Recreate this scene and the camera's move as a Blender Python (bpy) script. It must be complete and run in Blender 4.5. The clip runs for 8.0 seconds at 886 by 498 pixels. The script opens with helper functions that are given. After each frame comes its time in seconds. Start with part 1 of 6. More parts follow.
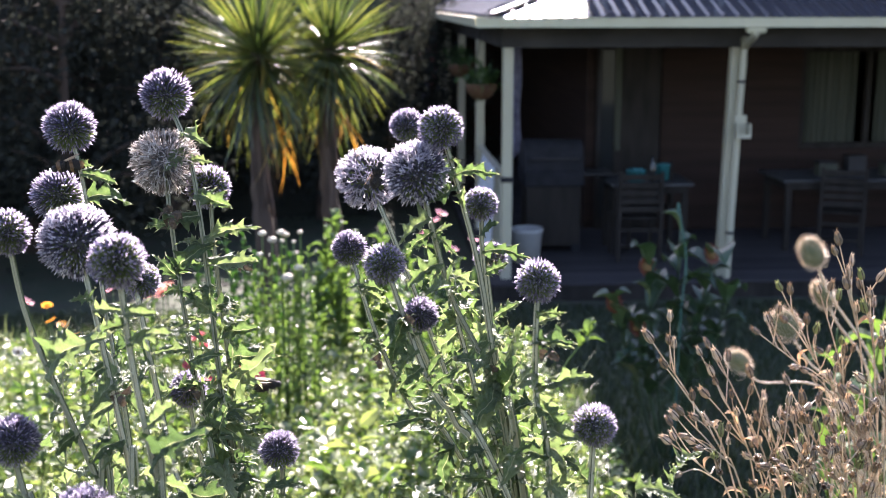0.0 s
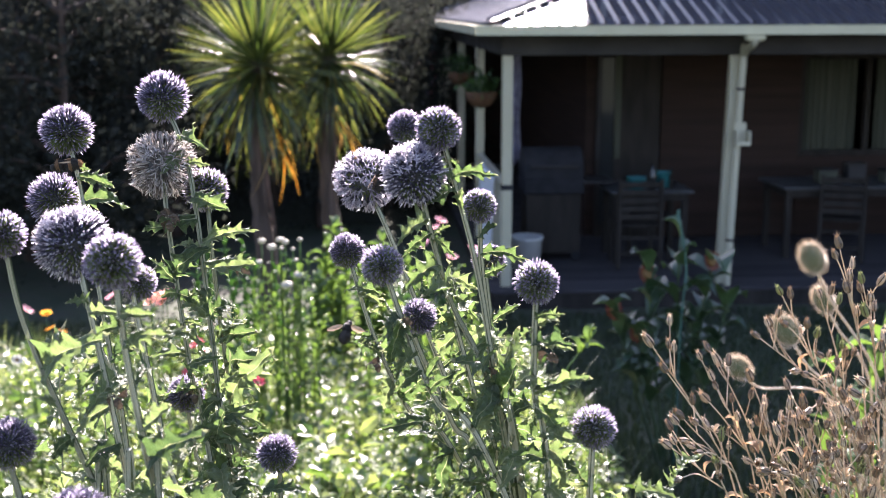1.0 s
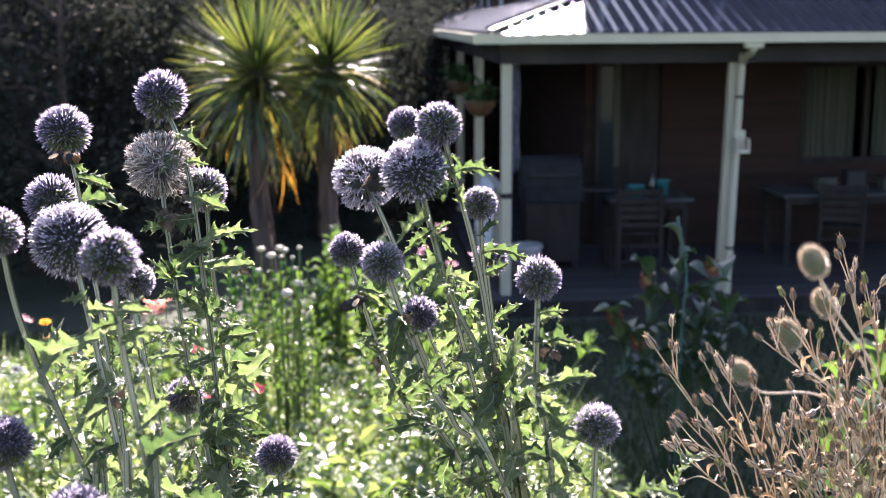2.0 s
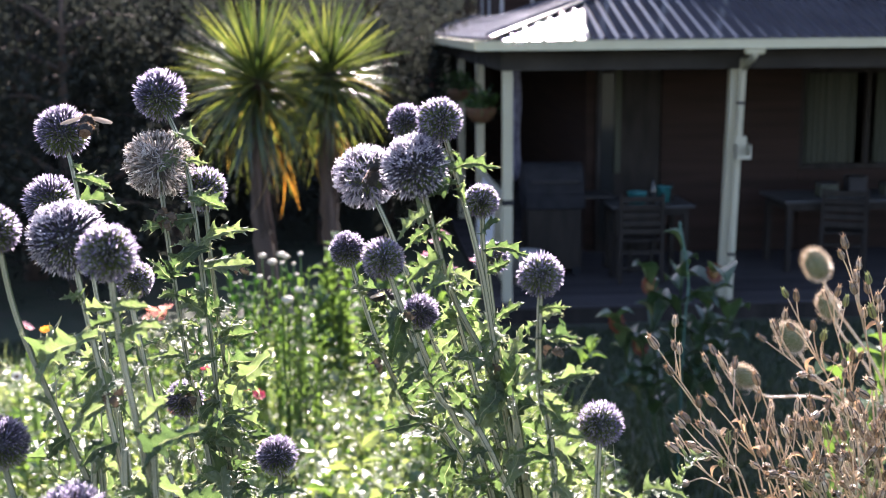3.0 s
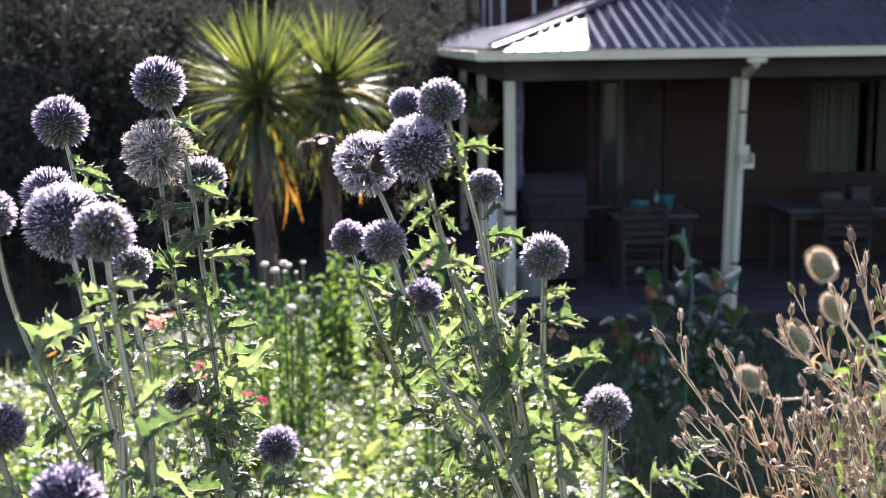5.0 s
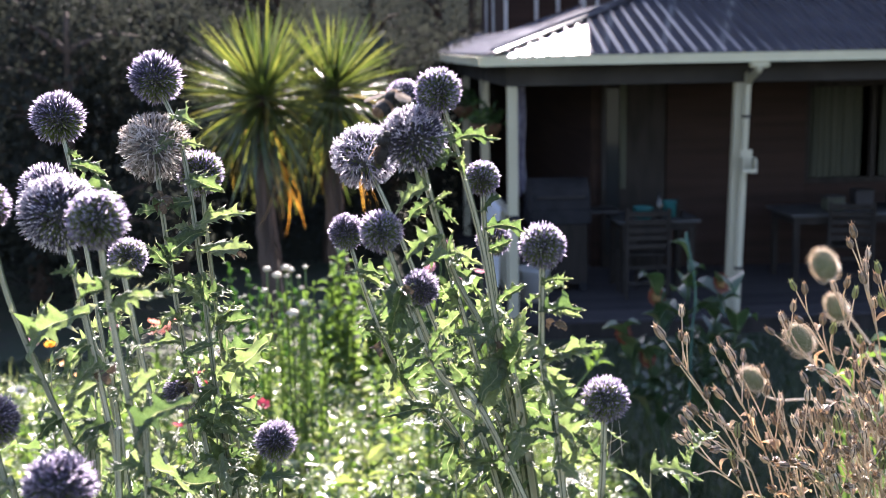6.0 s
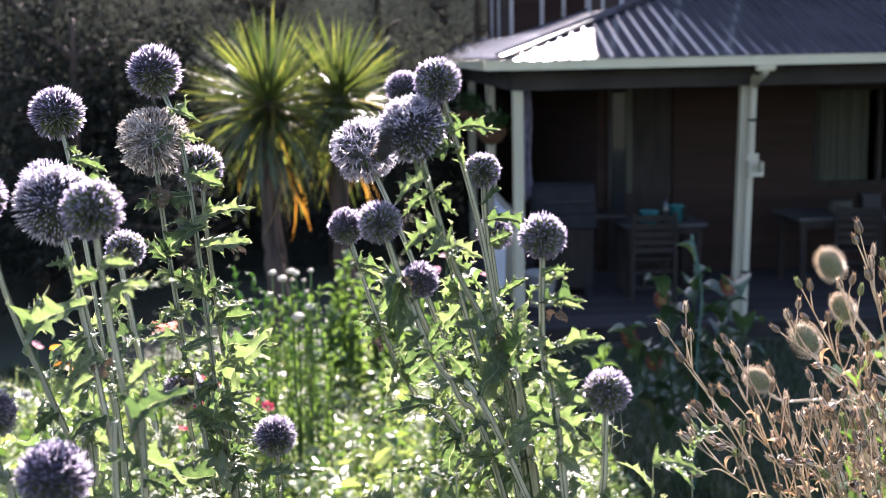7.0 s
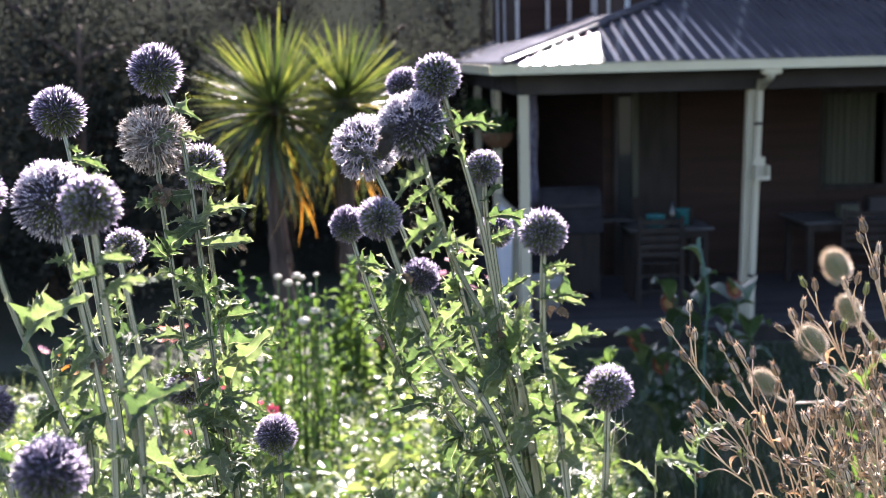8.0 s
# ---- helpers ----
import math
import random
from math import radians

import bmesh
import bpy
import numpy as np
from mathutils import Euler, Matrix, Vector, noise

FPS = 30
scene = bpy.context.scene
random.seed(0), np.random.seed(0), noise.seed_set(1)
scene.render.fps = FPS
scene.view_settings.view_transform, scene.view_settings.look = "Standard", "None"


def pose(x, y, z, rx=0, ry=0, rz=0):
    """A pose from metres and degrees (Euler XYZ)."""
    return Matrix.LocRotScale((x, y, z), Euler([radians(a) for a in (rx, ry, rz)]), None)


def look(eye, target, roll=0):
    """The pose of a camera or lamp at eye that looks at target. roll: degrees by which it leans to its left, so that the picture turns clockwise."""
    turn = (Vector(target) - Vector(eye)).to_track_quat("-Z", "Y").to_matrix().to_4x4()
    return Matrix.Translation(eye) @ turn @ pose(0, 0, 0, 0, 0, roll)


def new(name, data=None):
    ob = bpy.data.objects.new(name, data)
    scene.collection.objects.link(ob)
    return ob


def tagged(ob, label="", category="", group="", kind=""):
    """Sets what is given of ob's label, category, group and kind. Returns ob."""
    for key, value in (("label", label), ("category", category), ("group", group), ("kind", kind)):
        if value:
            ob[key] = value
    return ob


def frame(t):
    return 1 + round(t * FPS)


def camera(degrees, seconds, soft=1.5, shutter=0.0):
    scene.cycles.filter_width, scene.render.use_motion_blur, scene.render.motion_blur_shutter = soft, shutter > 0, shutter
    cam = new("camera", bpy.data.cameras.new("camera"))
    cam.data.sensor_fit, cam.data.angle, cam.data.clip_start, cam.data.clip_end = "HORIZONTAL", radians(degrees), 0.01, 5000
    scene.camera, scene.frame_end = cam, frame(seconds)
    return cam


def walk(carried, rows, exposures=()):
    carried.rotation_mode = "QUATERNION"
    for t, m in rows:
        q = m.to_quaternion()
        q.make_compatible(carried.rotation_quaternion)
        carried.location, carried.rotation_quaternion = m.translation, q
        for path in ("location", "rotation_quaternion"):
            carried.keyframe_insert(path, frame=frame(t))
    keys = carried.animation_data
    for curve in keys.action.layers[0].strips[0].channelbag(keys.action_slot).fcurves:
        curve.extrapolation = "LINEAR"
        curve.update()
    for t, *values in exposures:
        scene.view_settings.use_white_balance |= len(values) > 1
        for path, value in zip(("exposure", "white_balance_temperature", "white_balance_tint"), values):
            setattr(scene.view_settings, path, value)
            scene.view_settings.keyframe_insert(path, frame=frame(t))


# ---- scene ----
cam = camera(41.0, 8.0, soft=0.75, shutter=0.4)
cam.data.dof.use_dof = True
cam.data.dof.focus_distance = 1.26
cam.data.dof.aperture_fstop = 9.5
PATH = [
    (0, (0.031, 0.019, 2.753), (0.165, 1.972, 2.343), 0.0),
    (0.5, (0.031, 0.02, 2.751), (0.165, 1.975, 2.347), -0.1),
    (1, (0.033, 0.023, 2.746), (0.167, 1.979, 2.35), -0.1),
    (1.5, (0.032, 0.027, 2.739), (0.167, 1.984, 2.352), -0.2),
    (3, (0.033, 0.038, 2.722), (0.166, 2.0, 2.356), -0.5),
    (3.5, (0.033, 0.041, 2.715), (0.165, 2.004, 2.356), -0.6),
    (4, (0.033, 0.044, 2.707), (0.164, 2.008, 2.354), -0.6),
    (4.5, (0.033, 0.047, 2.701), (0.163, 2.012, 2.352), -0.7),
    (6, (0.039, 0.053, 2.68), (0.162, 2.021, 2.348), -1.0),
    (6.5, (0.042, 0.056, 2.673), (0.159, 2.025, 2.346), -1.1),
    (7, (0.045, 0.059, 2.667), (0.157, 2.029, 2.345), -1.2),
    (7.5, (0.048, 0.061, 2.664), (0.155, 2.033, 2.346), -1.3),
    (8, (0.05, 0.062, 2.659), (0.151, 2.035, 2.346), -1.4),
]
walk(cam, [(row[0], look(*row[1:])) for row in PATH], exposures=[(0.0, 2.75, 6380, 24), (8.0, 2.8, 6380, 24)])

# ---- world, sun ----
SUN_EL, SUN_AZ = 36.0, 9.5          # degrees; azimuth from +y towards +x
world = bpy.data.worlds.new("world")
scene.world = world
world.use_nodes = True
wn = world.node_tree.nodes
sky = wn.new("ShaderNodeTexSky")
sky.sky_type, sky.sun_disc = "NISHITA", False
sky.sun_elevation, sky.sun_rotation = radians(SUN_EL), radians(SUN_AZ)
wn["Background"].inputs["Strength"].default_value = 0.068
world.node_tree.links.new(sky.outputs["Color"], wn["Background"].inputs["Color"])

sun_lamp = bpy.data.lights.new("sun", "SUN")
sun_lamp.energy, sun_lamp.angle, sun_lamp.color = 5.0, radians(0.5), (1.0, 0.94, 0.85)
sun = new("sun", sun_lamp)
se, sa = radians(SUN_EL), radians(SUN_AZ)
SUN_WAY = Vector((math.sin(sa) * math.cos(se), math.cos(sa) * math.cos(se), math.sin(se)))
sun.matrix_world = look(SUN_WAY * 40, (0, 0, 0))


# ---- materials ----
def material(name, colors, rough=0.6, metal=0.0, scale=8.0, bump=0.0, bump_scale=60.0, see_through=0.0,
             glow_color=None, island=0.0, stretch=(1, 1, 1), spec=0.5, random_by="island", sheen=0.0):
    """A procedural surface: two noises mix the colours; see_through: share of light let through (leaves)."""
    m = bpy.data.materials.new(name)
    m.use_nodes = True
    nt = m.node_tree
    n, ln = nt.nodes, nt.links.new
    b = n["Principled BSDF"]
    b.inputs["Roughness"].default_value, b.inputs["Metallic"].default_value = rough, metal
    b.inputs["Specular IOR Level"].default_value = spec
    b.inputs["Sheen Weight"].default_value, b.inputs["Sheen Roughness"].default_value = sheen, 0.35
    co = n.new("ShaderNodeTexCoord")
    mp = n.new("ShaderNodeMapping")
    mp.inputs["Scale"].default_value = stretch
    ln(co.outputs["Object"], mp.inputs["Vector"])
    tex = n.new("ShaderNodeTexNoise")
    tex.inputs["Scale"].default_value, tex.inputs["Detail"].default_value = scale, 6
    ln(mp.outputs["Vector"], tex.inputs["Vector"])
    ramp = n.new("ShaderNodeValToRGB")
    el = ramp.color_ramp.elements
    el[0].position, el[1].position = 0.3, 0.7
    el[0].color, el[1].color = (*colors[0], 1), (*colors[-1], 1)
    if len(colors) == 3:
        e = el.new(0.5)
        e.color = (*colors[1], 1)
    fac = tex.outputs["Fac"]
    if island:
        if random_by == "object":
            info = n.new("ShaderNodeObjectInfo")
            rnd = info.outputs["Random"]
        else:
            geo = n.new("ShaderNodeNewGeometry")
            rnd = geo.outputs["Random Per Island"]
        mix = n.new("ShaderNodeMix")
        mix.inputs["Factor"].default_value = island
        ln(fac, mix.inputs["A"])
        ln(rnd, mix.inputs["B"])
        fac = mix.outputs["Result"]
    ln(fac, ramp.inputs["Fac"])
    color = ramp.outputs["Color"]
    ln(color, b.inputs["Base Color"])
    if bump:
        t2 = n.new("ShaderNodeTexNoise")
        t2.inputs["Scale"].default_value, t2.inputs["Detail"].default_value = bump_scale, 8
        ln(mp.outputs["Vector"], t2.inputs["Vector"])
        bp = n.new("ShaderNodeBump")
        bp.inputs["Strength"].default_value, bp.inputs["Distance"].default_value = bump, 0.01
        ln(t2.outputs["Fac"], bp.inputs["Height"])
        ln(bp.outputs["Normal"], b.inputs["Normal"])
    if see_through:
        tr = n.new("ShaderNodeBsdfTranslucent")
        if glow_color:
            tint = n.new("ShaderNodeMix")
            tint.data_type, tint.blend_type = "RGBA", "MULTIPLY"
            tint.inputs["Factor"].default_value = 1.0
            ln(color, tint.inputs["A"])
            tint.inputs["B"].default_value = (*glow_color, 1)
            ln(tint.outputs["Result"], tr.inputs["Color"])
        else:
            ln(color, tr.inputs["Color"])
        ms = n.new("ShaderNodeMixShader")
        ms.inputs["Fac"].default_value = see_through
        ln(b.outputs["BSDF"], ms.inputs[1])
        ln(tr.outputs["BSDF"], ms.inputs[2])
        ln(ms.outputs["Shader"], n["Material Output"].inputs["Surface"])
    return m


M = {}
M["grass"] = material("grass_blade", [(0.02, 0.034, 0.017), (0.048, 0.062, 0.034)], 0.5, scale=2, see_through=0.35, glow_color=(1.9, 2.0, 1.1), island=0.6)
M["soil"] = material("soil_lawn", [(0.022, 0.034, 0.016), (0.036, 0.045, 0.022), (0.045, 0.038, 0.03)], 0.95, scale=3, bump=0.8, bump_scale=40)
M["bed"] = material("bed_leaf", [(0.044, 0.08, 0.023), (0.092, 0.14, 0.044), (0.152, 0.18, 0.088)], 0.37, scale=3, see_through=0.42, glow_color=(1.95, 2.0, 0.98), island=0.7, bump=0.15, spec=0.8)
M["blade"] = material("tall_grass_blade", [(0.055, 0.09, 0.03), (0.11, 0.15, 0.055), (0.17, 0.19, 0.10)], 0.38, scale=3, see_through=0.4, glow_color=(1.9, 2.0, 1.1), island=0.7, spec=0.5)
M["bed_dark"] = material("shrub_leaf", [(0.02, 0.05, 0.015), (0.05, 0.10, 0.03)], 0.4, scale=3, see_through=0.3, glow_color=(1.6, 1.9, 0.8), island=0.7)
M["thistle_leaf"] = material("thistle_leaf", [(0.044, 0.068, 0.036), (0.086, 0.118, 0.062), (0.135, 0.16, 0.10)], 0.4, scale=40, see_through=0.41, glow_color=(1.7, 1.92, 1.0), bump=0.9, bump_scale=120, island=0.5, random_by="object", spec=0.65)
M["leaf_rib"] = material("leaf_rib", [(0.20, 0.21, 0.13), (0.30, 0.31, 0.21)], 0.5, scale=40, see_through=0.45, glow_color=(1.5, 1.5, 1.1))
M["thistle_stem"] = material("thistle_stem", [(0.21, 0.21, 0.135), (0.38, 0.37, 0.27), (0.28, 0.275, 0.19)], 0.42, scale=40, stretch=(1, 1, 0.15), bump=0.3, bump_scale=180, spec=0.45, sheen=0.4, island=0.5, random_by="object", see_through=0.15, glow_color=(1.8, 1.7, 1.2))
M["stem_groove"] = material("stem_groove", [(0.06, 0.075, 0.035), (0.10, 0.115, 0.055)], 0.6, scale=40, stretch=(1, 1, 0.15), spec=0.3)
M["floret_base"] = material("floret_base", [(0.11, 0.14, 0.055), (0.18, 0.215, 0.095)], 0.6, scale=60, see_through=0.3, glow_color=(1.5, 1.55, 1.1), island=0.6, spec=0.3)
M["floret_mid"] = material("floret_mid", [(0.055, 0.052, 0.07), (0.095, 0.09, 0.118)], 0.55, scale=60, see_through=0.35, glow_color=(3.0, 2.95, 2.8), island=0.7, spec=0.3)
M["floret_tip"] = material("floret_tip", [(0.046, 0.041, 0.066), (0.07, 0.064, 0.092), (0.105, 0.098, 0.128)], 0.5, scale=60, see_through=0.66, glow_color=(6.2, 6.0, 5.6), island=0.7, spec=0.3)
M["floret_petal"] = material("floret_petal", [(0.17, 0.158, 0.20), (0.26, 0.247, 0.29), (0.38, 0.368, 0.40)], 0.5, scale=60, see_through=0.62, glow_color=(2.2, 2.15, 2.1), island=0.7, spec=0.3)
M["floret_faded"] = material("floret_faded", [(0.125, 0.106, 0.096), (0.245, 0.22, 0.205), (0.43, 0.41, 0.395)], 0.7, scale=60, see_through=0.42, glow_color=(1.8, 1.76, 1.72), island=0.8)
M["head_core"] = material("head_core", [(0.06, 0.058, 0.058), (0.09, 0.086, 0.088)], 0.9, scale=80)
M["palm_leaf"] = material("palm_leaf", [(0.022, 0.038, 0.014), (0.048, 0.068, 0.025), (0.105, 0.12, 0.045)], 0.29, scale=6, see_through=0.4, glow_color=(2.1, 2.0, 0.85), island=0.6, random_by="object", spec=0.8, bump=0.08, bump_scale=60)
M["palm_aged"] = material("palm_aged_leaf", [(0.07, 0.075, 0.03), (0.12, 0.11, 0.035), (0.20, 0.15, 0.04)], 0.35, scale=6, see_through=0.4, glow_color=(1.7, 1.5, 0.8), island=0.6, random_by="object", spec=0.5)
M["palm_dead"] = material("palm_dead_leaf", [(0.35, 0.17, 0.03), (0.50, 0.30, 0.06), (0.30, 0.20, 0.10)], 0.5, scale=6, see_through=0.45, glow_color=(1.6, 1.4, 0.9), island=0.6, random_by="object")
M["skirt"] = material("palm_skirt", [(0.05, 0.034, 0.028), (0.11, 0.07, 0.055)], 0.8, scale=6, see_through=0.08, island=0.6, random_by="object")
M["bark"] = material("bark", [(0.04, 0.026, 0.02), (0.085, 0.055, 0.042)], 0.9, scale=10, stretch=(1, 1, 0.25), bump=1.0, bump_scale=30)
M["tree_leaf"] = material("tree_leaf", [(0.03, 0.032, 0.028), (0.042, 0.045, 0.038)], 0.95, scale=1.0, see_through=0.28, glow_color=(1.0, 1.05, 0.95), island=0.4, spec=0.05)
M["roof"] = material("roof_paint", [(0.052, 0.05, 0.058), (0.078, 0.074, 0.084)], 0.12, scale=2.0, bump=0.015, bump_scale=15, spec=0.4)
M["gutter"] = material("gutter_cream", [(0.40, 0.37, 0.25), (0.48, 0.45, 0.31)], 0.45, scale=3, bump=0.1)
M["post"] = material("post_cream", [(0.35, 0.325, 0.235), (0.42, 0.395, 0.30)], 0.5, scale=4, stretch=(1, 1, 0.2), bump=0.2)
# walls, soffit and deck darkened: the verandah's shade is put into their colours
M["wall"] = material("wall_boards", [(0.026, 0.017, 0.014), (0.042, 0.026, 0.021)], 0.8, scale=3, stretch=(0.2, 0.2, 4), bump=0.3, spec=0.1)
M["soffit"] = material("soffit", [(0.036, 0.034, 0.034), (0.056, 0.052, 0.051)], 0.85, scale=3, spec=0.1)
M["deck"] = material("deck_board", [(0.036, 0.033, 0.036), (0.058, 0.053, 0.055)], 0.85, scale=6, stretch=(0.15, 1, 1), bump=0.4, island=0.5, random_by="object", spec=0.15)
# pale green cloth, its colour lowered to hold the verandah shade
M["curtain"] = material("shaded_curtain_cloth", [(0.055, 0.058, 0.044), (0.085, 0.088, 0.066)], 0.9, scale=3, stretch=(6, 6, 0.2), spec=0.1)
M["batten"] = material("batten_grey", [(0.30, 0.30, 0.31), (0.40, 0.40, 0.40)], 0.5, scale=5)
# paler than the legs: light along the table edge, put in as colour
M["lit_table_top"] = material("lit_table_top", [(0.04, 0.04, 0.042), (0.07, 0.07, 0.072)], 0.6, scale=8, stretch=(0.2, 1, 1), bump=0.2, spec=0.3)
# furniture wood, darkened to carry the shade under the verandah roof
M["shaded_wood"] = material("shaded_wood", [(0.022, 0.019, 0.017), (0.04, 0.034, 0.03)], 0.85, scale=10, stretch=(1, 1, 0.2), bump=0.2, spec=0.1)
M["dry"] = material("dry_stem", [(0.32, 0.25, 0.18), (0.51, 0.425, 0.325), (0.70, 0.625, 0.52)], 0.22, scale=30, see_through=0.22, glow_color=(1.4, 1.28, 1.15), bump=0.6, bump_scale=150, island=0.5, spec=1.0)
M["capsule"] = material("seed_capsule", [(0.15, 0.105, 0.07), (0.32, 0.235, 0.165), (0.54, 0.45, 0.345)], 0.24, scale=110, see_through=0.15, glow_color=(1.7, 1.5, 1.3), bump=0.7, bump_scale=220, island=0.45, random_by="object", spec=1.0)
M["capsule_seam"] = material("capsule_seam", [(0.03, 0.02, 0.013), (0.07, 0.048, 0.032)], 0.5, scale=110, bump=0.4, bump_scale=220)
M["withered"] = material("withered_leaf", [(0.05, 0.035, 0.022), (0.12, 0.085, 0.055)], 0.8, scale=60, see_through=0.15, bump=0.6, bump_scale=160)
M["dry_leaf"] = material("dry_leaf", [(0.30, 0.19, 0.11), (0.46, 0.34, 0.22)], 0.6, scale=20, see_through=0.4, glow_color=(1.3, 1.2, 1.05), island=0.4, random_by="object")
M["green_capsule"] = material("green_capsule", [(0.14, 0.17, 0.06), (0.22, 0.24, 0.10)], 0.5, scale=60, see_through=0.25)
M["bee_dark"] = material("bee_dark", [(0.012, 0.010, 0.009), (0.03, 0.025, 0.02)], 0.7, scale=400, bump=0.5, bump_scale=900)
M["bee_tan"] = material("bee_tan", [(0.16, 0.09, 0.05), (0.30, 0.18, 0.10)], 0.8, scale=400, see_through=0.3, bump=0.5, bump_scale=900)
M["bee_wing"] = material("bee_wing", [(0.45, 0.33, 0.24), (0.60, 0.48, 0.38)], 0.25, scale=200, see_through=0.6, glow_color=(1.3, 1.2, 1.1))
M["stake"] = material("green_stake", [(0.02, 0.075, 0.06), (0.035, 0.10, 0.085)], 0.5, scale=20)
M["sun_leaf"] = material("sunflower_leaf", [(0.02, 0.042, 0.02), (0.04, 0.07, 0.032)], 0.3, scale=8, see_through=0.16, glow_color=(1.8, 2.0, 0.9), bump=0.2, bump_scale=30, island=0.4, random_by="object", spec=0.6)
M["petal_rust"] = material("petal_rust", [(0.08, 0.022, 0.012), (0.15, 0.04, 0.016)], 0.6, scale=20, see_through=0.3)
M["petal_red"] = material("petal_red", [(0.40, 0.04, 0.07), (0.52, 0.09, 0.12)], 0.6, scale=20, see_through=0.4, island=0.4)
M["petal_salmon"] = material("petal_salmon", [(0.72, 0.26, 0.18), (0.80, 0.42, 0.32)], 0.55, scale=20, see_through=0.45, glow_color=(1.3, 1.2, 1.2), island=0.4)
M["petal_orange"] = material("petal_orange", [(0.75, 0.30, 0.03), (0.80, 0.45, 0.08)], 0.55, scale=20, see_through=0.45, island=0.4)
M["petal_pink"] = material("petal_pink", [(0.62, 0.25, 0.32), (0.72, 0.42, 0.46)], 0.55, scale=20, see_through=0.45, island=0.4)
M["petal_white"] = material("petal_white", [(0.46, 0.43, 0.36), (0.62, 0.59, 0.50)], 0.6, scale=20, see_through=0.35, island=0.4)
M["flower_eye"] = material("flower_eye", [(0.10, 0.05, 0.015), (0.20, 0.11, 0.03)], 0.8, scale=60, bump=0.5)
M["pot"] = material("pot_white", [(0.32, 0.32, 0.32), (0.42, 0.42, 0.41)], 0.5, scale=5)
M["basket"] = material("basket_fibre", [(0.08, 0.045, 0.03), (0.13, 0.075, 0.045)], 0.95, scale=30, bump=0.8, spec=0.1)
M["cloth"] = material("pale_cloth", [(0.60, 0.64, 0.72), (0.72, 0.75, 0.80)], 0.8, scale=3, see_through=0.35)
M["cloth_blue"] = material("blue_cloth", [(0.20, 0.20, 0.27), (0.32, 0.32, 0.40)], 0.85, scale=14, see_through=0.2, bump=0.3, spec=0.2)
M["cloth_violet"] = material("violet_cloth", [(0.09, 0.085, 0.13), (0.20, 0.19, 0.25)], 0.85, scale=14, bump=0.3, spec=0.2)
M["cloth_red"] = material("red_cloth", [(0.22, 0.10, 0.11), (0.34, 0.18, 0.19)], 0.85, scale=14, see_through=0.2, bump=0.3, spec=0.2)
M["teal"] = material("teal_plastic", [(0.015, 0.12, 0.125), (0.025, 0.16, 0.16)], 0.5, scale=10)
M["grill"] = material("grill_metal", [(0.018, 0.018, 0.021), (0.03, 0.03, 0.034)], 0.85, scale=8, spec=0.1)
M["glass"] = material("dark_glass", [(0.02, 0.022, 0.024), (0.03, 0.03, 0.03)], 0.06, scale=1)
M["teasel"] = material("teasel_head", [(0.115, 0.125, 0.06), (0.18, 0.19, 0.105)], 0.7, scale=40, see_through=0.25, bump=0.3)
M["teasel_spine"] = material("teasel_spine", [(0.42, 0.37, 0.31), (0.56, 0.50, 0.44)], 0.5, scale=40, see_through=0.55, glow_color=(1.5, 1.45, 1.38), island=0.5)


# ---- builders ----
def link_mesh(name, verts, faces, mats, slots=None, smooth=False):
    me = bpy.data.meshes.new(name)
    me.from_pydata(verts, [], faces)
    for m in mats:
        me.materials.append(m)
    if slots is not None:
        me.polygons.foreach_set("material_index", slots)
    if smooth:
        me.polygons.foreach_set("use_smooth", [True] * len(me.polygons))
    me.update()
    return me


def mesh_of(name, bm, mat, smooth=False):
    me = bpy.data.meshes.new(name)
    bmesh.ops.recalc_face_normals(bm, faces=bm.faces)
    bm.to_mesh(me)
    bm.free()
    for m in (mat if isinstance(mat, (list, tuple)) else [mat]):
        me.materials.append(m)
    if smooth:
        me.polygons.foreach_set("use_smooth", [True] * len(me.polygons))
    return me


def part(name, bm, mat, parent, label="", smooth=False, m=None):
    """One mesh object under a thing or a part, from a bmesh or a mesh."""
    me = bm if isinstance(bm, bpy.types.Mesh) else mesh_of(name, bm, mat, smooth)
    ob = new(name, me)
    ob.parent = parent
    if m is not None:
        ob.matrix_basis = m
    if label:
        tagged(ob, label)
    return ob


def thing(name, label, category, at=(0, 0, 0), group="", kind="", turn=0):
    ob = new(name)
    ob.empty_display_size = 0.1
    ob.matrix_basis = pose(*at, 0, 0, turn)
    return tagged(ob, label, category, group, kind)


def box(bm, lo, hi, bevel=0.0):
    r = bmesh.ops.create_cube(bm, size=1.0)
    vs = r["verts"]
    for v in vs:
        v.co = Vector([lo[i] + (v.co[i] + 0.5) * (hi[i] - lo[i]) for i in range(3)])
    if bevel:
        es = list({e for v in vs for e in v.link_edges})
        bmesh.ops.bevel(bm, geom=es, offset=bevel, segments=1, affect="EDGES")
    return vs


def boxed(lo, hi, bevel=0.004):
    bm = bmesh.new()
    box(bm, lo, hi, bevel)
    return bm


def curve_points(ctrl, n):
    """Points along a smooth line through the control points (Catmull-Rom)."""
    c = [Vector(p) for p in ctrl]
    c = [2 * c[0] - c[1]] + c + [2 * c[-1] - c[-2]]
    out = []
    segs = len(c) - 3
    for i in range(n):
        u = i / (n - 1) * segs
        k = min(int(u), segs - 1)
        t = u - k
        a, b, d, e = c[k:k + 4]
        out.append(0.5 * ((2 * b) + (d - a) * t + (2 * a - 5 * b + 4 * d - e) * t * t + (3 * b - a - 3 * d + e) * t ** 3))
    return out


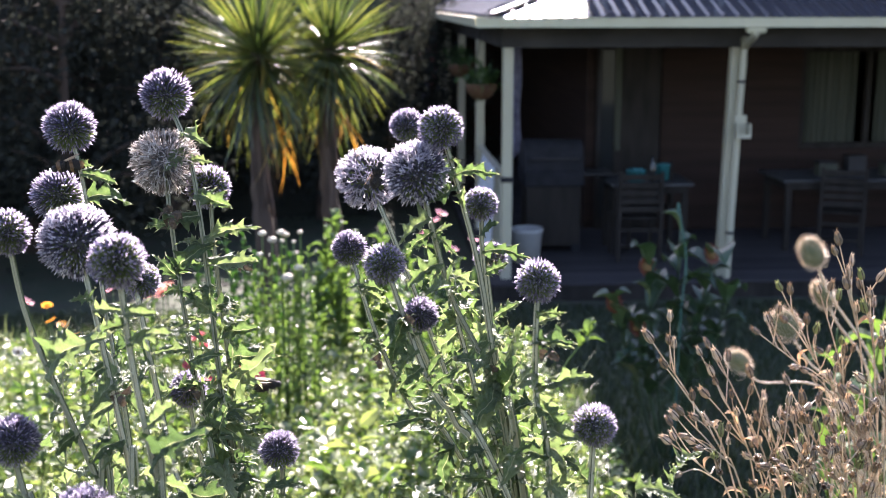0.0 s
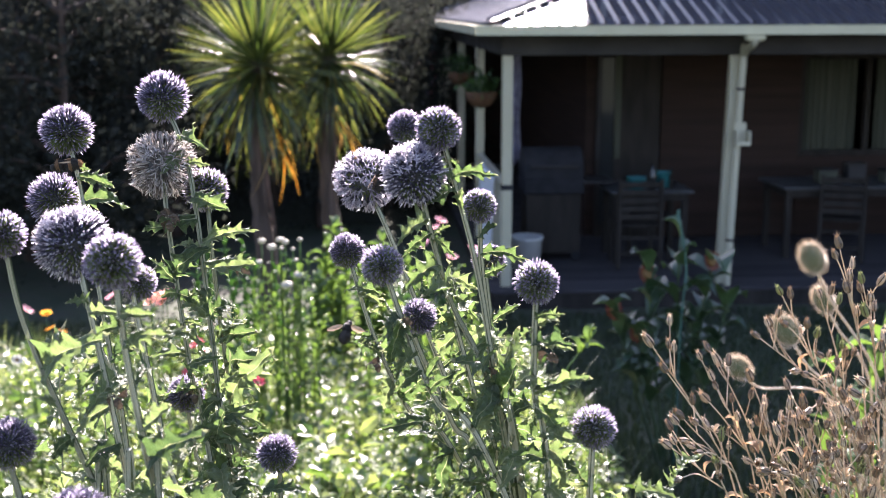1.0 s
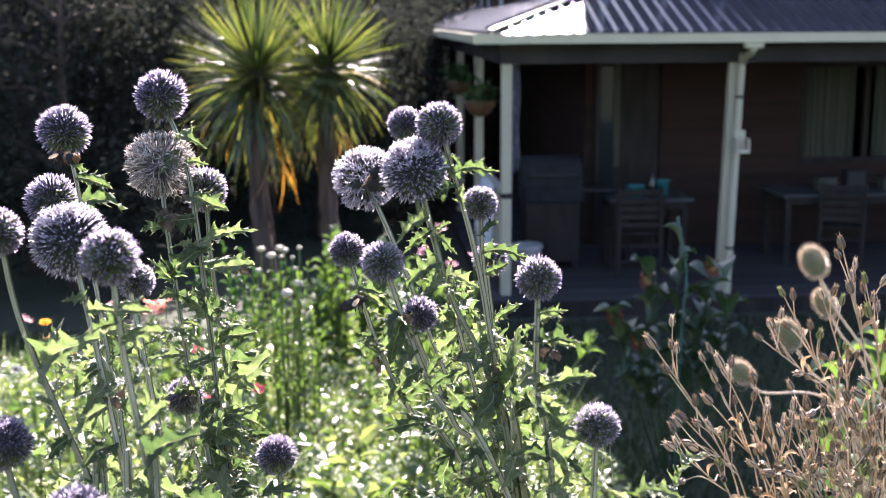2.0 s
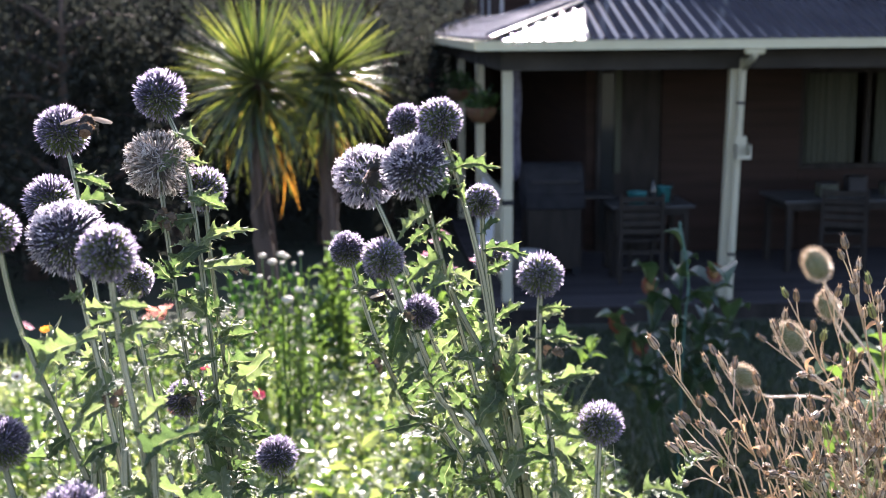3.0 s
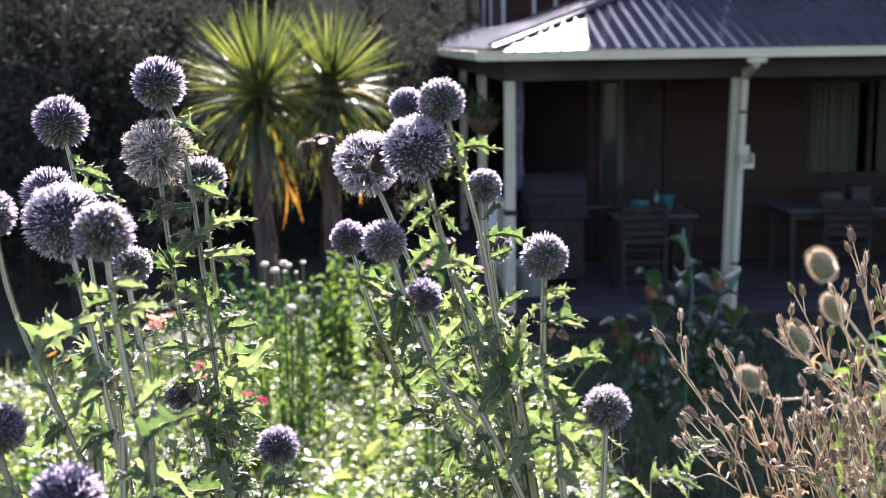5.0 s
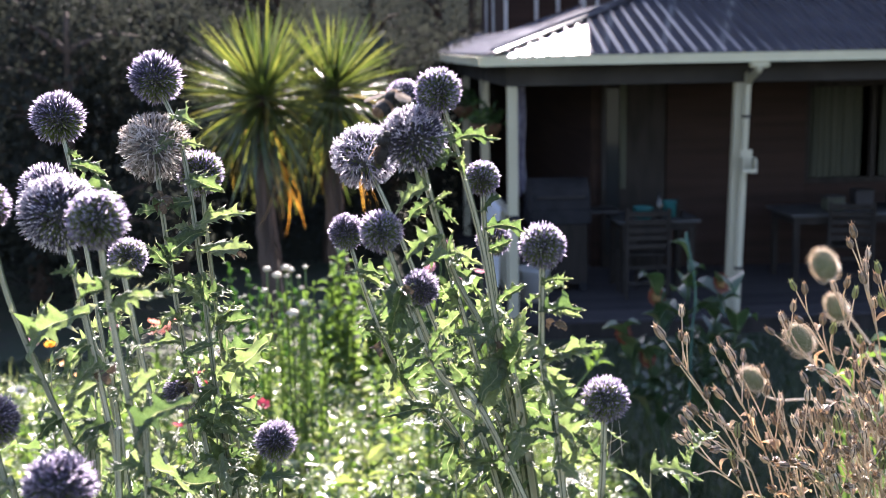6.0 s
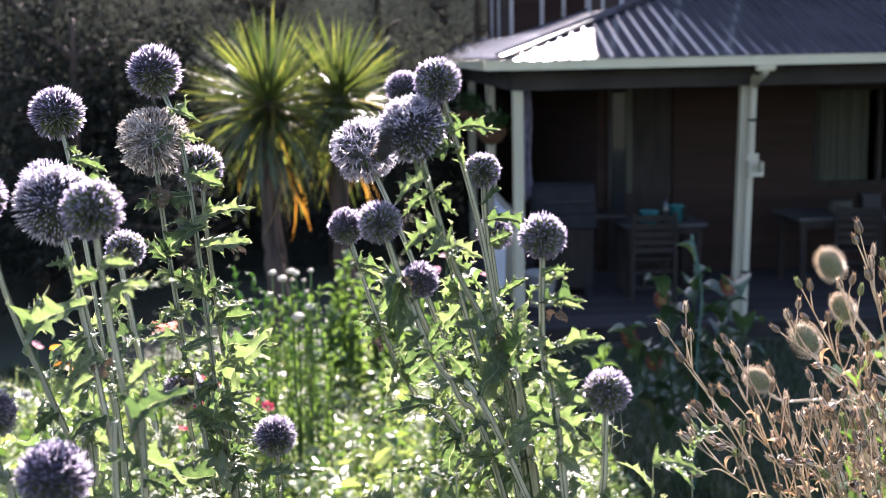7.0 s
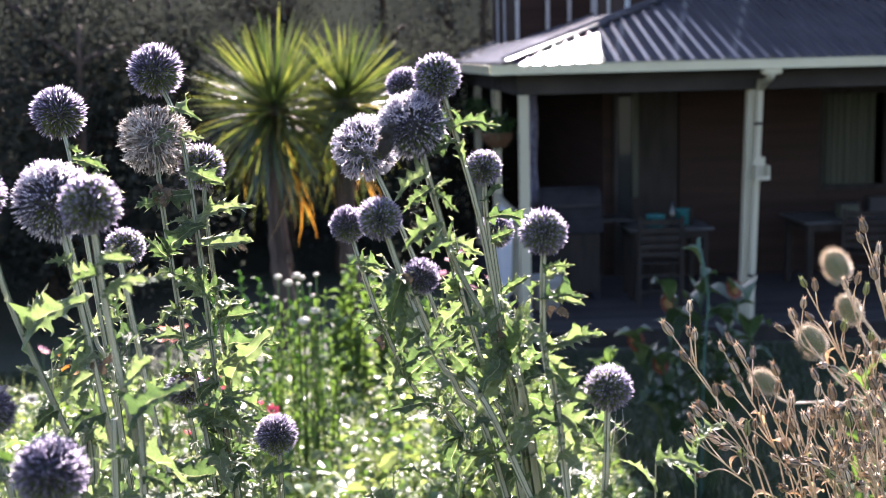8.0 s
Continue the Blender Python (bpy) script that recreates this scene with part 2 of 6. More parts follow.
def tube(bm, pts, radius, sides=8, groove=0.0, cap=True):
    """A tube along points; radius(u) for u in 0..1; groove: every second edge lies in by that share."""
    rings = []
    side = Vector((1, 0, 0))
    for i, p in enumerate(pts):
        d = (pts[min(i + 1, len(pts) - 1)] - pts[max(i - 1, 0)]).normalized()
        side = (side - d * side.dot(d))
        if side.length < 1e-4:
            side = d.orthogonal()
        side.normalize()
        up = d.cross(side)
        r = radius(i / (len(pts) - 1))
        ring = []
        for k in range(sides):
            a = 2 * math.pi * k / sides
            q = r * (1 - groove * (k % 2))
            ring.append(bm.verts.new(p + q * (math.cos(a) * side + math.sin(a) * up)))
        rings.append(ring)
    for a, b in zip(rings, rings[1:]):
        for k in range(sides):
            bm.faces.new((a[k], a[(k + 1) % sides], b[(k + 1) % sides], b[k]))
    if cap:
        bm.faces.new(rings[-1])
        bm.faces.new(rings[0][::-1])
    return bm


def lathe(bm, profile, sides=16, center=(0, 0, 0)):
    """A turned form from (radius, height) pairs."""
    c = Vector(center)
    rings = []
    for r, z in profile:
        if r < 1e-6:
            rings.append([bm.verts.new(c + Vector((0, 0, z)))])
        else:
            rings.append([bm.verts.new(c + Vector((r * math.cos(2 * math.pi * k / sides), r * math.sin(2 * math.pi * k / sides), z))) for k in range(sides)])
    for a, b in zip(rings, rings[1:]):
        for k in range(sides):
            k2 = (k + 1) % sides
            if len(a) == 1 and len(b) == 1:
                continue
            if len(a) == 1:
                bm.faces.new((a[0], b[k2], b[k]))
            elif len(b) == 1:
                bm.faces.new((a[k], a[k2], b[0]))
            else:
                bm.faces.new((a[k], a[k2], b[k2], b[k]))
    return bm


def leaf_cloud(name, places, ways, ups, lengths, widths, mat, fold=0.25, droop=0.2):
    """Many small pointed leaves in one mesh: each six corners, folded along its rib and bent at its tip."""
    n = len(places)
    ways = ways / np.linalg.norm(ways, axis=1, keepdims=True)
    side = np.cross(ways, ups)
    side /= np.linalg.norm(side, axis=1, keepdims=True) + 1e-9
    up = np.cross(side, ways)
    L, W = lengths[:, None], widths[:, None]
    v = np.empty((n, 6, 3))
    v[:, 0] = places
    v[:, 1] = places + ways * L * 0.35 + side * W * 0.5 + up * W * fold
    v[:, 2] = places + ways * L * 0.35 - side * W * 0.5 + up * W * fold
    v[:, 3] = places + ways * L * 0.72 + side * W * 0.36 + up * (W * fold * 0.6 - L * droop * 0.4)
    v[:, 4] = places + ways * L * 0.72 - side * W * 0.36 + up * (W * fold * 0.6 - L * droop * 0.4)
    v[:, 5] = places + ways * L * 0.97 - up * L * droop
    mid = places + ways * L * 0.5 - up * L * droop * 0.15
    v = np.concatenate([v, mid[:, None]], 1)
    faces = []
    for k in range(n):
        o = 7 * k
        faces += [(o, o + 1, o + 6), (o, o + 6, o + 2), (o + 1, o + 3, o + 6), (o + 6, o + 4, o + 2), (o + 3, o + 5, o + 6), (o + 6, o + 5, o + 4)]
    me = link_mesh(name, v.reshape(-1, 3).tolist(), faces, [mat])
    return me


def ground_z(x, y):
    """The garden falls gently to the house."""
    z = 0.02 + 0.10 * (10.0 - min(max(y, -6.0), 10.0))
    return z + 0.03 * noise.noise((x * 0.5, y * 0.5, 0.3))


rng = np.random.default_rng(7)

# ---- ground ----
def build_ground():
    xs = np.unique(np.concatenate([np.linspace(-400, -12, 14), np.linspace(-12, 14, 66), np.linspace(14, 400, 14)]))
    ys = np.unique(np.concatenate([np.linspace(-300, -6, 12), np.linspace(-6, 24, 76), np.linspace(24, 600, 16)]))
    verts = [(x, y, ground_z(x, y)) for y in ys for x in xs]
    w = len(xs)
    faces = [(j * w + i, j * w + i + 1, (j + 1) * w + i + 1, (j + 1) * w + i) for j in range(len(ys) - 1) for i in range(w - 1)]
    me = link_mesh("ground", verts, faces, [M["soil"]], smooth=True)
    tagged(new("ground", me), "sloping garden ground with soil and worn lawn", "ground", kind="structure")


build_ground()


def build_grass(count):
    """Lawn between the beds and the house."""
    x = rng.uniform(-4.5, 6.5, count)
    y = 4.2 + 6.2 * rng.random(count) ** 1.3
    z = np.array([ground_z(a, b) for a, b in zip(x, y)])
    h = rng.uniform(0.03, 0.085, count)
    a = rng.uniform(0, 2 * math.pi, count)
    lean = rng.uniform(0.1, 0.7, count)
    w = rng.uniform(0.003, 0.006, count)
    base = np.stack([x, y, z], 1)
    tip = base + np.stack([np.cos(a) * lean * h, np.sin(a) * lean * h, h], 1)
    mid = base + np.stack([np.cos(a) * lean * h * 0.3, np.sin(a) * lean * h * 0.3, h * 0.6], 1)
    s = np.stack([-np.sin(a) * w, np.cos(a) * w, 0 * w], 1)
    v = np.stack([base - s, base + s, mid + s * 0.8, mid - s * 0.8, tip], 1).reshape(-1, 3)
    faces = []
    for k in range(count):
        o = 5 * k
        faces += [(o, o + 1, o + 2, o + 3), (o + 3, o + 2, o + 4)]
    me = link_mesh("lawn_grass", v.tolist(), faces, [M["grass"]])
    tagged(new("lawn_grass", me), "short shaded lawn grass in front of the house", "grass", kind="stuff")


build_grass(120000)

# ---- house ----
EAVE_X, EAVE_Y, EAVE_Z, PITCH = 1.12, 10.35, 2.615, 0.33
FAR_Y, RIGHT_X, RUN = 20.2, 9.6, 3.0
WALL_Y, WALL_X, DECK_Z = 13.2, 3.4, 0.2

house = thing("house", "low timber house with a metal-roofed verandah on cream posts", "house", (EAVE_X, EAVE_Y, 0))


def H(x, y, z):
    return (x - EAVE_X, y - EAVE_Y, z)


def roof_sheet(along_max, run_of, to_world, pitch=PITCH, step=0.132):
    """Ribbed sheet: flat pans with raised ribs that run up the slope; run_of(a): how far up it reaches at a along the eave."""
    prof = []
    a = 0.0
    while a < along_max:
        for da, h in ((0.0, 0.0), (0.003, 0.0), (0.083, 0.0), (0.086, 0.0), (0.091, 0.010), (0.098, 0.019), (0.1085, 0.023), (0.119, 0.019), (0.126, 0.010)):
            if a + da < along_max:
                prof.append((a + da, h))
        a += step
    prof.append((along_max, 0.0))
    bm = bmesh.new()
    rows = []
    for a, h in prof:
        s = max(run_of(a), 0.001)
        col = []
        for k in range(4):
            u = s * k / 3
            col.append(bm.verts.new(to_world(a, u, EAVE_Z + u * pitch + h)))
        rows.append(col)
    for p, q in zip(rows, rows[1:]):
        for k in range(3):
            bm.faces.new((p[k], q[k], q[k + 1], p[k + 1]))
    return bm


def build_house():
    part("roof_front", roof_sheet(RIGHT_X - EAVE_X, lambda a: min(a, RUN), lambda a, u, z: H(EAVE_X + a, EAVE_Y + u, z)), M["roof"], house, "grey ribbed metal verandah roof", smooth=True)
    part("roof_side", roof_sheet(FAR_Y - EAVE_Y, lambda a: min(a, FAR_Y - EAVE_Y - a, RUN), lambda a, u, z: H(EAVE_X + u, EAVE_Y + a, z)), M["roof"], house, smooth=True)
    # hip caps: folded flashing, one wing on each slope, with a rolled ridge
    def hip(corner_y, way):
        bm = bmesh.new()
        rows = []
        for k in range(13):
            d = RUN * k / 12
            rows.append([bm.verts.new(H(EAVE_X + d + a, corner_y + way * (d + b), EAVE_Z + PITCH * (d + min(a, b)) + 0.036 + h))
                         for a, b, h in ((0.0, 0.075, -0.004), (0.0, 0.07, 0.006), (0.0, 0.03, 0.008), (0.0, 0.0, 0.026), (0.03, 0.0, 0.008), (0.07, 0.0, 0.006), (0.075, 0.0, -0.004))])
        for p, q in zip(rows, rows[1:]):
            for k in range(6):
                bm.faces.new((p[k], p[k + 1], q[k + 1], q[k]))
        return bm
    part("hip_cap", hip(EAVE_Y, 1), M["roof"], house, "folded metal hip capping")
    part("hip_cap", hip(FAR_Y, -1), M["roof"], house)
    # gutters, hollow
    def gutter(lo, hi, axis):
        """One folded sheet: back, sole, front and a rolled lip."""
        (x0, y0, z0), (x1, y1, z1) = lo, hi
        wide, t = (y1 - y0 if axis == "x" else x1 - x0), 0.006
        outline = [(wide, z1), (wide, z0), (0.0, z0), (0.0, z1 - 0.014), (-0.008, z1 - 0.014), (-0.008, z1 + 0.002), (t, z1 + 0.002), (t, z0 + t), (wide - t, z0 + t), (wide - t, z1)]
        bm = bmesh.new()
        ends = [[bm.verts.new((e, y0 + p, z) if axis == "x" else (x0 + p, e, z)) for p, z in outline] for e in ((x0, x1) if axis == "x" else (y0, y1))]
        n = len(outline)
        for k in range(n):
            bm.faces.new((ends[0][k], ends[0][(k + 1) % n], ends[1][(k + 1) % n], ends[1][k]))
        for ring in ends:
            bm.faces.new(ring)
        return bm
    part("gutter", gutter(H(EAVE_X - 0.10, EAVE_Y - 0.10, EAVE_Z - 0.085), H(3.33, EAVE_Y + 0.01, EAVE_Z - 0.005), "x"), M["gutter"], house, "cream painted metal gutter")
    part("gutter", gutter(H(3.336, EAVE_Y - 0.10, EAVE_Z - 0.085), H(RIGHT_X, EAVE_Y + 0.01, EAVE_Z - 0.005), "x"), M["gutter"], house)
    part("gutter", gutter(H(EAVE_X - 0.10, EAVE_Y + 0.012, EAVE_Z - 0.085), H(EAVE_X + 0.01, FAR_Y, EAVE_Z - 0.005), "y"), M["gutter"], house)
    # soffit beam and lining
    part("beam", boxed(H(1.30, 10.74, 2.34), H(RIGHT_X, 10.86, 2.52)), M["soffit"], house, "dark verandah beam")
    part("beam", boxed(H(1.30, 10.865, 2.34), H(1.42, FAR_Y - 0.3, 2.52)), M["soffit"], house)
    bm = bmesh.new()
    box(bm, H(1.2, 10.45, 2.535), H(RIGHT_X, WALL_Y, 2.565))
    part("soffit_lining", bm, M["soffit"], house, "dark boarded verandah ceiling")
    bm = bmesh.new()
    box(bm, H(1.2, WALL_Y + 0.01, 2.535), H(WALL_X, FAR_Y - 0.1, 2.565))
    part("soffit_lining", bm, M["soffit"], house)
    # posts
    bm = boxed((-0.047, -0.047, DECK_Z), (0.047, 0.047, 2.34), 0.006)
    for v in bm.verts:
        v.co.x += 0.022 * v.co.z
    part("post", bm, M["post"], house, "cream post that leans a little", m=pose(*H(3.405, 10.8, 0)))
    # downpipe with a rain head on it
    pipe = bmesh.new()
    tube(pipe, curve_points([H(3.47, EAVE_Y - 0.045, 2.55), H(3.47, EAVE_Y - 0.03, 2.46), H(3.49, 10.62, 2.36), H(3.49, 10.68, 2.2), H(3.435, 10.68, 0.05)], 40), lambda u: 0.034, 12)
    pipe = part("downpipe", pipe, M["post"], house, "cream round downpipe", smooth=True)
    part("outlet", boxed(H(3.38, EAVE_Y - 0.09, 2.475), H(3.56, EAVE_Y - 0.01, 2.535), 0.02), M["gutter"], pipe)
    bm = bmesh.new()
    lathe(bm, [(0.0345, 0), (0.039, 0.004), (0.039, 0.022), (0.0345, 0.026)], 14)
    band = mesh_of("pipe_band", bm, M["grill"])
    part("pipe_band", band, None, pipe, "dark pipe band", m=pose(*H(3.485, 10.68, 2.02)))
    part("pipe_band", band, None, pipe, m=pose(*H(3.449, 10.68, 0.62)))
    bm = bmesh.new()
    box(bm, (-0.065, -0.06, 0), (0.065, 0.06, 0.012))
    box(bm, (-0.065, -0.06, 0.012), (-0.053, 0.06, 0.13))
    box(bm, (0.053, -0.06, 0.012), (0.065, 0.06, 0.13))
    box(bm, (-0.053, 0.048, 0.012), (0.053, 0.06, 0.2))
    box(bm, (-0.053, -0.06, 0.012), (0.053, -0.048, 0.035))
    part("rain_head", bm, M["post"], pipe, "small open rain head on the pipe", m=pose(*H(3.49, 10.60, 1.53)))
    for x, y in [(1.36, 10.8), (6.0, 10.8), (8.6, 10.8), (1.36, 13.3), (1.36, 15.8), (1.36, 18.3), (1.36, 20.0)]:
        p = part("post", boxed((-0.047, -0.047, DECK_Z), (0.047, 0.047, 2.34), 0.006), M["post"], house, "", m=pose(*H(x, y, 0)))
    part("strap", boxed(H(1.306, 10.746, 1.115), H(1.414, 10.854, 1.165), 0.003), M["grill"], house, "dark strap round the corner post")
    # inner ceiling, window and glazed door
    bm = bmesh.new()
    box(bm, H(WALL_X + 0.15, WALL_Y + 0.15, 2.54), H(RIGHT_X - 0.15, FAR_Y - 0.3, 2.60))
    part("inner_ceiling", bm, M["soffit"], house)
    y0, y1 = WALL_Y + 0.03, WALL_Y + 0.11
    win = part("window", boxed(H(5.0, y0, 1.1), H(5.06, y1, 2.25)), M["shaded_wood"], house, "wide dark window with drawn curtains in a shaded colour")
    part("window_frame", boxed(H(6.78, y0, 1.1), H(6.84, y1, 2.25)), M["shaded_wood"], win)
    part("window_frame", boxed(H(5.062, y0, 2.19), H(6.778, y1, 2.25)), M["shaded_wood"], win)
    part("window_frame", boxed(H(5.062, y0, 1.1), H(6.778, y1, 1.16)), M["shaded_wood"], win)
    part("mullion", boxed(H(5.77, y0 + 0.002, 1.162), H(5.83, y1 - 0.002, 2.188)), M["shaded_wood"], win)
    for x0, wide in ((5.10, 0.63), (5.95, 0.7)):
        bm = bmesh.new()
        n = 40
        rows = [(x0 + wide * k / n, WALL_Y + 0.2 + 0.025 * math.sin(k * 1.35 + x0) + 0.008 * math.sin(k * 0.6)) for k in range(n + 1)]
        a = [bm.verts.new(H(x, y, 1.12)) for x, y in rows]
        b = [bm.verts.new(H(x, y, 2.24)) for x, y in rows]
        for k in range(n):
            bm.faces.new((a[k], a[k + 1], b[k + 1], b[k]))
        part("curtain", bm, M["curtain"], win, "green pleated curtain, darkened to stand in for shade", smooth=True)
    door = part("door", boxed(H(2.66, WALL_Y - 0.03, DECK_Z), H(3.38, WALL_Y + 0.02, 2.34)), M["shaded_wood"], house, "dark glazed door with pale stiles")
    part("stile", boxed(H(2.66, WALL_Y - 0.05, 1.1), H(2.70, WALL_Y - 0.032, 2.3)), M["soffit"], door)
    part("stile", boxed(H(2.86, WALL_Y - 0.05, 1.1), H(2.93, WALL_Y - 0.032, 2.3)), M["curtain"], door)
    part("pane", boxed(H(2.705, WALL_Y - 0.042, 0.35), H(2.855, WALL_Y - 0.033, 2.22)), M["glass"], door)
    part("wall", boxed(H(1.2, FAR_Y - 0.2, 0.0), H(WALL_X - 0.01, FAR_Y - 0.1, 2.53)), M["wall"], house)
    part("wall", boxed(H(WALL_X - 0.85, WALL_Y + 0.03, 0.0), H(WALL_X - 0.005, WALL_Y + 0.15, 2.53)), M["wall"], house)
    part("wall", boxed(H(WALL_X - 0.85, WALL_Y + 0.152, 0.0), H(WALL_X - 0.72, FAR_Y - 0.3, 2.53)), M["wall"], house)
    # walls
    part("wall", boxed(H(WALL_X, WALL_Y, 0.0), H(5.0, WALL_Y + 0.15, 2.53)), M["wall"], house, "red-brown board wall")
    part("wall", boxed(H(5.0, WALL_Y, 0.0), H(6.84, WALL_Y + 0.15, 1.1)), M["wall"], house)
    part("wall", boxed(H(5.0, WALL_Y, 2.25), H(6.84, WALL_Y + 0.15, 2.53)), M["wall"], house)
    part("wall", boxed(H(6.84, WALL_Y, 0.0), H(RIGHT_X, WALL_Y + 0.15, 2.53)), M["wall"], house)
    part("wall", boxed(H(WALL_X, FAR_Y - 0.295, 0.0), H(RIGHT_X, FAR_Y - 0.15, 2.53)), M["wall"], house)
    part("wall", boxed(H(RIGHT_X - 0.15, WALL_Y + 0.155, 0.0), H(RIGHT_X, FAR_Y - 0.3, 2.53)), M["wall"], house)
    # upper storey: a tall front block and a lower wing behind it, each with a roof; the front block's unseen height is
    # added to shade the lawn
    def block(x0, x1, y0, y1, z1, rise, battens_x, battens_y):
        part("upper_wall", boxed(H(x0, y0, 2.7), H(x1, y0 + 0.15, z1)), M["wall"], house, "brown board upper wall")
        part("upper_wall", boxed(H(x0, y0 + 0.152, 2.7), H(x0 + 0.15, y1, z1)), M["wall"], house)
        part("upper_wall", boxed(H(x0 + 0.152, y1 - 0.15, 2.7), H(x1, y1, z1)), M["wall"], house)
        part("upper_wall", boxed(H(x1 - 0.15, y0 + 0.152, 2.7), H(x1, y1 - 0.152, z1)), M["wall"], house)
        bm = bmesh.new()
        yc = (y0 + y1) / 2
        c = [bm.verts.new(H(*p)) for p in ((x0 - .04, y0 - .2, z1), (x1 + .2, y0 - .2, z1), (x1 + .2, y1 + .2, z1), (x0 - .04, y1 + .2, z1), (x0 + 1.2, yc, z1 + rise), (x1 - 1.2, yc, z1 + rise))]
        for f in ((0, 1, 5, 4), (1, 2, 5), (2, 3, 4, 5), (3, 0, 4), (3, 2, 1, 0)):
            bm.faces.new([c[i] for i in f])
        part("upper_roof", bm, M["roof"], house)
        for x in battens_x:
            part("batten", boxed(H(x, y0 - 0.03, 2.75), H(x + 0.05, y0 - 0.002, z1)), M["batten"], house)
        for y in battens_y:
            part("batten", boxed(H(x0 - 0.03, y, 2.75), H(x0 - 0.002, y + 0.07, z1)), M["batten"], house)
    # 7.8 m high so that its shadow covers the lawn and sunflower
    block(2.65, RIGHT_X, 12.6, 14.2, 7.8, 0.5, (2.66, 3.3, 3.95), (13.3, 14.1))
    block(1.95, RIGHT_X, 16.5, 19.6, 4.6, 0.6, (1.96, 2.38, 2.68, 3.0), (17.6, 18.6))
    # deck
    part("deck_frame", boxed(H(1.22, 10.6, -0.1), H(RIGHT_X, 10.66, 0.165)), M["shaded_wood"], house, "dark timber deck edge")
    part("deck_frame", boxed(H(1.22, 10.67, -0.1), H(1.28, FAR_Y, 0.165)), M["shaded_wood"], house)
    w = 0.14
    me = mesh_of("deck_board", boxed((0, 0, 0), (RIGHT_X - 1.2, w - 0.006, 0.03), 0.003), M["deck"])
    for k in range(18):
        part("deck_board", me, None, house, m=pose(*H(1.2, 10.58 + k * w, 0.17)))
    me = mesh_of("deck_board", boxed((0, 0, 0), (WALL_X - 1.2, w - 0.006, 0.03), 0.003), M["deck"])
    for k in range(48):
        part("deck_board", me, None, house, m=pose(*H(1.2, 10.58 + (18 + k) * w, 0.17)))


build_house()


# ---- cabbage trees ----
def blade(length, width, droop, n=7, fold=0.35):
    """One sword leaf along +x, narrow at its foot, drooping towards its point."""
    bm = bmesh.new()
    rows = []
    for i in range(n + 1):
        u = i / n
        w = width * (0.45 + 0.55 * min(1, u * 4)) * (1 - u ** 3) + 0.0008
        x, z = length * (u - 0.12 * droop * u ** 3), -length * droop * u ** 2.4
        rows.append([bm.verts.new((x, -w, z + w * fold)), bm.verts.new((x, 0, z)), bm.verts.new((x, w, z + w * fold))])
    for a, b in zip(rows, rows[1:]):
        for k in range(2):
            bm.faces.new((a[k], a[k + 1], b[k + 1], b[k]))
    return bm


BLADES = [mesh_of("leaf", blade(0.74, 0.0115, d), M["palm_leaf"]) for d in (0.03, 0.12, 0.28, 0.5)]
AGED = [mesh_of("leaf", blade(0.72, 0.011, d), M["palm_aged"]) for d in (0.12, 0.28, 0.5)]
SKIRT = [mesh_of("dead_leaf", blade(0.62, 0.014, d), M["skirt"]) for d in (0.05, 0.2)]
DEAD = [mesh_of("dead_leaf", blade(0.7, 0.016, d), M["palm_dead"]) for d in (0.3, 0.6)]


def cabbage_tree(x, y, heart, count, seed, size=1.0):
    """A trunk with a shag of dead leaves and one rosette of sword leaves that spring from its heart."""
    rnd = random.Random(seed)
    gz = ground_z(x, y)
    t = thing("cabbage_tree", "cabbage tree with a shaggy brown trunk and sword leaves", "tree", (x, y, gz), group="cabbage trees")
    heart -= gz
    bm = bmesh.new()
    pts = curve_points([(0, 0, -0.1), (0.03, 0, 0.5), (-0.02, 0.02, 1.2), (0, 0, heart - 0.02)], 24)
    tube(bm, pts, lambda u: 0.105 - 0.045 * u + 0.008 * math.sin(u * 60), 14)
    for v in bm.verts:
        v.co += 0.012 * Vector((noise.noise(v.co * 14), noise.noise(v.co * 14 + Vector((5, 0, 0))), 0))
    part("trunk", bm, M["bark"], t, "shaggy brown trunk", smooth=True)

    def set_leaf(name, me, z, a, elev, s, label=""):
        m = Matrix.Translation((0.02 * math.cos(a), 0.02 * math.sin(a), z)) @ Matrix.Rotation(a, 4, "Z") @ Matrix.Rotation(-radians(elev), 4, "Y") @ Matrix.Rotation(radians(rnd.uniform(-40, 40)), 4, "X") @ Matrix.Diagonal((s, s, s, 1))
        part(name, me, None, t, label, m=m)

    for k in range(count):
        u = (k + 0.5) / count
        elev = math.degrees(math.asin(-0.72 + 1.71 * u)) + rnd.uniform(-7, 7)
        stiff = min(3, max(0, int((1 - u) * 3.0 + rnd.uniform(-0.6, 0.6))))
        aged = u < 0.5 and rnd.random() < 0.16
        me = AGED[min(2, stiff)] if aged else BLADES[stiff]
        set_leaf("leaf", me, heart - 0.14 + 0.16 * u, k * 2.39996 + rnd.uniform(-0.2, 0.2), elev, size * rnd.uniform(0.82, 1.1))
    # older leaves that hang below the rosette
    for k in range(42):
        set_leaf("leaf", BLADES[2 + k % 2] if k % 3 else AGED[2], heart - rnd.uniform(0.2, 0.5), k * 2.39996, rnd.uniform(-62, -25), size * rnd.uniform(0.7, 0.95))
    for k in range(60):
        a = rnd.uniform(0, 6.28)
        set_leaf("dead_leaf", SKIRT[k % 2], heart - rnd.uniform(0.22, 0.95), a, -rnd.uniform(76, 87), size)
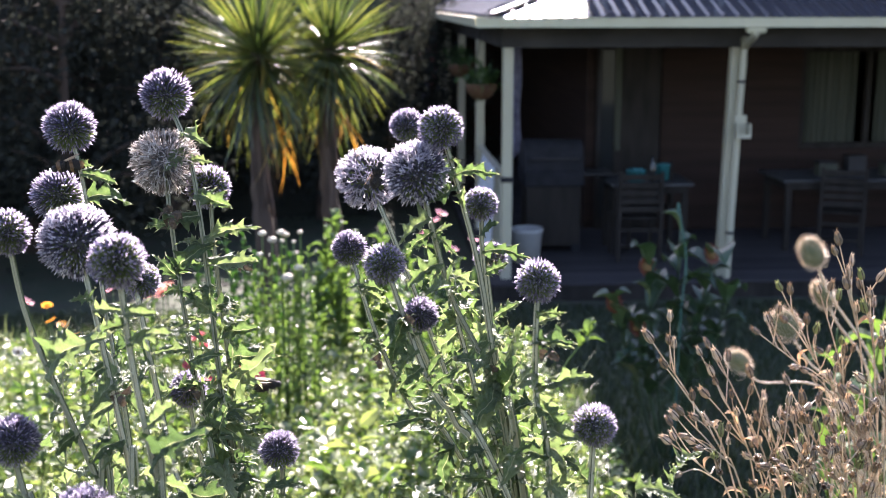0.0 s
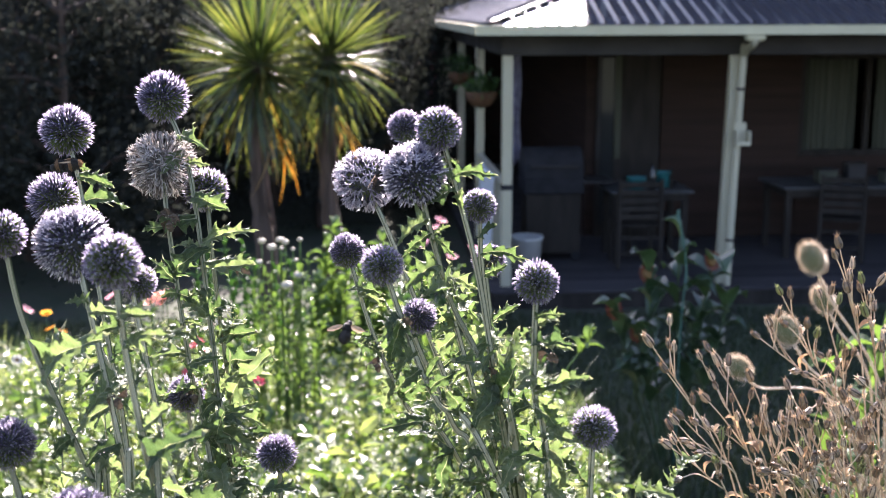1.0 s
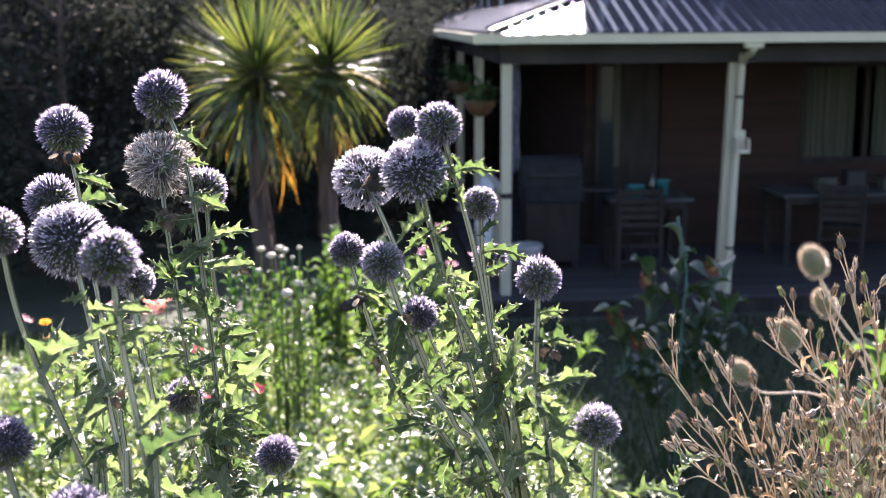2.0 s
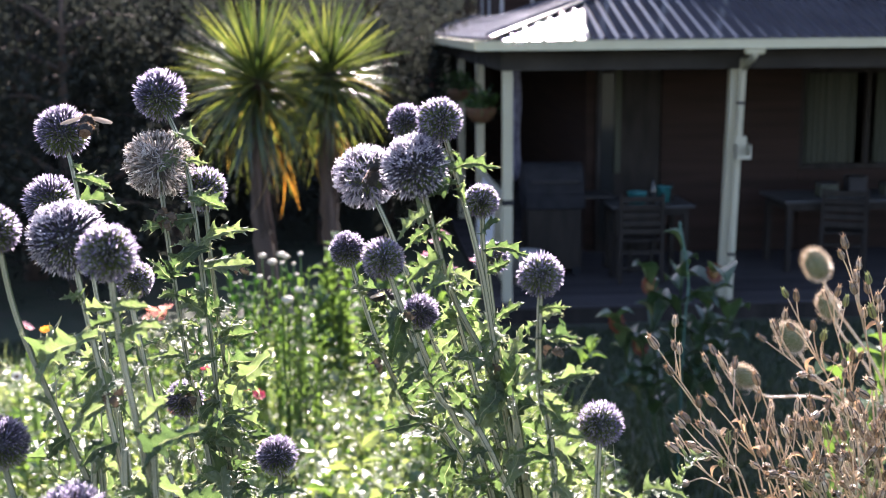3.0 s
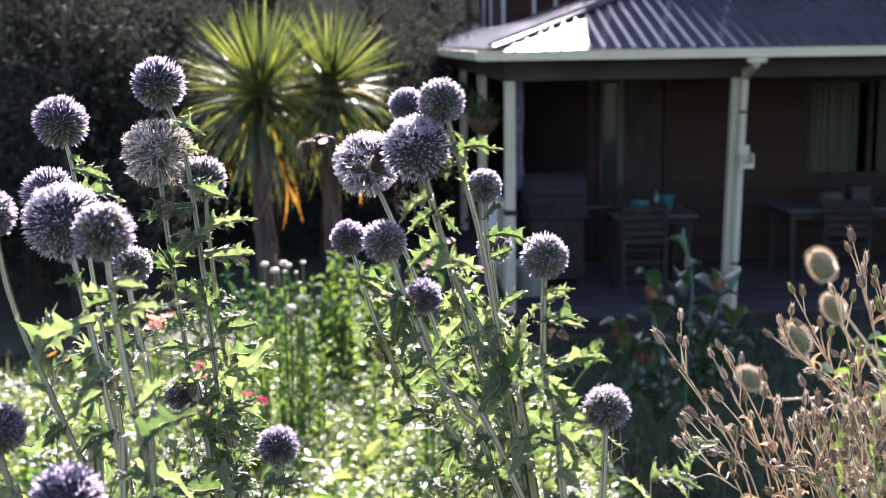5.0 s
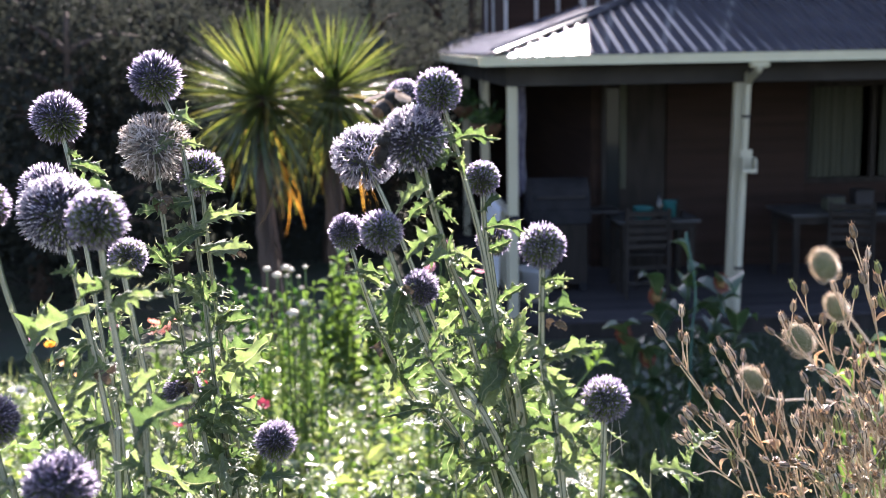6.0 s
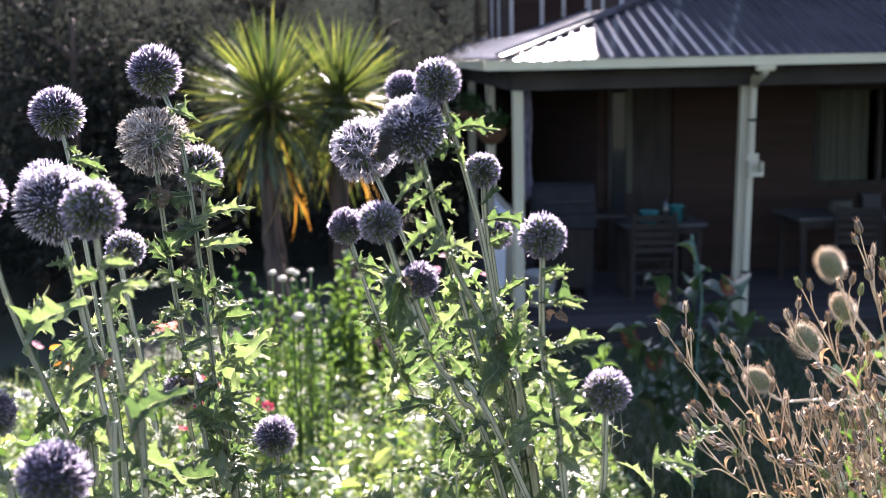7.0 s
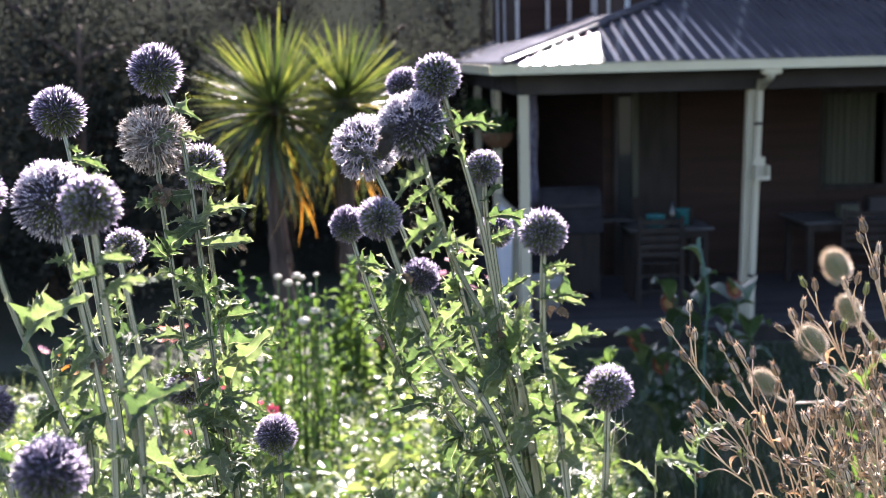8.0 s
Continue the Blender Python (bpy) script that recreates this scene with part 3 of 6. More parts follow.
    for k in range(5):
        set_leaf("dead_leaf", DEAD[k % 2], heart - rnd.uniform(0.38, 0.6), rnd.uniform(-1.1, 0.7), -rnd.uniform(38, 66), size * rnd.uniform(0.8, 1.1), "" if k else "yellow-brown dying leaf")
    return t


cabbage_tree(-0.81, 9.96, 2.35, 400, 3)
cabbage_tree(-0.24, 10.26, 2.39, 370, 8, 0.9)


# ---- dark trees behind ----
def leafy_tree(x, y, height, spread, seed, count=2600, low=0.1, mat="tree_leaf", name="tree", label="dark shaded garden tree with dense small leaves", leaf=0.08):
    rnd = random.Random(seed)
    r = np.random.default_rng(seed)
    gz = ground_z(x, y)
    t = thing(name, label, "tree", (x, y, gz), group="trees behind the garden")
    bm = bmesh.new()
    tips = []
    main = curve_points([(0, 0, -0.1), (rnd.uniform(-.1, .1), 0, height * 0.4), (rnd.uniform(-.2, .2), rnd.uniform(-.2, .2), height * 0.9)], 10)
    tube(bm, main, lambda u: 0.03 * height * (1 - 0.8 * u), 9)
    for k in range(16):
        u = rnd.uniform(low + 0.05, 0.95)
        p = main[int(u * 9)]
        a = rnd.uniform(0, 6.28)
        ln_ = spread * (1 - 0.5 * abs(u - 0.4)) * rnd.uniform(0.6, 1.0)
        q = p + Vector((math.cos(a) * ln_, math.sin(a) * ln_, ln_ * rnd.uniform(0.0, 0.6)))
        tube(bm, curve_points([p, (p + q) / 2 + Vector((0, 0, 0.1 * ln_)), q], 6), lambda v: 0.012 * height * (1 - 0.85 * v), 6)
        tips += [q, (p + q) / 2, p * 0.25 + q * 0.75]
    part("trunk", bm, M["bark"], t, smooth=True)
    tips = np.array([tuple(v) for v in tips])
    c = tips[r.integers(0, len(tips), count)] + r.normal(0, spread * 0.2, (count, 3))
    c[:, 2] = np.clip(c[:, 2], 0.02, None)
    ways = r.normal(0, 1, (count, 3))
    ups = r.normal(0, 0.6, (count, 3)) + (0, 0, 1)
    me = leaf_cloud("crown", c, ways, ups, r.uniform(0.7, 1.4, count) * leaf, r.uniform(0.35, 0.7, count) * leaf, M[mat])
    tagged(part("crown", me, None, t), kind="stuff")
    return t


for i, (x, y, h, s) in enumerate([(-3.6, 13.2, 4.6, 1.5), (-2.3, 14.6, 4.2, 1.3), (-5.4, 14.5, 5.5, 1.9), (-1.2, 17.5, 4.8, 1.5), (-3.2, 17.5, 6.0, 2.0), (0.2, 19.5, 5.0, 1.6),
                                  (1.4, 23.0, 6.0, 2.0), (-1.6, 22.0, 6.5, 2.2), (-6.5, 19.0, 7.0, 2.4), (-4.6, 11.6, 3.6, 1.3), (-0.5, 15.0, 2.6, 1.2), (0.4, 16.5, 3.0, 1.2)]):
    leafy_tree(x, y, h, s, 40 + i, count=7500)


# ---- wooded rise behind ----
def build_backdrop():
    verts, faces = [], []
    nx, nz = 90, 14
    for j in range(nz + 1):
        for i in range(nx + 1):
            x = -60 + 120 * i / nx
            h = 16 * j / nz
            y = 36 + 0.012 * x * x * 0.2 + h * 0.5 + 2.0 * noise.noise((x * 0.25, h * 0.4, 1.7)) + 0.9 * noise.noise((x * 0.9, h * 1.2, 4.1))
            verts.append((x, y, h - 0.4 + 0.8 * noise.noise((x * 0.5, h, 9.0)) * (j > 0)))
    for j in range(nz):
        for i in range(nx):
            o = j * (nx + 1) + i
            faces.append((o, o + 1, o + nx + 2, o + nx + 1))
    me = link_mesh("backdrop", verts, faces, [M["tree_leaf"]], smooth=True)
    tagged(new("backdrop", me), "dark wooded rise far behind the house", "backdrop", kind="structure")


build_backdrop()


def hedge(x0, x1, y, height, seed):
    """An added tall thicket that darkens the background: an uneven dense body with leaves standing out of it."""
    r = np.random.default_rng(seed)
    t = thing("hedge", "tall dark hedge added behind the garden to hide sunlit ground", "hedge", ((x0 + x1) / 2, y, ground_z((x0 + x1) / 2, y)), group="hedges")
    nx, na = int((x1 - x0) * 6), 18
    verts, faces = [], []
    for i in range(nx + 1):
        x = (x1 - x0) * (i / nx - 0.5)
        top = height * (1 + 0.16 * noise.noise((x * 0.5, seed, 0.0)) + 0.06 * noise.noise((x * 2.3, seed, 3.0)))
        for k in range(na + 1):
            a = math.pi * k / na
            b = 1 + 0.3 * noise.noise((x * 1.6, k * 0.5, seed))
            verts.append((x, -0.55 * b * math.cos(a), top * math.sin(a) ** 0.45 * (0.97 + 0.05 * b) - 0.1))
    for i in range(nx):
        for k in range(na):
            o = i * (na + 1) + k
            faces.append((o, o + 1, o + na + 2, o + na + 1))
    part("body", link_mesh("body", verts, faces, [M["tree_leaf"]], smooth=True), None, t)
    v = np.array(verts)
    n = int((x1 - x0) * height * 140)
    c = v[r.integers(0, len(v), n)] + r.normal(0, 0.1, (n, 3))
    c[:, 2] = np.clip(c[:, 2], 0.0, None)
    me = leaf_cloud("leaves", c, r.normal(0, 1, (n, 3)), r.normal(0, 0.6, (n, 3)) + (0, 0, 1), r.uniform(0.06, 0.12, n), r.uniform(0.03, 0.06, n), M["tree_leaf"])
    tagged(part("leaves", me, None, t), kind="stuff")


# added dark screens: they cover sunlit ground that shows between the trees
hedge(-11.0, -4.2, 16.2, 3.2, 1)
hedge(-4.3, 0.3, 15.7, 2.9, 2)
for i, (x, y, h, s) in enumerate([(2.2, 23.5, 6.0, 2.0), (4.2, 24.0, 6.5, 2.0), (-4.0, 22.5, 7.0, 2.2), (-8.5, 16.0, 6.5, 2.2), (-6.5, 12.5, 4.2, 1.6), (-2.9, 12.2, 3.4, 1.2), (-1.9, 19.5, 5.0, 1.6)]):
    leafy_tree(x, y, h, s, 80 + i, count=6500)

# ---- flower bed ----
def build_bed(name, label, count, x0, x1, y0, y1, h0, h1, leaf, mat, seed, droop=0.25):
    r = np.random.default_rng(seed)
    x, y = r.uniform(x0, x1, count), r.uniform(y0, y1, count)
    clump = np.array([noise.noise((a * 4.5, b * 4.5, seed)) * 0.7 + noise.noise((a * 1.6, b * 1.6, seed + 3)) * 0.4 + 0.5 for a, b in zip(x, y)])
    clump = np.clip(clump, 0.0, 1.0)
    keep = r.random(count) < np.clip(clump * 2.0 - 0.25, 0.06, 1)
    wob = np.array([noise.noise((a * 1.3, b * 1.3, seed + 7.0)) for a, b in zip(x, y)])
    edge = np.minimum(np.minimum(x - x0, x1 - x), np.minimum(y - y0, y1 - y))
    keep &= edge > 0.12 + 0.3 * wob
    x, y, clump = x[keep], y[keep], clump[keep]
    n = len(x)
    gz = np.array([ground_z(a, b) for a, b in zip(x, y)])
    top = h0 + (h1 - h0) * clump
    z = gz + top * r.uniform(0.15, 1.0, n) ** 0.6
    a = r.uniform(0, 2 * math.pi, n)
    ways = np.stack([np.cos(a), np.sin(a), r.uniform(-0.3, 0.7, n)], 1)
    ups = r.normal(0, 0.55, (n, 3)) + (0, 0, 1)
    me = leaf_cloud(name, np.stack([x, y, z], 1), ways, ups, r.uniform(0.6, 1.4, n) * leaf, r.uniform(0.35, 0.75, n) * leaf, M[mat], droop=droop)
    tagged(new(name, me), label, "foliage", kind="stuff")


build_bed("bed_foliage", "sunlit green leaves filling the flower bed", 66000, -3.6, 1.12, 3.2, 7.4, 0.12, 0.52, 0.043, "bed", 2)
build_bed("bed_foliage", "broad sunlit green leaves in the flower bed", 8000, -3.4, 0.7, 3.2, 7.0, 0.22, 0.6, 0.085, "bed", 5)
build_bed("bed_foliage", "soft green foliage along the far edge of the bed", 5000, -1.3, 0.3, 6.4, 8.2, 0.3, 0.68, 0.06, "bed", 9)
build_bed("bed_foliage", "low green growth at the foot of the thistles", 11000, -1.1, 1.9, 0.55, 3.5, 0.08, 0.36, 0.05, "bed", 12)
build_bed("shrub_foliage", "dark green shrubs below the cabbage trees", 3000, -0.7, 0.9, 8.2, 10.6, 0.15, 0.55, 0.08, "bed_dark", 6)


def build_blades(count):
    """Long arching grass blades that stand in tufts through the bed."""
    r = np.random.default_rng(31)
    tufts = np.stack([r.uniform(-3.4, 0.95, 420), r.uniform(3.1, 7.6, 420)], 1)
    c = tufts[r.integers(0, len(tufts), count)] + r.normal(0, 0.05, (count, 2))
    z = np.array([ground_z(a, b) for a, b in c])
    h = r.uniform(0.25, 0.62, count)
    a = r.uniform(0, 2 * math.pi, count)
    lean, w = r.uniform(0.15, 0.8, count), r.uniform(0.0025, 0.006, count)
    out = np.stack([np.cos(a), np.sin(a), 0 * a], 1)
    side = np.stack([-np.sin(a), np.cos(a), 0 * a], 1) * w[:, None]
    rows = []
    for u in (0.0, 0.3, 0.6, 0.85, 1.0):
        p = np.concatenate([c, z[:, None]], 1) + out * (lean * h * u ** 2)[:, None]
        p[:, 2] += h * (u - 0.28 * lean * u ** 3)
        k = (1 - u ** 2) * 0.95 + 0.05
        rows += [p - side * k, p + side * k]
    v = np.stack(rows, 1).reshape(-1, 3)
    faces = []
    for k in range(count):
        o = 10 * k
        faces += [(o + i, o + i + 1, o + i + 3, o + i + 2) for i in (0, 2, 4, 6)]
    me = link_mesh("tall_grass", v.tolist(), faces, [M["blade"]])
    tagged(new("tall_grass", me), "tall arching grass blades in tufts through the bed", "grass", kind="stuff")


build_blades(9000)


# ---- globe thistles ----
def thistle_leaf(length, width, lobes, curl, seed):
    """A leaf along +x that clasps the stem: three to five pairs of pointed, toothed lobes, wavy, with a pale rib and pale spines."""
    rnd = random.Random(seed)
    bm = bmesh.new()
    reach = (0.50, 0.56, 0.70, 0.66, 0.92, 1.0, 0.82, 0.62)
    push = (0.0, 0.0, 0.02, 0.0, 0.03, 0.05, 0.03, 0.0)
    per = len(reach)
    n = lobes * per + 5
    bend = rnd.uniform(-0.22, 0.22)
    twist = rnd.uniform(-0.5, 0.5)
    rows = {1: ([], [], [], []), -1: ([], [], [], [])}
    lift = {(k, sgn): rnd.uniform(-0.75, 0.95) for k in range(lobes + 1) for sgn in (1, -1)}
    size = {(k, sgn): rnd.uniform(0.66, 1.22) for k in range(lobes + 1) for sgn in (1, -1)}
    for i in range(n + 1):
        u = i / n
        env = (0.55 + 1.15 * u) * max(1 - u, 0.0) ** 0.72 / 0.74
        z0 = length * (0.16 * math.sin(u * 2.7) - curl * u ** 2.1) + 0.012 * length * math.sin(u * 14 + seed)
        y0 = bend * length * u * u
        j, k = i % per, min(i // per, lobes)
        rw = 0.0012 * (1 - 0.75 * u)
        turn = twist * u
        for sgn in (1, -1):
            w = width * env * reach[j] * size[(k, sgn)] + rw
            fwd = length * push[j]
            wave = lift[(k, sgn)] * reach[j] ** 2
            cols = rows[sgn]
            spots = ((0.0, rw, -0.0006), (0.15, w * 0.36, w * 0.24), (0.5, w * 0.68, w * (0.36 + 0.35 * wave)), (1.0, w * 0.94, w * (0.30 + wave)))
            for col, (f, y, h) in zip(cols, spots):
                rib = 0.09 * width * math.sin(i * math.pi / 4 + f * 3) * (0 < f < 1)
                yy, hh = sgn * y, h + rib
                yr, hr = yy * math.cos(turn) - hh * math.sin(turn), yy * math.sin(turn) + hh * math.cos(turn)
                col.append(bm.verts.new((min(length * u + fwd * f, length * 1.04), y0 + yr, z0 + hr)))
    for i in range(n):
        f = bm.faces.new((rows[-1][0][i], rows[-1][0][i + 1], rows[1][0][i + 1], rows[1][0][i]))
        f.material_index = 1
    for sgn in (1, -1):
        cols = rows[sgn]
        for p, q in zip(cols, cols[1:]):
            for i in range(n):
                f = (p[i], p[i + 1], q[i + 1], q[i])
                bm.faces.new(f if sgn > 0 else f[::-1])
        edge = cols[-1]
        for i in range(n):
            if i % per in (2, 5):
                big = i % per == 5
                v, e = edge[i], edge[i - 1]
                out = Vector((length * (0.06 if big else 0.03), sgn * width * (0.27 if big else 0.15), rnd.uniform(-0.12, 0.12) * width))
                t = bm.verts.new(v.co + out)
                f = bm.faces.new((e, v, t) if sgn > 0 else (v, e, t))
                f.material_index = 1
    tip = rows[1][0][-1].co + Vector((length * 0.09, 0, -0.02 * length))
    f = bm.faces.new((rows[-1][-1][-2], rows[1][-1][-2], bm.verts.new(tip)))
    f.material_index = 1
    # crumpled by growth: broad folds and small puckers
    off = Vector((seed * 3.1, 0, 0))
    for v in bm.verts:
        k = min(1.0, max(0.0, v.co.x) / (0.25 * length))
        v.co += k * length * (0.085 * noise.noise_vector(v.co * 26 + off) + 0.03 * noise.noise_vector(v.co * 75 + off))
    return mesh_of("leaf", bm, [M["thistle_leaf"], M["leaf_rib"]], smooth=True)


THISTLE_LEAVES = [thistle_leaf(0.10, 0.029 + 0.003 * (k % 3), 3 + k % 3, c, k) for k, c in enumerate((0.2, 0.45, 0.75, 0.35, 0.9, 0.05, 0.6, 0.8))]


BROAD_LEAVES = [thistle_leaf(0.10, 0.035 + 0.003 * (k % 2), 3, c, 20 + k) for k, c in enumerate((0.15, 0.3, 0.0, 0.4, 0.25, 0.5))]
LARGE_LEAVES = [thistle_leaf(0.10, 0.029 + 0.002 * (k % 2), 4 + k % 2, c, 40 + k) for k, c in enumerate((0.1, 0.3, 0.5, 0.2, 0.4, 0.0))]


def flower_head(radius, style, seed):
    """A ball of radiating florets: grey-green at the foot, violet, pale at the point; opened ones end in a star of curled petals."""
    rnd = random.Random(seed)
    verts, faces, slots = [], [], []
    core = radius * {"closed": 0.66, "young": 0.68, "open": 0.64, "loose": 0.5, "faded": 0.5}[style]
    count = {"closed": 820, "young": 800, "open": 760, "loose": 300, "faded": 270}[style]
    bm = bmesh.new()
    bmesh.ops.create_icosphere(bm, subdivisions=2, radius=core)
    verts += [tuple(v.co) for v in bm.verts]
    faces += [tuple(v.index for v in f.verts) for f in bm.faces]
    slots += [3] * len(faces)
    bm.free()
    wild = {"closed": 0.04, "young": 0.03, "open": 0.05, "loose": 0.12, "faded": 0.2}[style]
    lean = Vector((rnd.uniform(-1, 1), rnd.uniform(-1, 1), 0)).normalized()
    for k in range(count):
        zc = 1 - 2 * (k + 0.5) / count
        a = k * 2.39996
        d0 = Vector((math.sqrt(1 - zc * zc) * math.cos(a), math.sqrt(1 - zc * zc) * math.sin(a), zc))
        d = (d0 + Vector((rnd.gauss(0, wild), rnd.gauss(0, wild), rnd.gauss(0, wild)))).normalized()
        s1 = Matrix.Rotation(rnd.uniform(0, 6.28), 3, d) @ d.orthogonal().normalized()
        s2 = d.cross(s1)
        swell = 1 + 0.05 * d0.dot(lean) + 0.035 * math.sin(3 * a * 0.01 + seed)
        level = zc + 0.2 * d0.dot(lean) + rnd.uniform(-0.22, 0.22)
        young = level < {"closed": 0.0, "young": 0.95, "open": -0.25}.get(style, -2)
        half = (style == "young" and rnd.random() < 0.5) or (style == "closed" and level < -0.4)
        opened = style in ("loose", "faded") or (style == "open" and level > 0.5) or (style == "closed" and level > 0.93)
        R = radius * swell * rnd.uniform(0.92, 1.07) * (0.96 if young else 1.0)
        w = radius * (0.050 if style == "young" else 0.043)
        stops = [(core * 0.9, 0.45), (R * 0.71, 0.8), (R * 0.82, 1.0), (R * 0.91, 0.78), (R * 1.05, 0.05)]
        if style == "young":
            stops = [(core * 0.9, 0.5), (R * 0.73, 0.85), (R * 0.85, 1.0), (R * 0.93, 0.85), (R * 1.05, 0.07)]
        if opened:
            w *= 0.66 if style != "faded" else 0.6
            stops = [(core * 0.9, 0.8), (R * 0.64, 1.0), (R * 0.74, 0.9), (R * 0.80, 0.7), (R * 0.86, 0.6)]
        o = len(verts)
        for rr, ww in stops:
            for j in range(4):
                ang = j * math.pi / 2
                verts.append(tuple(d * rr + (s1 * math.cos(ang) + s2 * math.sin(ang)) * w * ww))
        for i in range(4):
            # the points are open husks, half a round, so that light shines through them
            for j in range(4 if i < 2 or opened else 2):
                faces.append((o + 4 * i + j, o + 4 * i + (j + 1) % 4, o + 4 * i + 4 + (j + 1) % 4, o + 4 * i + 4 + j))
                slots.append((1 if i else 0) if opened else (0 if i < 1 or (young and i < (3 if half else 2)) else (1 if i < (2 if style == "young" else 3) else 2)))
        if opened:
            top = d * R * 0.85
            long = 1.25 if style == "faded" else 1.0
            for j in range(5):
                ang = j * 1.2566 + rnd.uniform(-0.3, 0.3)
                e = (s1 * math.cos(ang) + s2 * math.sin(ang))
                side = d.cross(e) * radius * (0.021 if style == "faded" else 0.022)
                curl = rnd.uniform(0.6, 1.4)
                line = [top, top + d * radius * 0.08 + e * radius * 0.025,
                        top + d * radius * rnd.uniform(0.13, 0.2) * long + e * radius * 0.07 * curl,
                        top + d * radius * rnd.uniform(0.12, 0.24) * long + e * radius * 0.14 * curl * long]
                o = len(verts)
                for q, ww in zip(line, (1.0, 1.0, 0.8, 0.35)):
                    verts.extend([tuple(q - side * ww), tuple(q + side * ww)])
                for i in range(3):
                    faces.append((o + 2 * i, o + 2 * i + 1, o + 2 * i + 3, o + 2 * i + 2))
                slots.extend([2, 2, 2])
    mats = [M["floret_base"], M["floret_mid"], M["floret_petal" if style in ("open", "loose") else "floret_tip"], M["head_core"]]
    if style == "faded":
        mats[:3] = [M["floret_faded"]] * 3
    return link_mesh("flower_head", verts, faces, mats, slots)


HEADS = {(s, k): flower_head(1.0, s, 11 * k + len(s)) for s, n in (("closed", 3), ("young", 3), ("open", 2), ("loose", 1), ("faded", 1)) for k in range(n)}
LABELS = {"young": "globe thistle with a grey-green ball flower tipped pale violet", "closed": "globe thistle with a spiky violet ball flower on a grey-green stem",
          "loose": "globe thistle with a shaggy fully opened pale violet ball flower", "open": "globe thistle with an opened pale violet ball flower", "faded": "globe thistle with a faded brownish-white ball flower"}
thistle_count = 0


def grooved(bm, sides):
    """Dark green grooves between the pale ribs of a stem."""
    for k, f in enumerate(bm.faces):
        if len(f.verts) == 4:
            f.material_index = (0, 0, 1, 0, 1, 0, 0, 1, 0, 1, 0, 0, 0, 1)[k % sides]


def globe_thistle(style, radius, head, mid, low, leaves=None, base=None, stout=0.0):
    """One flowering stem: head, three points of its stem, then on to the ground."""
    global thistle_count
    thistle_count += 1
    rnd = random.Random(100 + thistle_count)
    head, mid, low = Vector(head), Vector(mid), Vector(low)
    slope = (low - mid)
    slope = slope / max(-slope.z, 0.05)
    base = Vector(base) if base else low + slope * 0.10
    slope = (base - low) / max(low.z - base.z, 0.05)
    gz = ground_z(base.x, base.y)
    reach = base.z - gz
    foot = Vector((base.x + slope.x * reach * 0.30, base.y + slope.y * reach * 0.30, gz - 0.03))
    knee = base.lerp(foot, 0.45) + Vector((slope.x * reach * 0.12, slope.y * reach * 0.12, 0))
    t = thing("globe_thistle", LABELS[style], "flower", tuple(foot), group="globe thistles")
    pts = curve_points([p - foot for p in (foot, knee, base, low, mid, head)], 50)
    bm = bmesh.new()
    tube(bm, pts, lambda u: 0.0035 - 0.0011 * u + stout * min(1.0, max(0.0, (0.66 - u) * 6)), 14, groove=0.26)
    grooved(bm, 14)
    part("stem", bm, [M["thistle_stem"], M["stem_groove"]], t, "ribbed grey-green stem")
    d = (pts[-1] - pts[-4]).normalized()
    q = Vector((0, 0, 1)).rotation_difference(d)
    m = Matrix.Translation(pts[-1]) @ q.to_matrix().to_4x4() @ Matrix.Rotation(rnd.uniform(0, 6.28), 4, "Z") @ Matrix.Diagonal((radius, radius, radius * 0.98, 1))
    n = {"closed": 3, "young": 3, "open": 2, "loose": 1, "faded": 1}[style]
    part("flower_head", HEADS[(style, thistle_count % n)], None, t, {"closed": "spiky violet flower ball", "young": "spiky grey-green flower ball", "open": "opened violet flower ball", "loose": "shaggy pale violet flower ball", "faded": "faded brown-white flower ball"}[style], m=m)
    # leaves that stand out: base, tip, breadth
    for k, (bx, by, bz, tx, ty, tz, wide) in enumerate(leaves or ()):
        b, way = Vector((bx, by, bz)) - foot, Vector((tx - bx, ty - by, tz - bz))
        s = way.length * 10.5
        way.normalize()
        n0 = Vector((rnd.uniform(-0.3, 0.3), -0.75, rnd.uniform(0.35, 0.8)))
        side = n0.cross(way).normalized()
        up = way.cross(side)
        turn = Matrix((way, side, up)).transposed().to_4x4()
        part("leaf", (BROAD_LEAVES if s < 0.5 else LARGE_LEAVES)[k % 6], None, t, m=Matrix.Translation(b) @ turn @ Matrix.Diagonal((s, s * (0.25 + 0.75 * wide), s, 1)))
    # leaves up the stem, larger and denser towards the foot
    total = head.z - foot.z
    z = total - radius - (0.03 if not leaves else 0.17)
    a = rnd.uniform(0, 6.28)
    while z > 0.35:
        u = z / total
        p = min(pts, key=lambda v: abs(v.z - z))
        depth = (total - z)
        s = min(0.5, 0.30 + depth * 0.9) * rnd.uniform(0.6, 1.25) * (0.8 if head.y < 0.9 else 1.0)
        a += 2.39996 + rnd.uniform(-0.4, 0.4)
        m = Matrix.Translation(p) @ Matrix.Rotation(a, 4, "Z") @ Matrix.Rotation(-radians(rnd.uniform(-35, 50)), 4, "Y") @ Matrix.Rotation(radians(rnd.uniform(-60, 60)), 4, "X") @ Matrix.Diagonal((s, s, s, 1))
        part("leaf", THISTLE_LEAVES[rnd.randrange(8)], None, t, m=m)
        z -= rnd.uniform(0.028, 0.06) * (1.0 if depth < 0.1 else 0.9 if depth < 0.3 else 1.4)
    return t


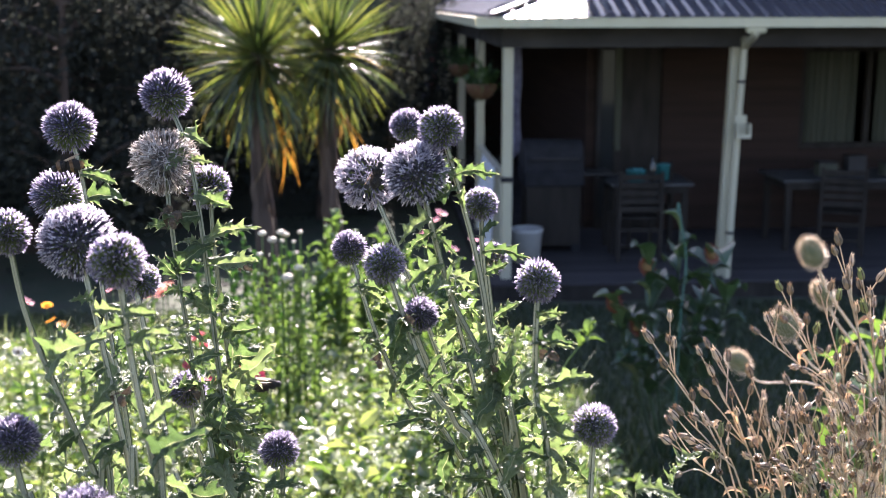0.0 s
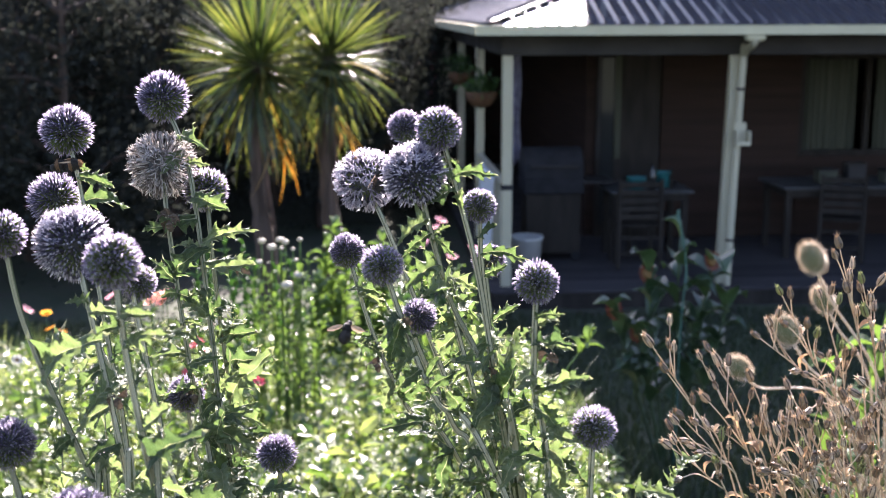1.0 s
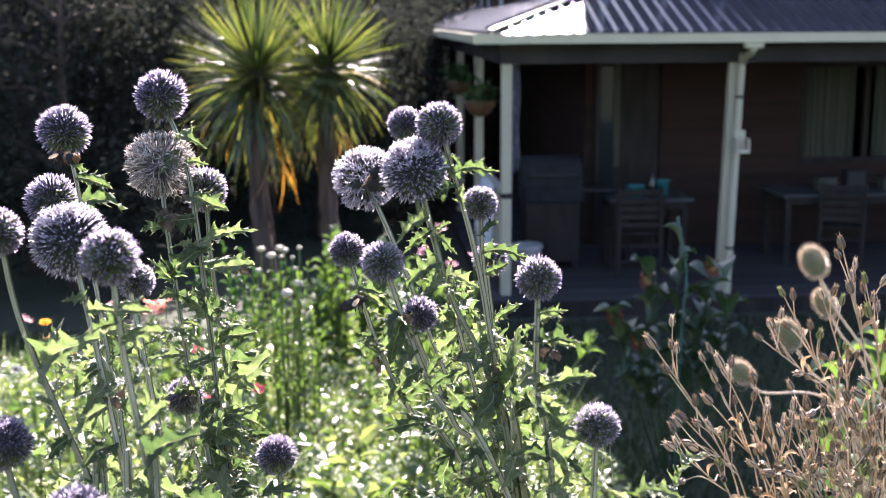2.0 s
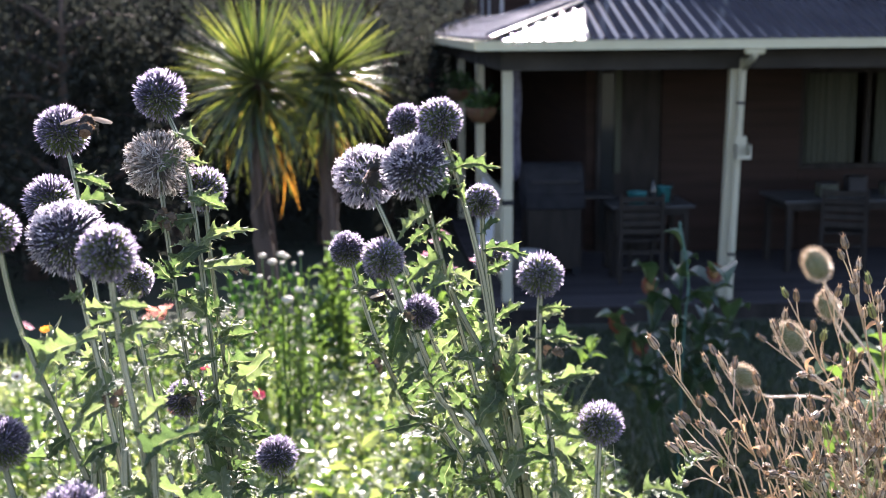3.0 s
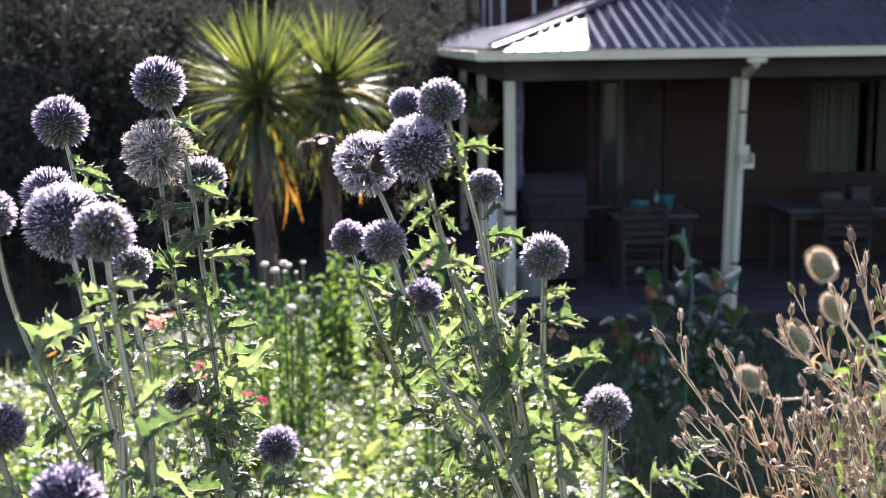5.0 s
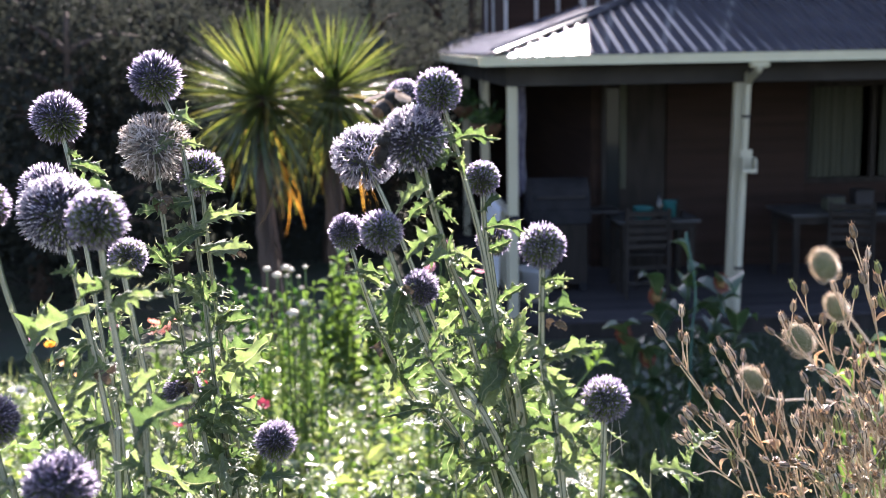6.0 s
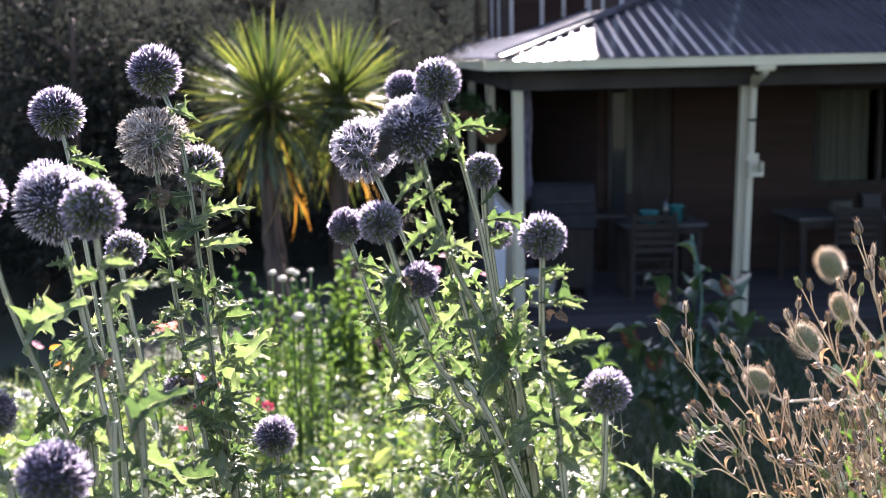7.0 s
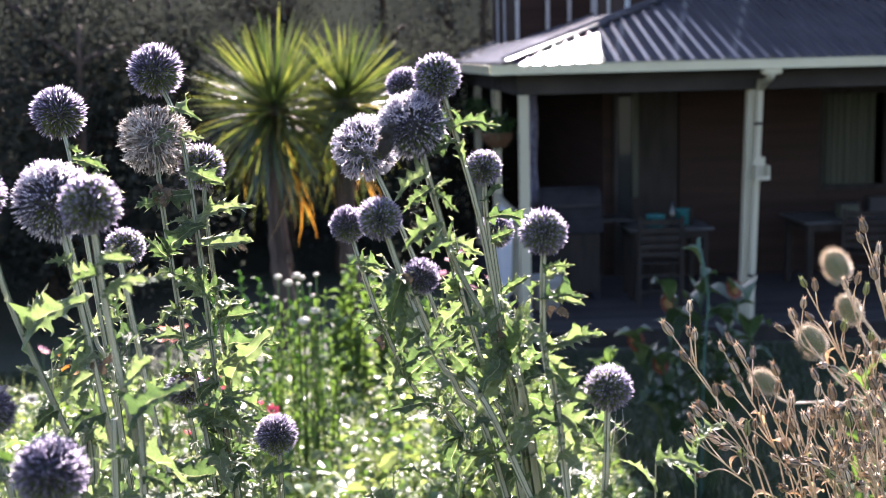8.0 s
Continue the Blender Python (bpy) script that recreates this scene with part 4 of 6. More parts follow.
globe_thistle("closed", 0.0272, (-0.174, 1.289, 2.655), (-0.143, 1.253, 2.570), (-0.114, 1.200, 2.317), base=(-0.103, 1.190, 2.252), stout=0.0018, leaves=[
        (-0.112, 1.196, 2.302, -0.111, 1.168, 2.348, 1.40), (-0.117, 1.205, 2.340, -0.075, 1.219, 2.325, 0.50),
        (-0.118, 1.207, 2.353, -0.139, 1.194, 2.340, 0.80), (-0.119, 1.208, 2.360, -0.102, 1.207, 2.377, 0.80),
        (-0.115, 1.201, 2.323, -0.137, 1.171, 2.335, 0.90), (-0.107, 1.194, 2.292, -0.092, 1.211, 2.263, 0.80),
        (-0.107, 1.193, 2.286, -0.149, 1.183, 2.270, 1.00),
        (-0.155, 1.268, 2.615, -0.130, 1.233, 2.619, 0.60), (-0.150, 1.262, 2.599, -0.174, 1.241, 2.587, 0.80),
        (-0.147, 1.259, 2.590, -0.130, 1.249, 2.591, 0.80), (-0.141, 1.250, 2.557, -0.111, 1.233, 2.546, 1.00),
        (-0.138, 1.245, 2.535, -0.185, 1.241, 2.520, 0.60), (-0.135, 1.239, 2.509, -0.084, 1.249, 2.520, 0.55),
        (-0.134, 1.238, 2.505, -0.159, 1.233, 2.509, 0.60), (-0.132, 1.234, 2.486, -0.086, 1.241, 2.479, 0.60),
        (-0.129, 1.228, 2.456, -0.155, 1.249, 2.456, 0.50), (-0.127, 1.224, 2.437, -0.155, 1.233, 2.456, 0.80),
        (-0.127, 1.224, 2.439, -0.104, 1.241, 2.449, 1.00)])
globe_thistle("closed", 0.0291, (-0.298, 1.383, 2.612), (-0.279, 1.356, 2.540), (-0.253, 1.330, 2.366), leaves=[
        (-0.247, 1.324, 2.343, -0.272, 1.297, 2.330, 0.90), (-0.239, 1.316, 2.279, -0.274, 1.336, 2.260, 0.90),
        (-0.252, 1.329, 2.359, -0.209, 1.317, 2.389, 0.70),
        (-0.287, 1.367, 2.577, -0.275, 1.358, 2.573, 0.90), (-0.284, 1.362, 2.564, -0.249, 1.366, 2.552, 0.80),
        (-0.278, 1.355, 2.536, -0.236, 1.374, 2.539, 0.70)])
globe_thistle("faded", 0.0333, (-0.176, 1.269, 2.588), (-0.165, 1.244, 2.500), (-0.144, 1.220, 2.348), base=(-0.131, 1.200, 2.305), leaves=[
        (-0.154, 1.231, 2.414, -0.137, 1.197, 2.412, 0.70), (-0.154, 1.231, 2.415, -0.142, 1.243, 2.425, 0.70),
        (-0.155, 1.232, 2.424, -0.174, 1.217, 2.413, 0.80), (-0.151, 1.228, 2.394, -0.184, 1.225, 2.401, 0.80),
        (-0.148, 1.224, 2.372, -0.129, 1.193, 2.403, 0.70),
        (-0.162, 1.240, 2.479, -0.136, 1.223, 2.510, 0.80), (-0.162, 1.240, 2.479, -0.138, 1.231, 2.485, 0.60),
        (-0.161, 1.239, 2.470, -0.186, 1.239, 2.490, 0.70), (-0.160, 1.237, 2.458, -0.176, 1.223, 2.460, 0.80),
        (-0.160, 1.237, 2.458, -0.129, 1.231, 2.441, 0.60), (-0.156, 1.233, 2.429, -0.138, 1.239, 2.422, 0.80)])
globe_thistle("young", 0.0242, (-0.132, 1.284, 2.559), (-0.126, 1.267, 2.477), (-0.106, 1.250, 2.278), base=(-0.101, 1.240, 2.231), leaves=[
        (-0.112, 1.255, 2.333, -0.071, 1.224, 2.390, 1.20), (-0.115, 1.257, 2.363, -0.146, 1.270, 2.354, 0.80),
        (-0.108, 1.252, 2.296, -0.072, 1.239, 2.297, 0.40), (-0.110, 1.254, 2.321, -0.088, 1.253, 2.330, 0.60),
        (-0.119, 1.260, 2.404, -0.088, 1.238, 2.412, 1.00), (-0.116, 1.258, 2.375, -0.073, 1.246, 2.387, 0.80),
        (-0.118, 1.260, 2.400, -0.101, 1.254, 2.423, 0.80)])
globe_thistle("closed", 0.0308, (-0.324, 1.420, 2.530), (-0.310, 1.407, 2.502), (-0.276, 1.380, 2.366), leaves=[
        (-0.243, 1.354, 2.219, -0.265, 1.329, 2.199, 1.00), (-0.278, 1.382, 2.376, -0.245, 1.396, 2.389, 0.90)])
globe_thistle("open", 0.0311, (-0.205, 1.000, 2.557), (-0.187, 0.985, 2.473), (-0.164, 0.970, 2.346), base=(-0.165, 0.965, 2.346), leaves=[
        (-0.181, 0.981, 2.440, -0.194, 0.949, 2.432, 0.70), (-0.178, 0.979, 2.424, -0.211, 0.992, 2.396, 0.70),
        (-0.172, 0.976, 2.393, -0.199, 0.962, 2.382, 0.80), (-0.184, 0.983, 2.456, -0.211, 0.982, 2.437, 0.80),
        (-0.195, 0.991, 2.510, -0.204, 0.973, 2.517, 0.70), (-0.193, 0.989, 2.501, -0.168, 0.981, 2.506, 0.60)])
globe_thistle("young", 0.0212, (-0.147, 0.872, 2.569), (-0.140, 0.871, 2.488), (-0.124, 0.870, 2.384), base=(-0.123, 0.868, 2.384), leaves=[
        (-0.128, 0.870, 2.410, -0.090, 0.840, 2.446, 1.00), (-0.126, 0.870, 2.397, -0.116, 0.885, 2.408, 0.90),
        (-0.133, 0.871, 2.442, -0.109, 0.858, 2.457, 0.80), (-0.123, 0.868, 2.379, -0.105, 0.870, 2.364, 1.00),
        (-0.144, 0.871, 2.529, -0.123, 0.853, 2.533, 0.90), (-0.142, 0.871, 2.505, -0.096, 0.861, 2.518, 0.45),
        (-0.143, 0.871, 2.522, -0.164, 0.869, 2.516, 0.60)])
globe_thistle("young", 0.0168, (-0.164, 1.050, 2.513), (-0.166, 1.040, 2.498), (-0.142, 1.020, 2.363), leaves=[
        (-0.156, 1.031, 2.439, -0.164, 0.998, 2.440, 0.80), (-0.135, 1.014, 2.342, -0.132, 1.033, 2.366, 0.80),
        (-0.133, 1.012, 2.331, -0.099, 1.005, 2.320, 1.20)])
globe_thistle("young", 0.0205, (-0.262, 1.000, 2.566), (-0.247, 1.000, 2.480), (-0.194, 1.000, 2.328), base=(-0.198, 0.998, 2.335), leaves=[
        (-0.236, 1.000, 2.445, -0.186, 0.970, 2.483, 1.10), (-0.240, 1.000, 2.459, -0.217, 1.015, 2.478, 0.80),
        (-0.216, 1.000, 2.390, -0.233, 0.988, 2.380, 0.80), (-0.226, 1.000, 2.417, -0.241, 1.000, 2.429, 0.70)])
globe_thistle("closed", 0.0216, (-0.252, 0.940, 2.406), (-0.250, 0.940, 2.383), (-0.244, 0.940, 2.354))
globe_thistle("closed", 0.0196, (-0.053, 1.125, 2.321), (-0.052, 1.125, 2.298), (-0.052, 1.125, 2.269))
globe_thistle("closed", 0.0229, (-0.181, 1.400, 2.294), (-0.180, 1.400, 2.269), (-0.174, 1.400, 2.222), leaves=[
        (-0.175, 1.400, 2.230, -0.180, 1.370, 2.227, 0.70), (-0.181, 1.400, 2.294, -0.234, 1.415, 2.283, 1.00)])
globe_thistle("young", 0.0196, (0.099, 1.029, 2.647), (0.131, 1.035, 2.528), (0.149, 1.035, 2.422), base=(0.173, 1.035, 2.306), stout=0.0036, leaves=[
        (0.167, 1.035, 2.347, 0.142, 1.010, 2.352, 0.90), (0.161, 1.035, 2.385, 0.184, 1.054, 2.394, 0.80),
        (0.109, 1.031, 2.612, 0.080, 1.013, 2.603, 0.70), (0.110, 1.031, 2.606, 0.141, 1.021, 2.609, 0.50),
        (0.106, 1.030, 2.621, 0.114, 1.029, 2.615, 0.80), (0.114, 1.032, 2.592, 0.094, 1.013, 2.591, 0.90),
        (0.118, 1.033, 2.579, 0.120, 1.021, 2.593, 1.00)])
globe_thistle("closed", 0.0164, (0.073, 1.130, 2.638), (0.094, 1.125, 2.549), (0.143, 1.120, 2.363), leaves=[
        (0.147, 1.120, 2.349, 0.130, 1.090, 2.348, 0.90), (0.122, 1.122, 2.440, 0.104, 1.137, 2.409, 0.90),
        (0.158, 1.118, 2.325, 0.131, 1.107, 2.314, 0.80),
        (0.107, 1.123, 2.497, 0.133, 1.110, 2.489, 0.90), (0.105, 1.124, 2.505, 0.092, 1.118, 2.488, 1.00),
        (0.115, 1.123, 2.470, 0.108, 1.126, 2.448, 0.80), (0.121, 1.122, 2.447, 0.096, 1.110, 2.439, 0.50),
        (0.127, 1.122, 2.425, 0.112, 1.118, 2.412, 0.90), (0.132, 1.121, 2.404, 0.118, 1.126, 2.393, 0.80),
        (0.111, 1.123, 2.482, 0.138, 1.110, 2.462, 0.50)])
globe_thistle("loose", 0.0312, (0.035, 1.200, 2.579), (0.063, 1.175, 2.517), (0.118, 1.150, 2.371), leaves=[
        (0.126, 1.146, 2.356, 0.149, 1.118, 2.363, 0.60), (0.142, 1.139, 2.326, 0.145, 1.159, 2.348, 0.90),
        (0.150, 1.136, 2.296, 0.116, 1.128, 2.282, 1.00)])
globe_thistle("open", 0.0279, (0.079, 1.025, 2.608), (0.107, 1.030, 2.500), (0.140, 1.030, 2.427), base=(0.167, 1.030, 2.308), leaves=[
        (0.106, 1.030, 2.503, 0.082, 0.998, 2.516, 0.90), (0.108, 1.030, 2.498, 0.116, 1.043, 2.509, 0.80),
        (0.149, 1.030, 2.407, 0.172, 1.017, 2.435, 1.20), (0.146, 1.030, 2.412, 0.166, 1.029, 2.448, 0.80),
        (0.139, 1.030, 2.431, 0.117, 0.999, 2.456, 0.90), (0.130, 1.030, 2.452, 0.146, 1.044, 2.459, 0.80),
        (0.088, 1.027, 2.570, 0.060, 1.010, 2.556, 0.70), (0.091, 1.028, 2.557, 0.071, 1.018, 2.541, 0.60),
        (0.092, 1.028, 2.555, 0.107, 1.026, 2.560, 0.60), (0.093, 1.028, 2.551, 0.106, 1.010, 2.545, 0.50),
        (0.099, 1.029, 2.529, 0.067, 1.018, 2.515, 0.80)])
globe_thistle("young", 0.0171, (0.144, 1.131, 2.563), (0.146, 1.126, 2.504), (0.166, 1.120, 2.339), leaves=[
        (0.166, 1.120, 2.337, 0.181, 1.090, 2.330, 0.90), (0.171, 1.118, 2.316, 0.150, 1.134, 2.285, 0.90),
        (0.144, 1.128, 2.533, 0.157, 1.110, 2.543, 0.80), (0.145, 1.127, 2.518, 0.184, 1.118, 2.515, 0.35),
        (0.147, 1.126, 2.497, 0.169, 1.126, 2.504, 0.80)])
globe_thistle("closed", 0.0186, (0.016, 1.227, 2.501), (0.045, 1.210, 2.408), (0.084, 1.210, 2.324), base=(0.145, 1.210, 2.248), leaves=[
        (0.026, 1.220, 2.466, 0.047, 1.190, 2.461, 0.70), (0.041, 1.211, 2.418, 0.030, 1.229, 2.388, 0.80),
        (0.043, 1.210, 2.412, 0.029, 1.202, 2.411, 0.60), (0.075, 1.210, 2.340, 0.075, 1.207, 2.361, 0.80),
        (0.099, 1.210, 2.320, 0.062, 1.176, 2.332, 0.80), (0.100, 1.210, 2.320, 0.101, 1.221, 2.342, 0.60),
        (0.062, 1.209, 2.367, 0.047, 1.197, 2.343, 0.90), (0.123, 1.210, 2.291, 0.114, 1.202, 2.247, 0.70),
        (0.069, 1.209, 2.351, 0.089, 1.177, 2.389, 0.70), (0.126, 1.210, 2.286, 0.099, 1.217, 2.280, 0.80),
        (0.070, 1.209, 2.349, 0.113, 1.195, 2.386, 0.80),
        (0.028, 1.219, 2.460, 0.048, 1.200, 2.457, 0.60), (0.034, 1.215, 2.441, 0.048, 1.208, 2.437, 0.60),
        (0.043, 1.210, 2.412, 0.024, 1.216, 2.406, 0.80), (0.045, 1.210, 2.407, 0.056, 1.200, 2.398, 0.70),
        (0.051, 1.209, 2.393, 0.033, 1.208, 2.413, 0.60), (0.057, 1.209, 2.377, 0.074, 1.216, 2.380, 0.70)])
globe_thistle("young", 0.0176, (0.049, 0.982, 2.539), (0.068, 0.995, 2.479), (0.094, 0.995, 2.416), base=(0.156, 0.995, 2.323), leaves=[
        (0.064, 0.994, 2.489, 0.047, 0.959, 2.484, 0.90), (0.065, 0.994, 2.488, 0.055, 1.004, 2.452, 1.00),
        (0.114, 0.995, 2.404, 0.106, 0.983, 2.431, 0.80),
        (0.064, 0.993, 2.490, 0.047, 0.974, 2.486, 0.80), (0.065, 0.994, 2.489, 0.051, 0.982, 2.457, 0.90),
        (0.071, 0.996, 2.470, 0.076, 0.990, 2.477, 0.60), (0.075, 0.996, 2.460, 0.055, 0.974, 2.446, 0.70),
        (0.080, 0.996, 2.444, 0.062, 0.982, 2.431, 0.90), (0.084, 0.995, 2.436, 0.098, 0.990, 2.452, 0.80),
        (0.089, 0.995, 2.425, 0.101, 0.974, 2.442, 0.70)])
globe_thistle("closed", 0.0173, (0.160, 1.200, 2.495), (0.157, 1.193, 2.477), (0.173, 1.180, 2.354), leaves=[
        (0.166, 1.186, 2.409, 0.150, 1.154, 2.446, 0.70), (0.185, 1.170, 2.261, 0.162, 1.188, 2.251, 0.90),
        (0.172, 1.181, 2.364, 0.197, 1.168, 2.395, 1.00), (0.169, 1.183, 2.384, 0.191, 1.176, 2.418, 0.80),
        (0.162, 1.188, 2.433, 0.188, 1.184, 2.450, 0.60)])
globe_thistle("young", 0.0188, (0.174, 0.960, 2.527), (0.173, 0.962, 2.471), (0.175, 0.962, 2.423), base=(0.189, 0.962, 2.335), leaves=[
        (0.173, 0.962, 2.474, 0.196, 0.934, 2.478, 0.70), (0.173, 0.961, 2.491, 0.195, 0.978, 2.495, 0.50),
        (0.174, 0.962, 2.436, 0.216, 0.954, 2.440, 0.35), (0.174, 0.962, 2.429, 0.195, 0.967, 2.402, 0.50),
        (0.182, 0.962, 2.397, 0.202, 0.938, 2.398, 1.10), (0.184, 0.962, 2.382, 0.208, 0.984, 2.356, 1.00),
        (0.185, 0.962, 2.374, 0.153, 0.957, 2.384, 0.90), (0.186, 0.962, 2.368, 0.206, 0.969, 2.342, 1.00),
        (0.173, 0.962, 2.448, 0.150, 0.936, 2.449, 0.80),
        (0.173, 0.961, 2.497, 0.189, 0.948, 2.503, 0.35), (0.173, 0.962, 2.476, 0.202, 0.956, 2.471, 0.50),
        (0.173, 0.962, 2.488, 0.161, 0.964, 2.479, 0.70), (0.174, 0.962, 2.433, 0.209, 0.948, 2.443, 0.50),
        (0.175, 0.962, 2.420, 0.201, 0.956, 2.402, 0.90)])
globe_thistle("closed", 0.0157, (0.080, 1.022, 2.484), (0.076, 1.025, 2.466), (0.109, 1.030, 2.385), leaves=[
        (0.100, 1.029, 2.405, 0.123, 0.999, 2.412, 0.40), (0.087, 1.027, 2.436, 0.077, 1.043, 2.425, 0.80)])
globe_thistle("young", 0.0191, (0.223, 0.954, 2.403), (0.222, 0.954, 2.381), (0.221, 0.955, 2.336))
globe_thistle("closed", 0.0226, (-0.156, 0.760, 2.418), (-0.150, 0.760, 2.36), (-0.135, 0.762, 2.25))


def thistle_shoot(x, y, z):
    """A flowerless leafy shoot of the thistle clumps."""
    rnd = random.Random(int(1000 * (x + 5) + 100 * z))
    gz = ground_z(x, y)
    t = thing("thistle_shoot", "leafy flowerless thistle shoot among the globe thistles", "plant", (x, y, gz), group="thistle shoots")
    hgt = z - gz
    pts = curve_points([(rnd.uniform(-.05, .05), 0.03, -0.02), (rnd.uniform(-.02, .02), 0.01, hgt * 0.6), (0, 0, hgt)], 24)
    bm = bmesh.new()
    tube(bm, pts, lambda u: 0.0036 - 0.0030 * u, 12, groove=0.3)
    part("stem", bm, M["thistle_stem"], t)
    for k in range(12):
        p = pts[-1].lerp(pts[-8], k / 12) if k else pts[-1]
        s = (0.34 + 0.04 * k) * rnd.uniform(0.85, 1.25)
        part("leaf", THISTLE_LEAVES[rnd.randrange(8)], None, t, m=Matrix.Translation(p) @ Matrix.Rotation(k * 2.4 + rnd.uniform(-.4, .4), 4, "Z") @ Matrix.Rotation(-radians(rnd.uniform(5, 60)), 4, "Y") @ Matrix.Rotation(radians(rnd.uniform(-35, 35)), 4, "X") @ Matrix.Diagonal((s, s, s, 1)))


def withered_leaf(x, y, z, size, turn):
    """A dead brown leaf, curled up, that hangs on a thistle stem."""
    t = thing("withered_leaf", "curled dead brown leaf hanging on a thistle stem", "leaf", (x, y, z), group="withered leaves")
    rnd = random.Random(int(x * 9000))
    for k in range(3):
        bm = bmesh.new()
        rows = []
        for i in range(8):
            u = i / 7
            w = 0.32 * math.sin(math.pi * (0.12 + 0.85 * u)) * (0.7 + 0.3 * (i % 2))
            a = u * 2.2 + 0.5 * k
            p = Vector((0.55 * math.sin(a) + 0.12 * k, 0.1 * math.sin(5 * u), 0.45 * (math.cos(a) - 1)))
            rows.append([bm.verts.new((p + Vector((rnd.uniform(-.05, .05), d * w, 0.25 * abs(d) * w + rnd.uniform(-.06, .06)))) * size) for d in (-1, -0.4, 0.4, 1)])
        for p, q in zip(rows, rows[1:]):
            for j in range(3):
                bm.faces.new((p[j], p[j + 1], q[j + 1], q[j]))
        part("blade", bm, M["withered"], t, m=pose(0, 0, 0, 40 * k, 0, turn + 110 * k))


withered_leaf(-0.167, 1.225, 2.543, 0.016, 200)
withered_leaf(-0.164, 1.225, 2.536, 0.014, 150)
withered_leaf(-0.091, 1.235, 2.483, 0.011, 20)
withered_leaf(0.041, 1.190, 2.392, 0.013, 170)
withered_leaf(0.065, 0.990, 2.492, 0.012, 30)
withered_leaf(0.185, 0.955, 2.468, 0.012, 10)
withered_leaf(-0.149, 1.200, 2.360, 0.014, 190)
withered_leaf(-0.170, 0.960, 2.438, 0.013, 160)
withered_leaf(0.140, 1.030, 2.434, 0.012, 40)

thistle_shoot(0.269, 0.990, 2.328)
thistle_shoot(0.310, 1.020, 2.319)
thistle_shoot(-0.117, 1.190, 2.332)
thistle_shoot(-0.067, 1.100, 2.291)
thistle_shoot(0.158, 1.010, 2.417)
thistle_shoot(0.053, 1.100, 2.287)
thistle_shoot(-0.150, 1.150, 2.271)
thistle_shoot(-0.211, 1.100, 2.387)
thistle_shoot(-0.303, 1.300, 2.357)
thistle_shoot(0.106, 1.000, 2.328)
thistle_shoot(0.216, 1.050, 2.342)


# ---- dry seed stems ----
def capsule_mesh(mat, seed):
    """A ribbed seed capsule along +z with dark seams, closed by a flared ring of teeth."""
    rnd = random.Random(seed)
    bm = bmesh.new()
    n = 20
    rings = []
    for r, z in ((0.0012, 0), (0.0036, 0.0012), (0.0054, 0.0045), (0.0058, 0.0075), (0.0050, 0.0115), (0.0036, 0.0148), (0.0030, 0.0160)):
        rings.append([bm.verts.new((r * (1 - 0.13 * (k % 2)) * math.cos(2 * math.pi * k / n), r * (1 - 0.13 * (k % 2)) * math.sin(2 * math.pi * k / n), z)) for k in range(n)])
    for a, b in zip(rings, rings[1:]):
        for k in range(n):
            f = bm.faces.new((a[k], a[(k + 1) % n], b[(k + 1) % n], b[k]))
            f.material_index = 1 if k % 4 == 1 else 0
    for k in range(0, n, 4):
        a = 2 * math.pi * (k + 1) / n
        t = bm.verts.new((0.0058 * math.cos(a), 0.0058 * math.sin(a), 0.0188 + rnd.uniform(-0.001, 0.001)))
        bm.faces.new((rings[-1][k], rings[-1][(k + 2) % n], t))
    return mesh_of("seed_capsule", bm, [mat, M["capsule_seam"]])


CAPSULES = [capsule_mesh(M["capsule"], k) for k in range(3)] + [capsule_mesh(M["green_capsule"], 9)]


def curled_leaf(length, width, mat, name="dry_leaf"):
    bm = bmesh.new()
    rows = []
    for i in range(7):
        u = i / 6
        w = width * math.sin(math.pi * (0.08 + 0.9 * u)) * 0.5
        z = length * 0.35 * math.sin(u * 2.6)
        rows.append([bm.verts.new((length * u, -w, z + w * 0.7)), bm.verts.new((length * u, 0, z)), bm.verts.new((length * u, w, z + w * 0.7))])
    for a, b in zip(rows, rows[1:]):
        for k in range(2):
            bm.faces.new((a[k], a[k + 1], b[k + 1], b[k]))
    return mesh_of(name, bm, mat)


DRY_LEAF = curled_leaf(0.022, 0.010, M["dry_leaf"])
seed_count = 0


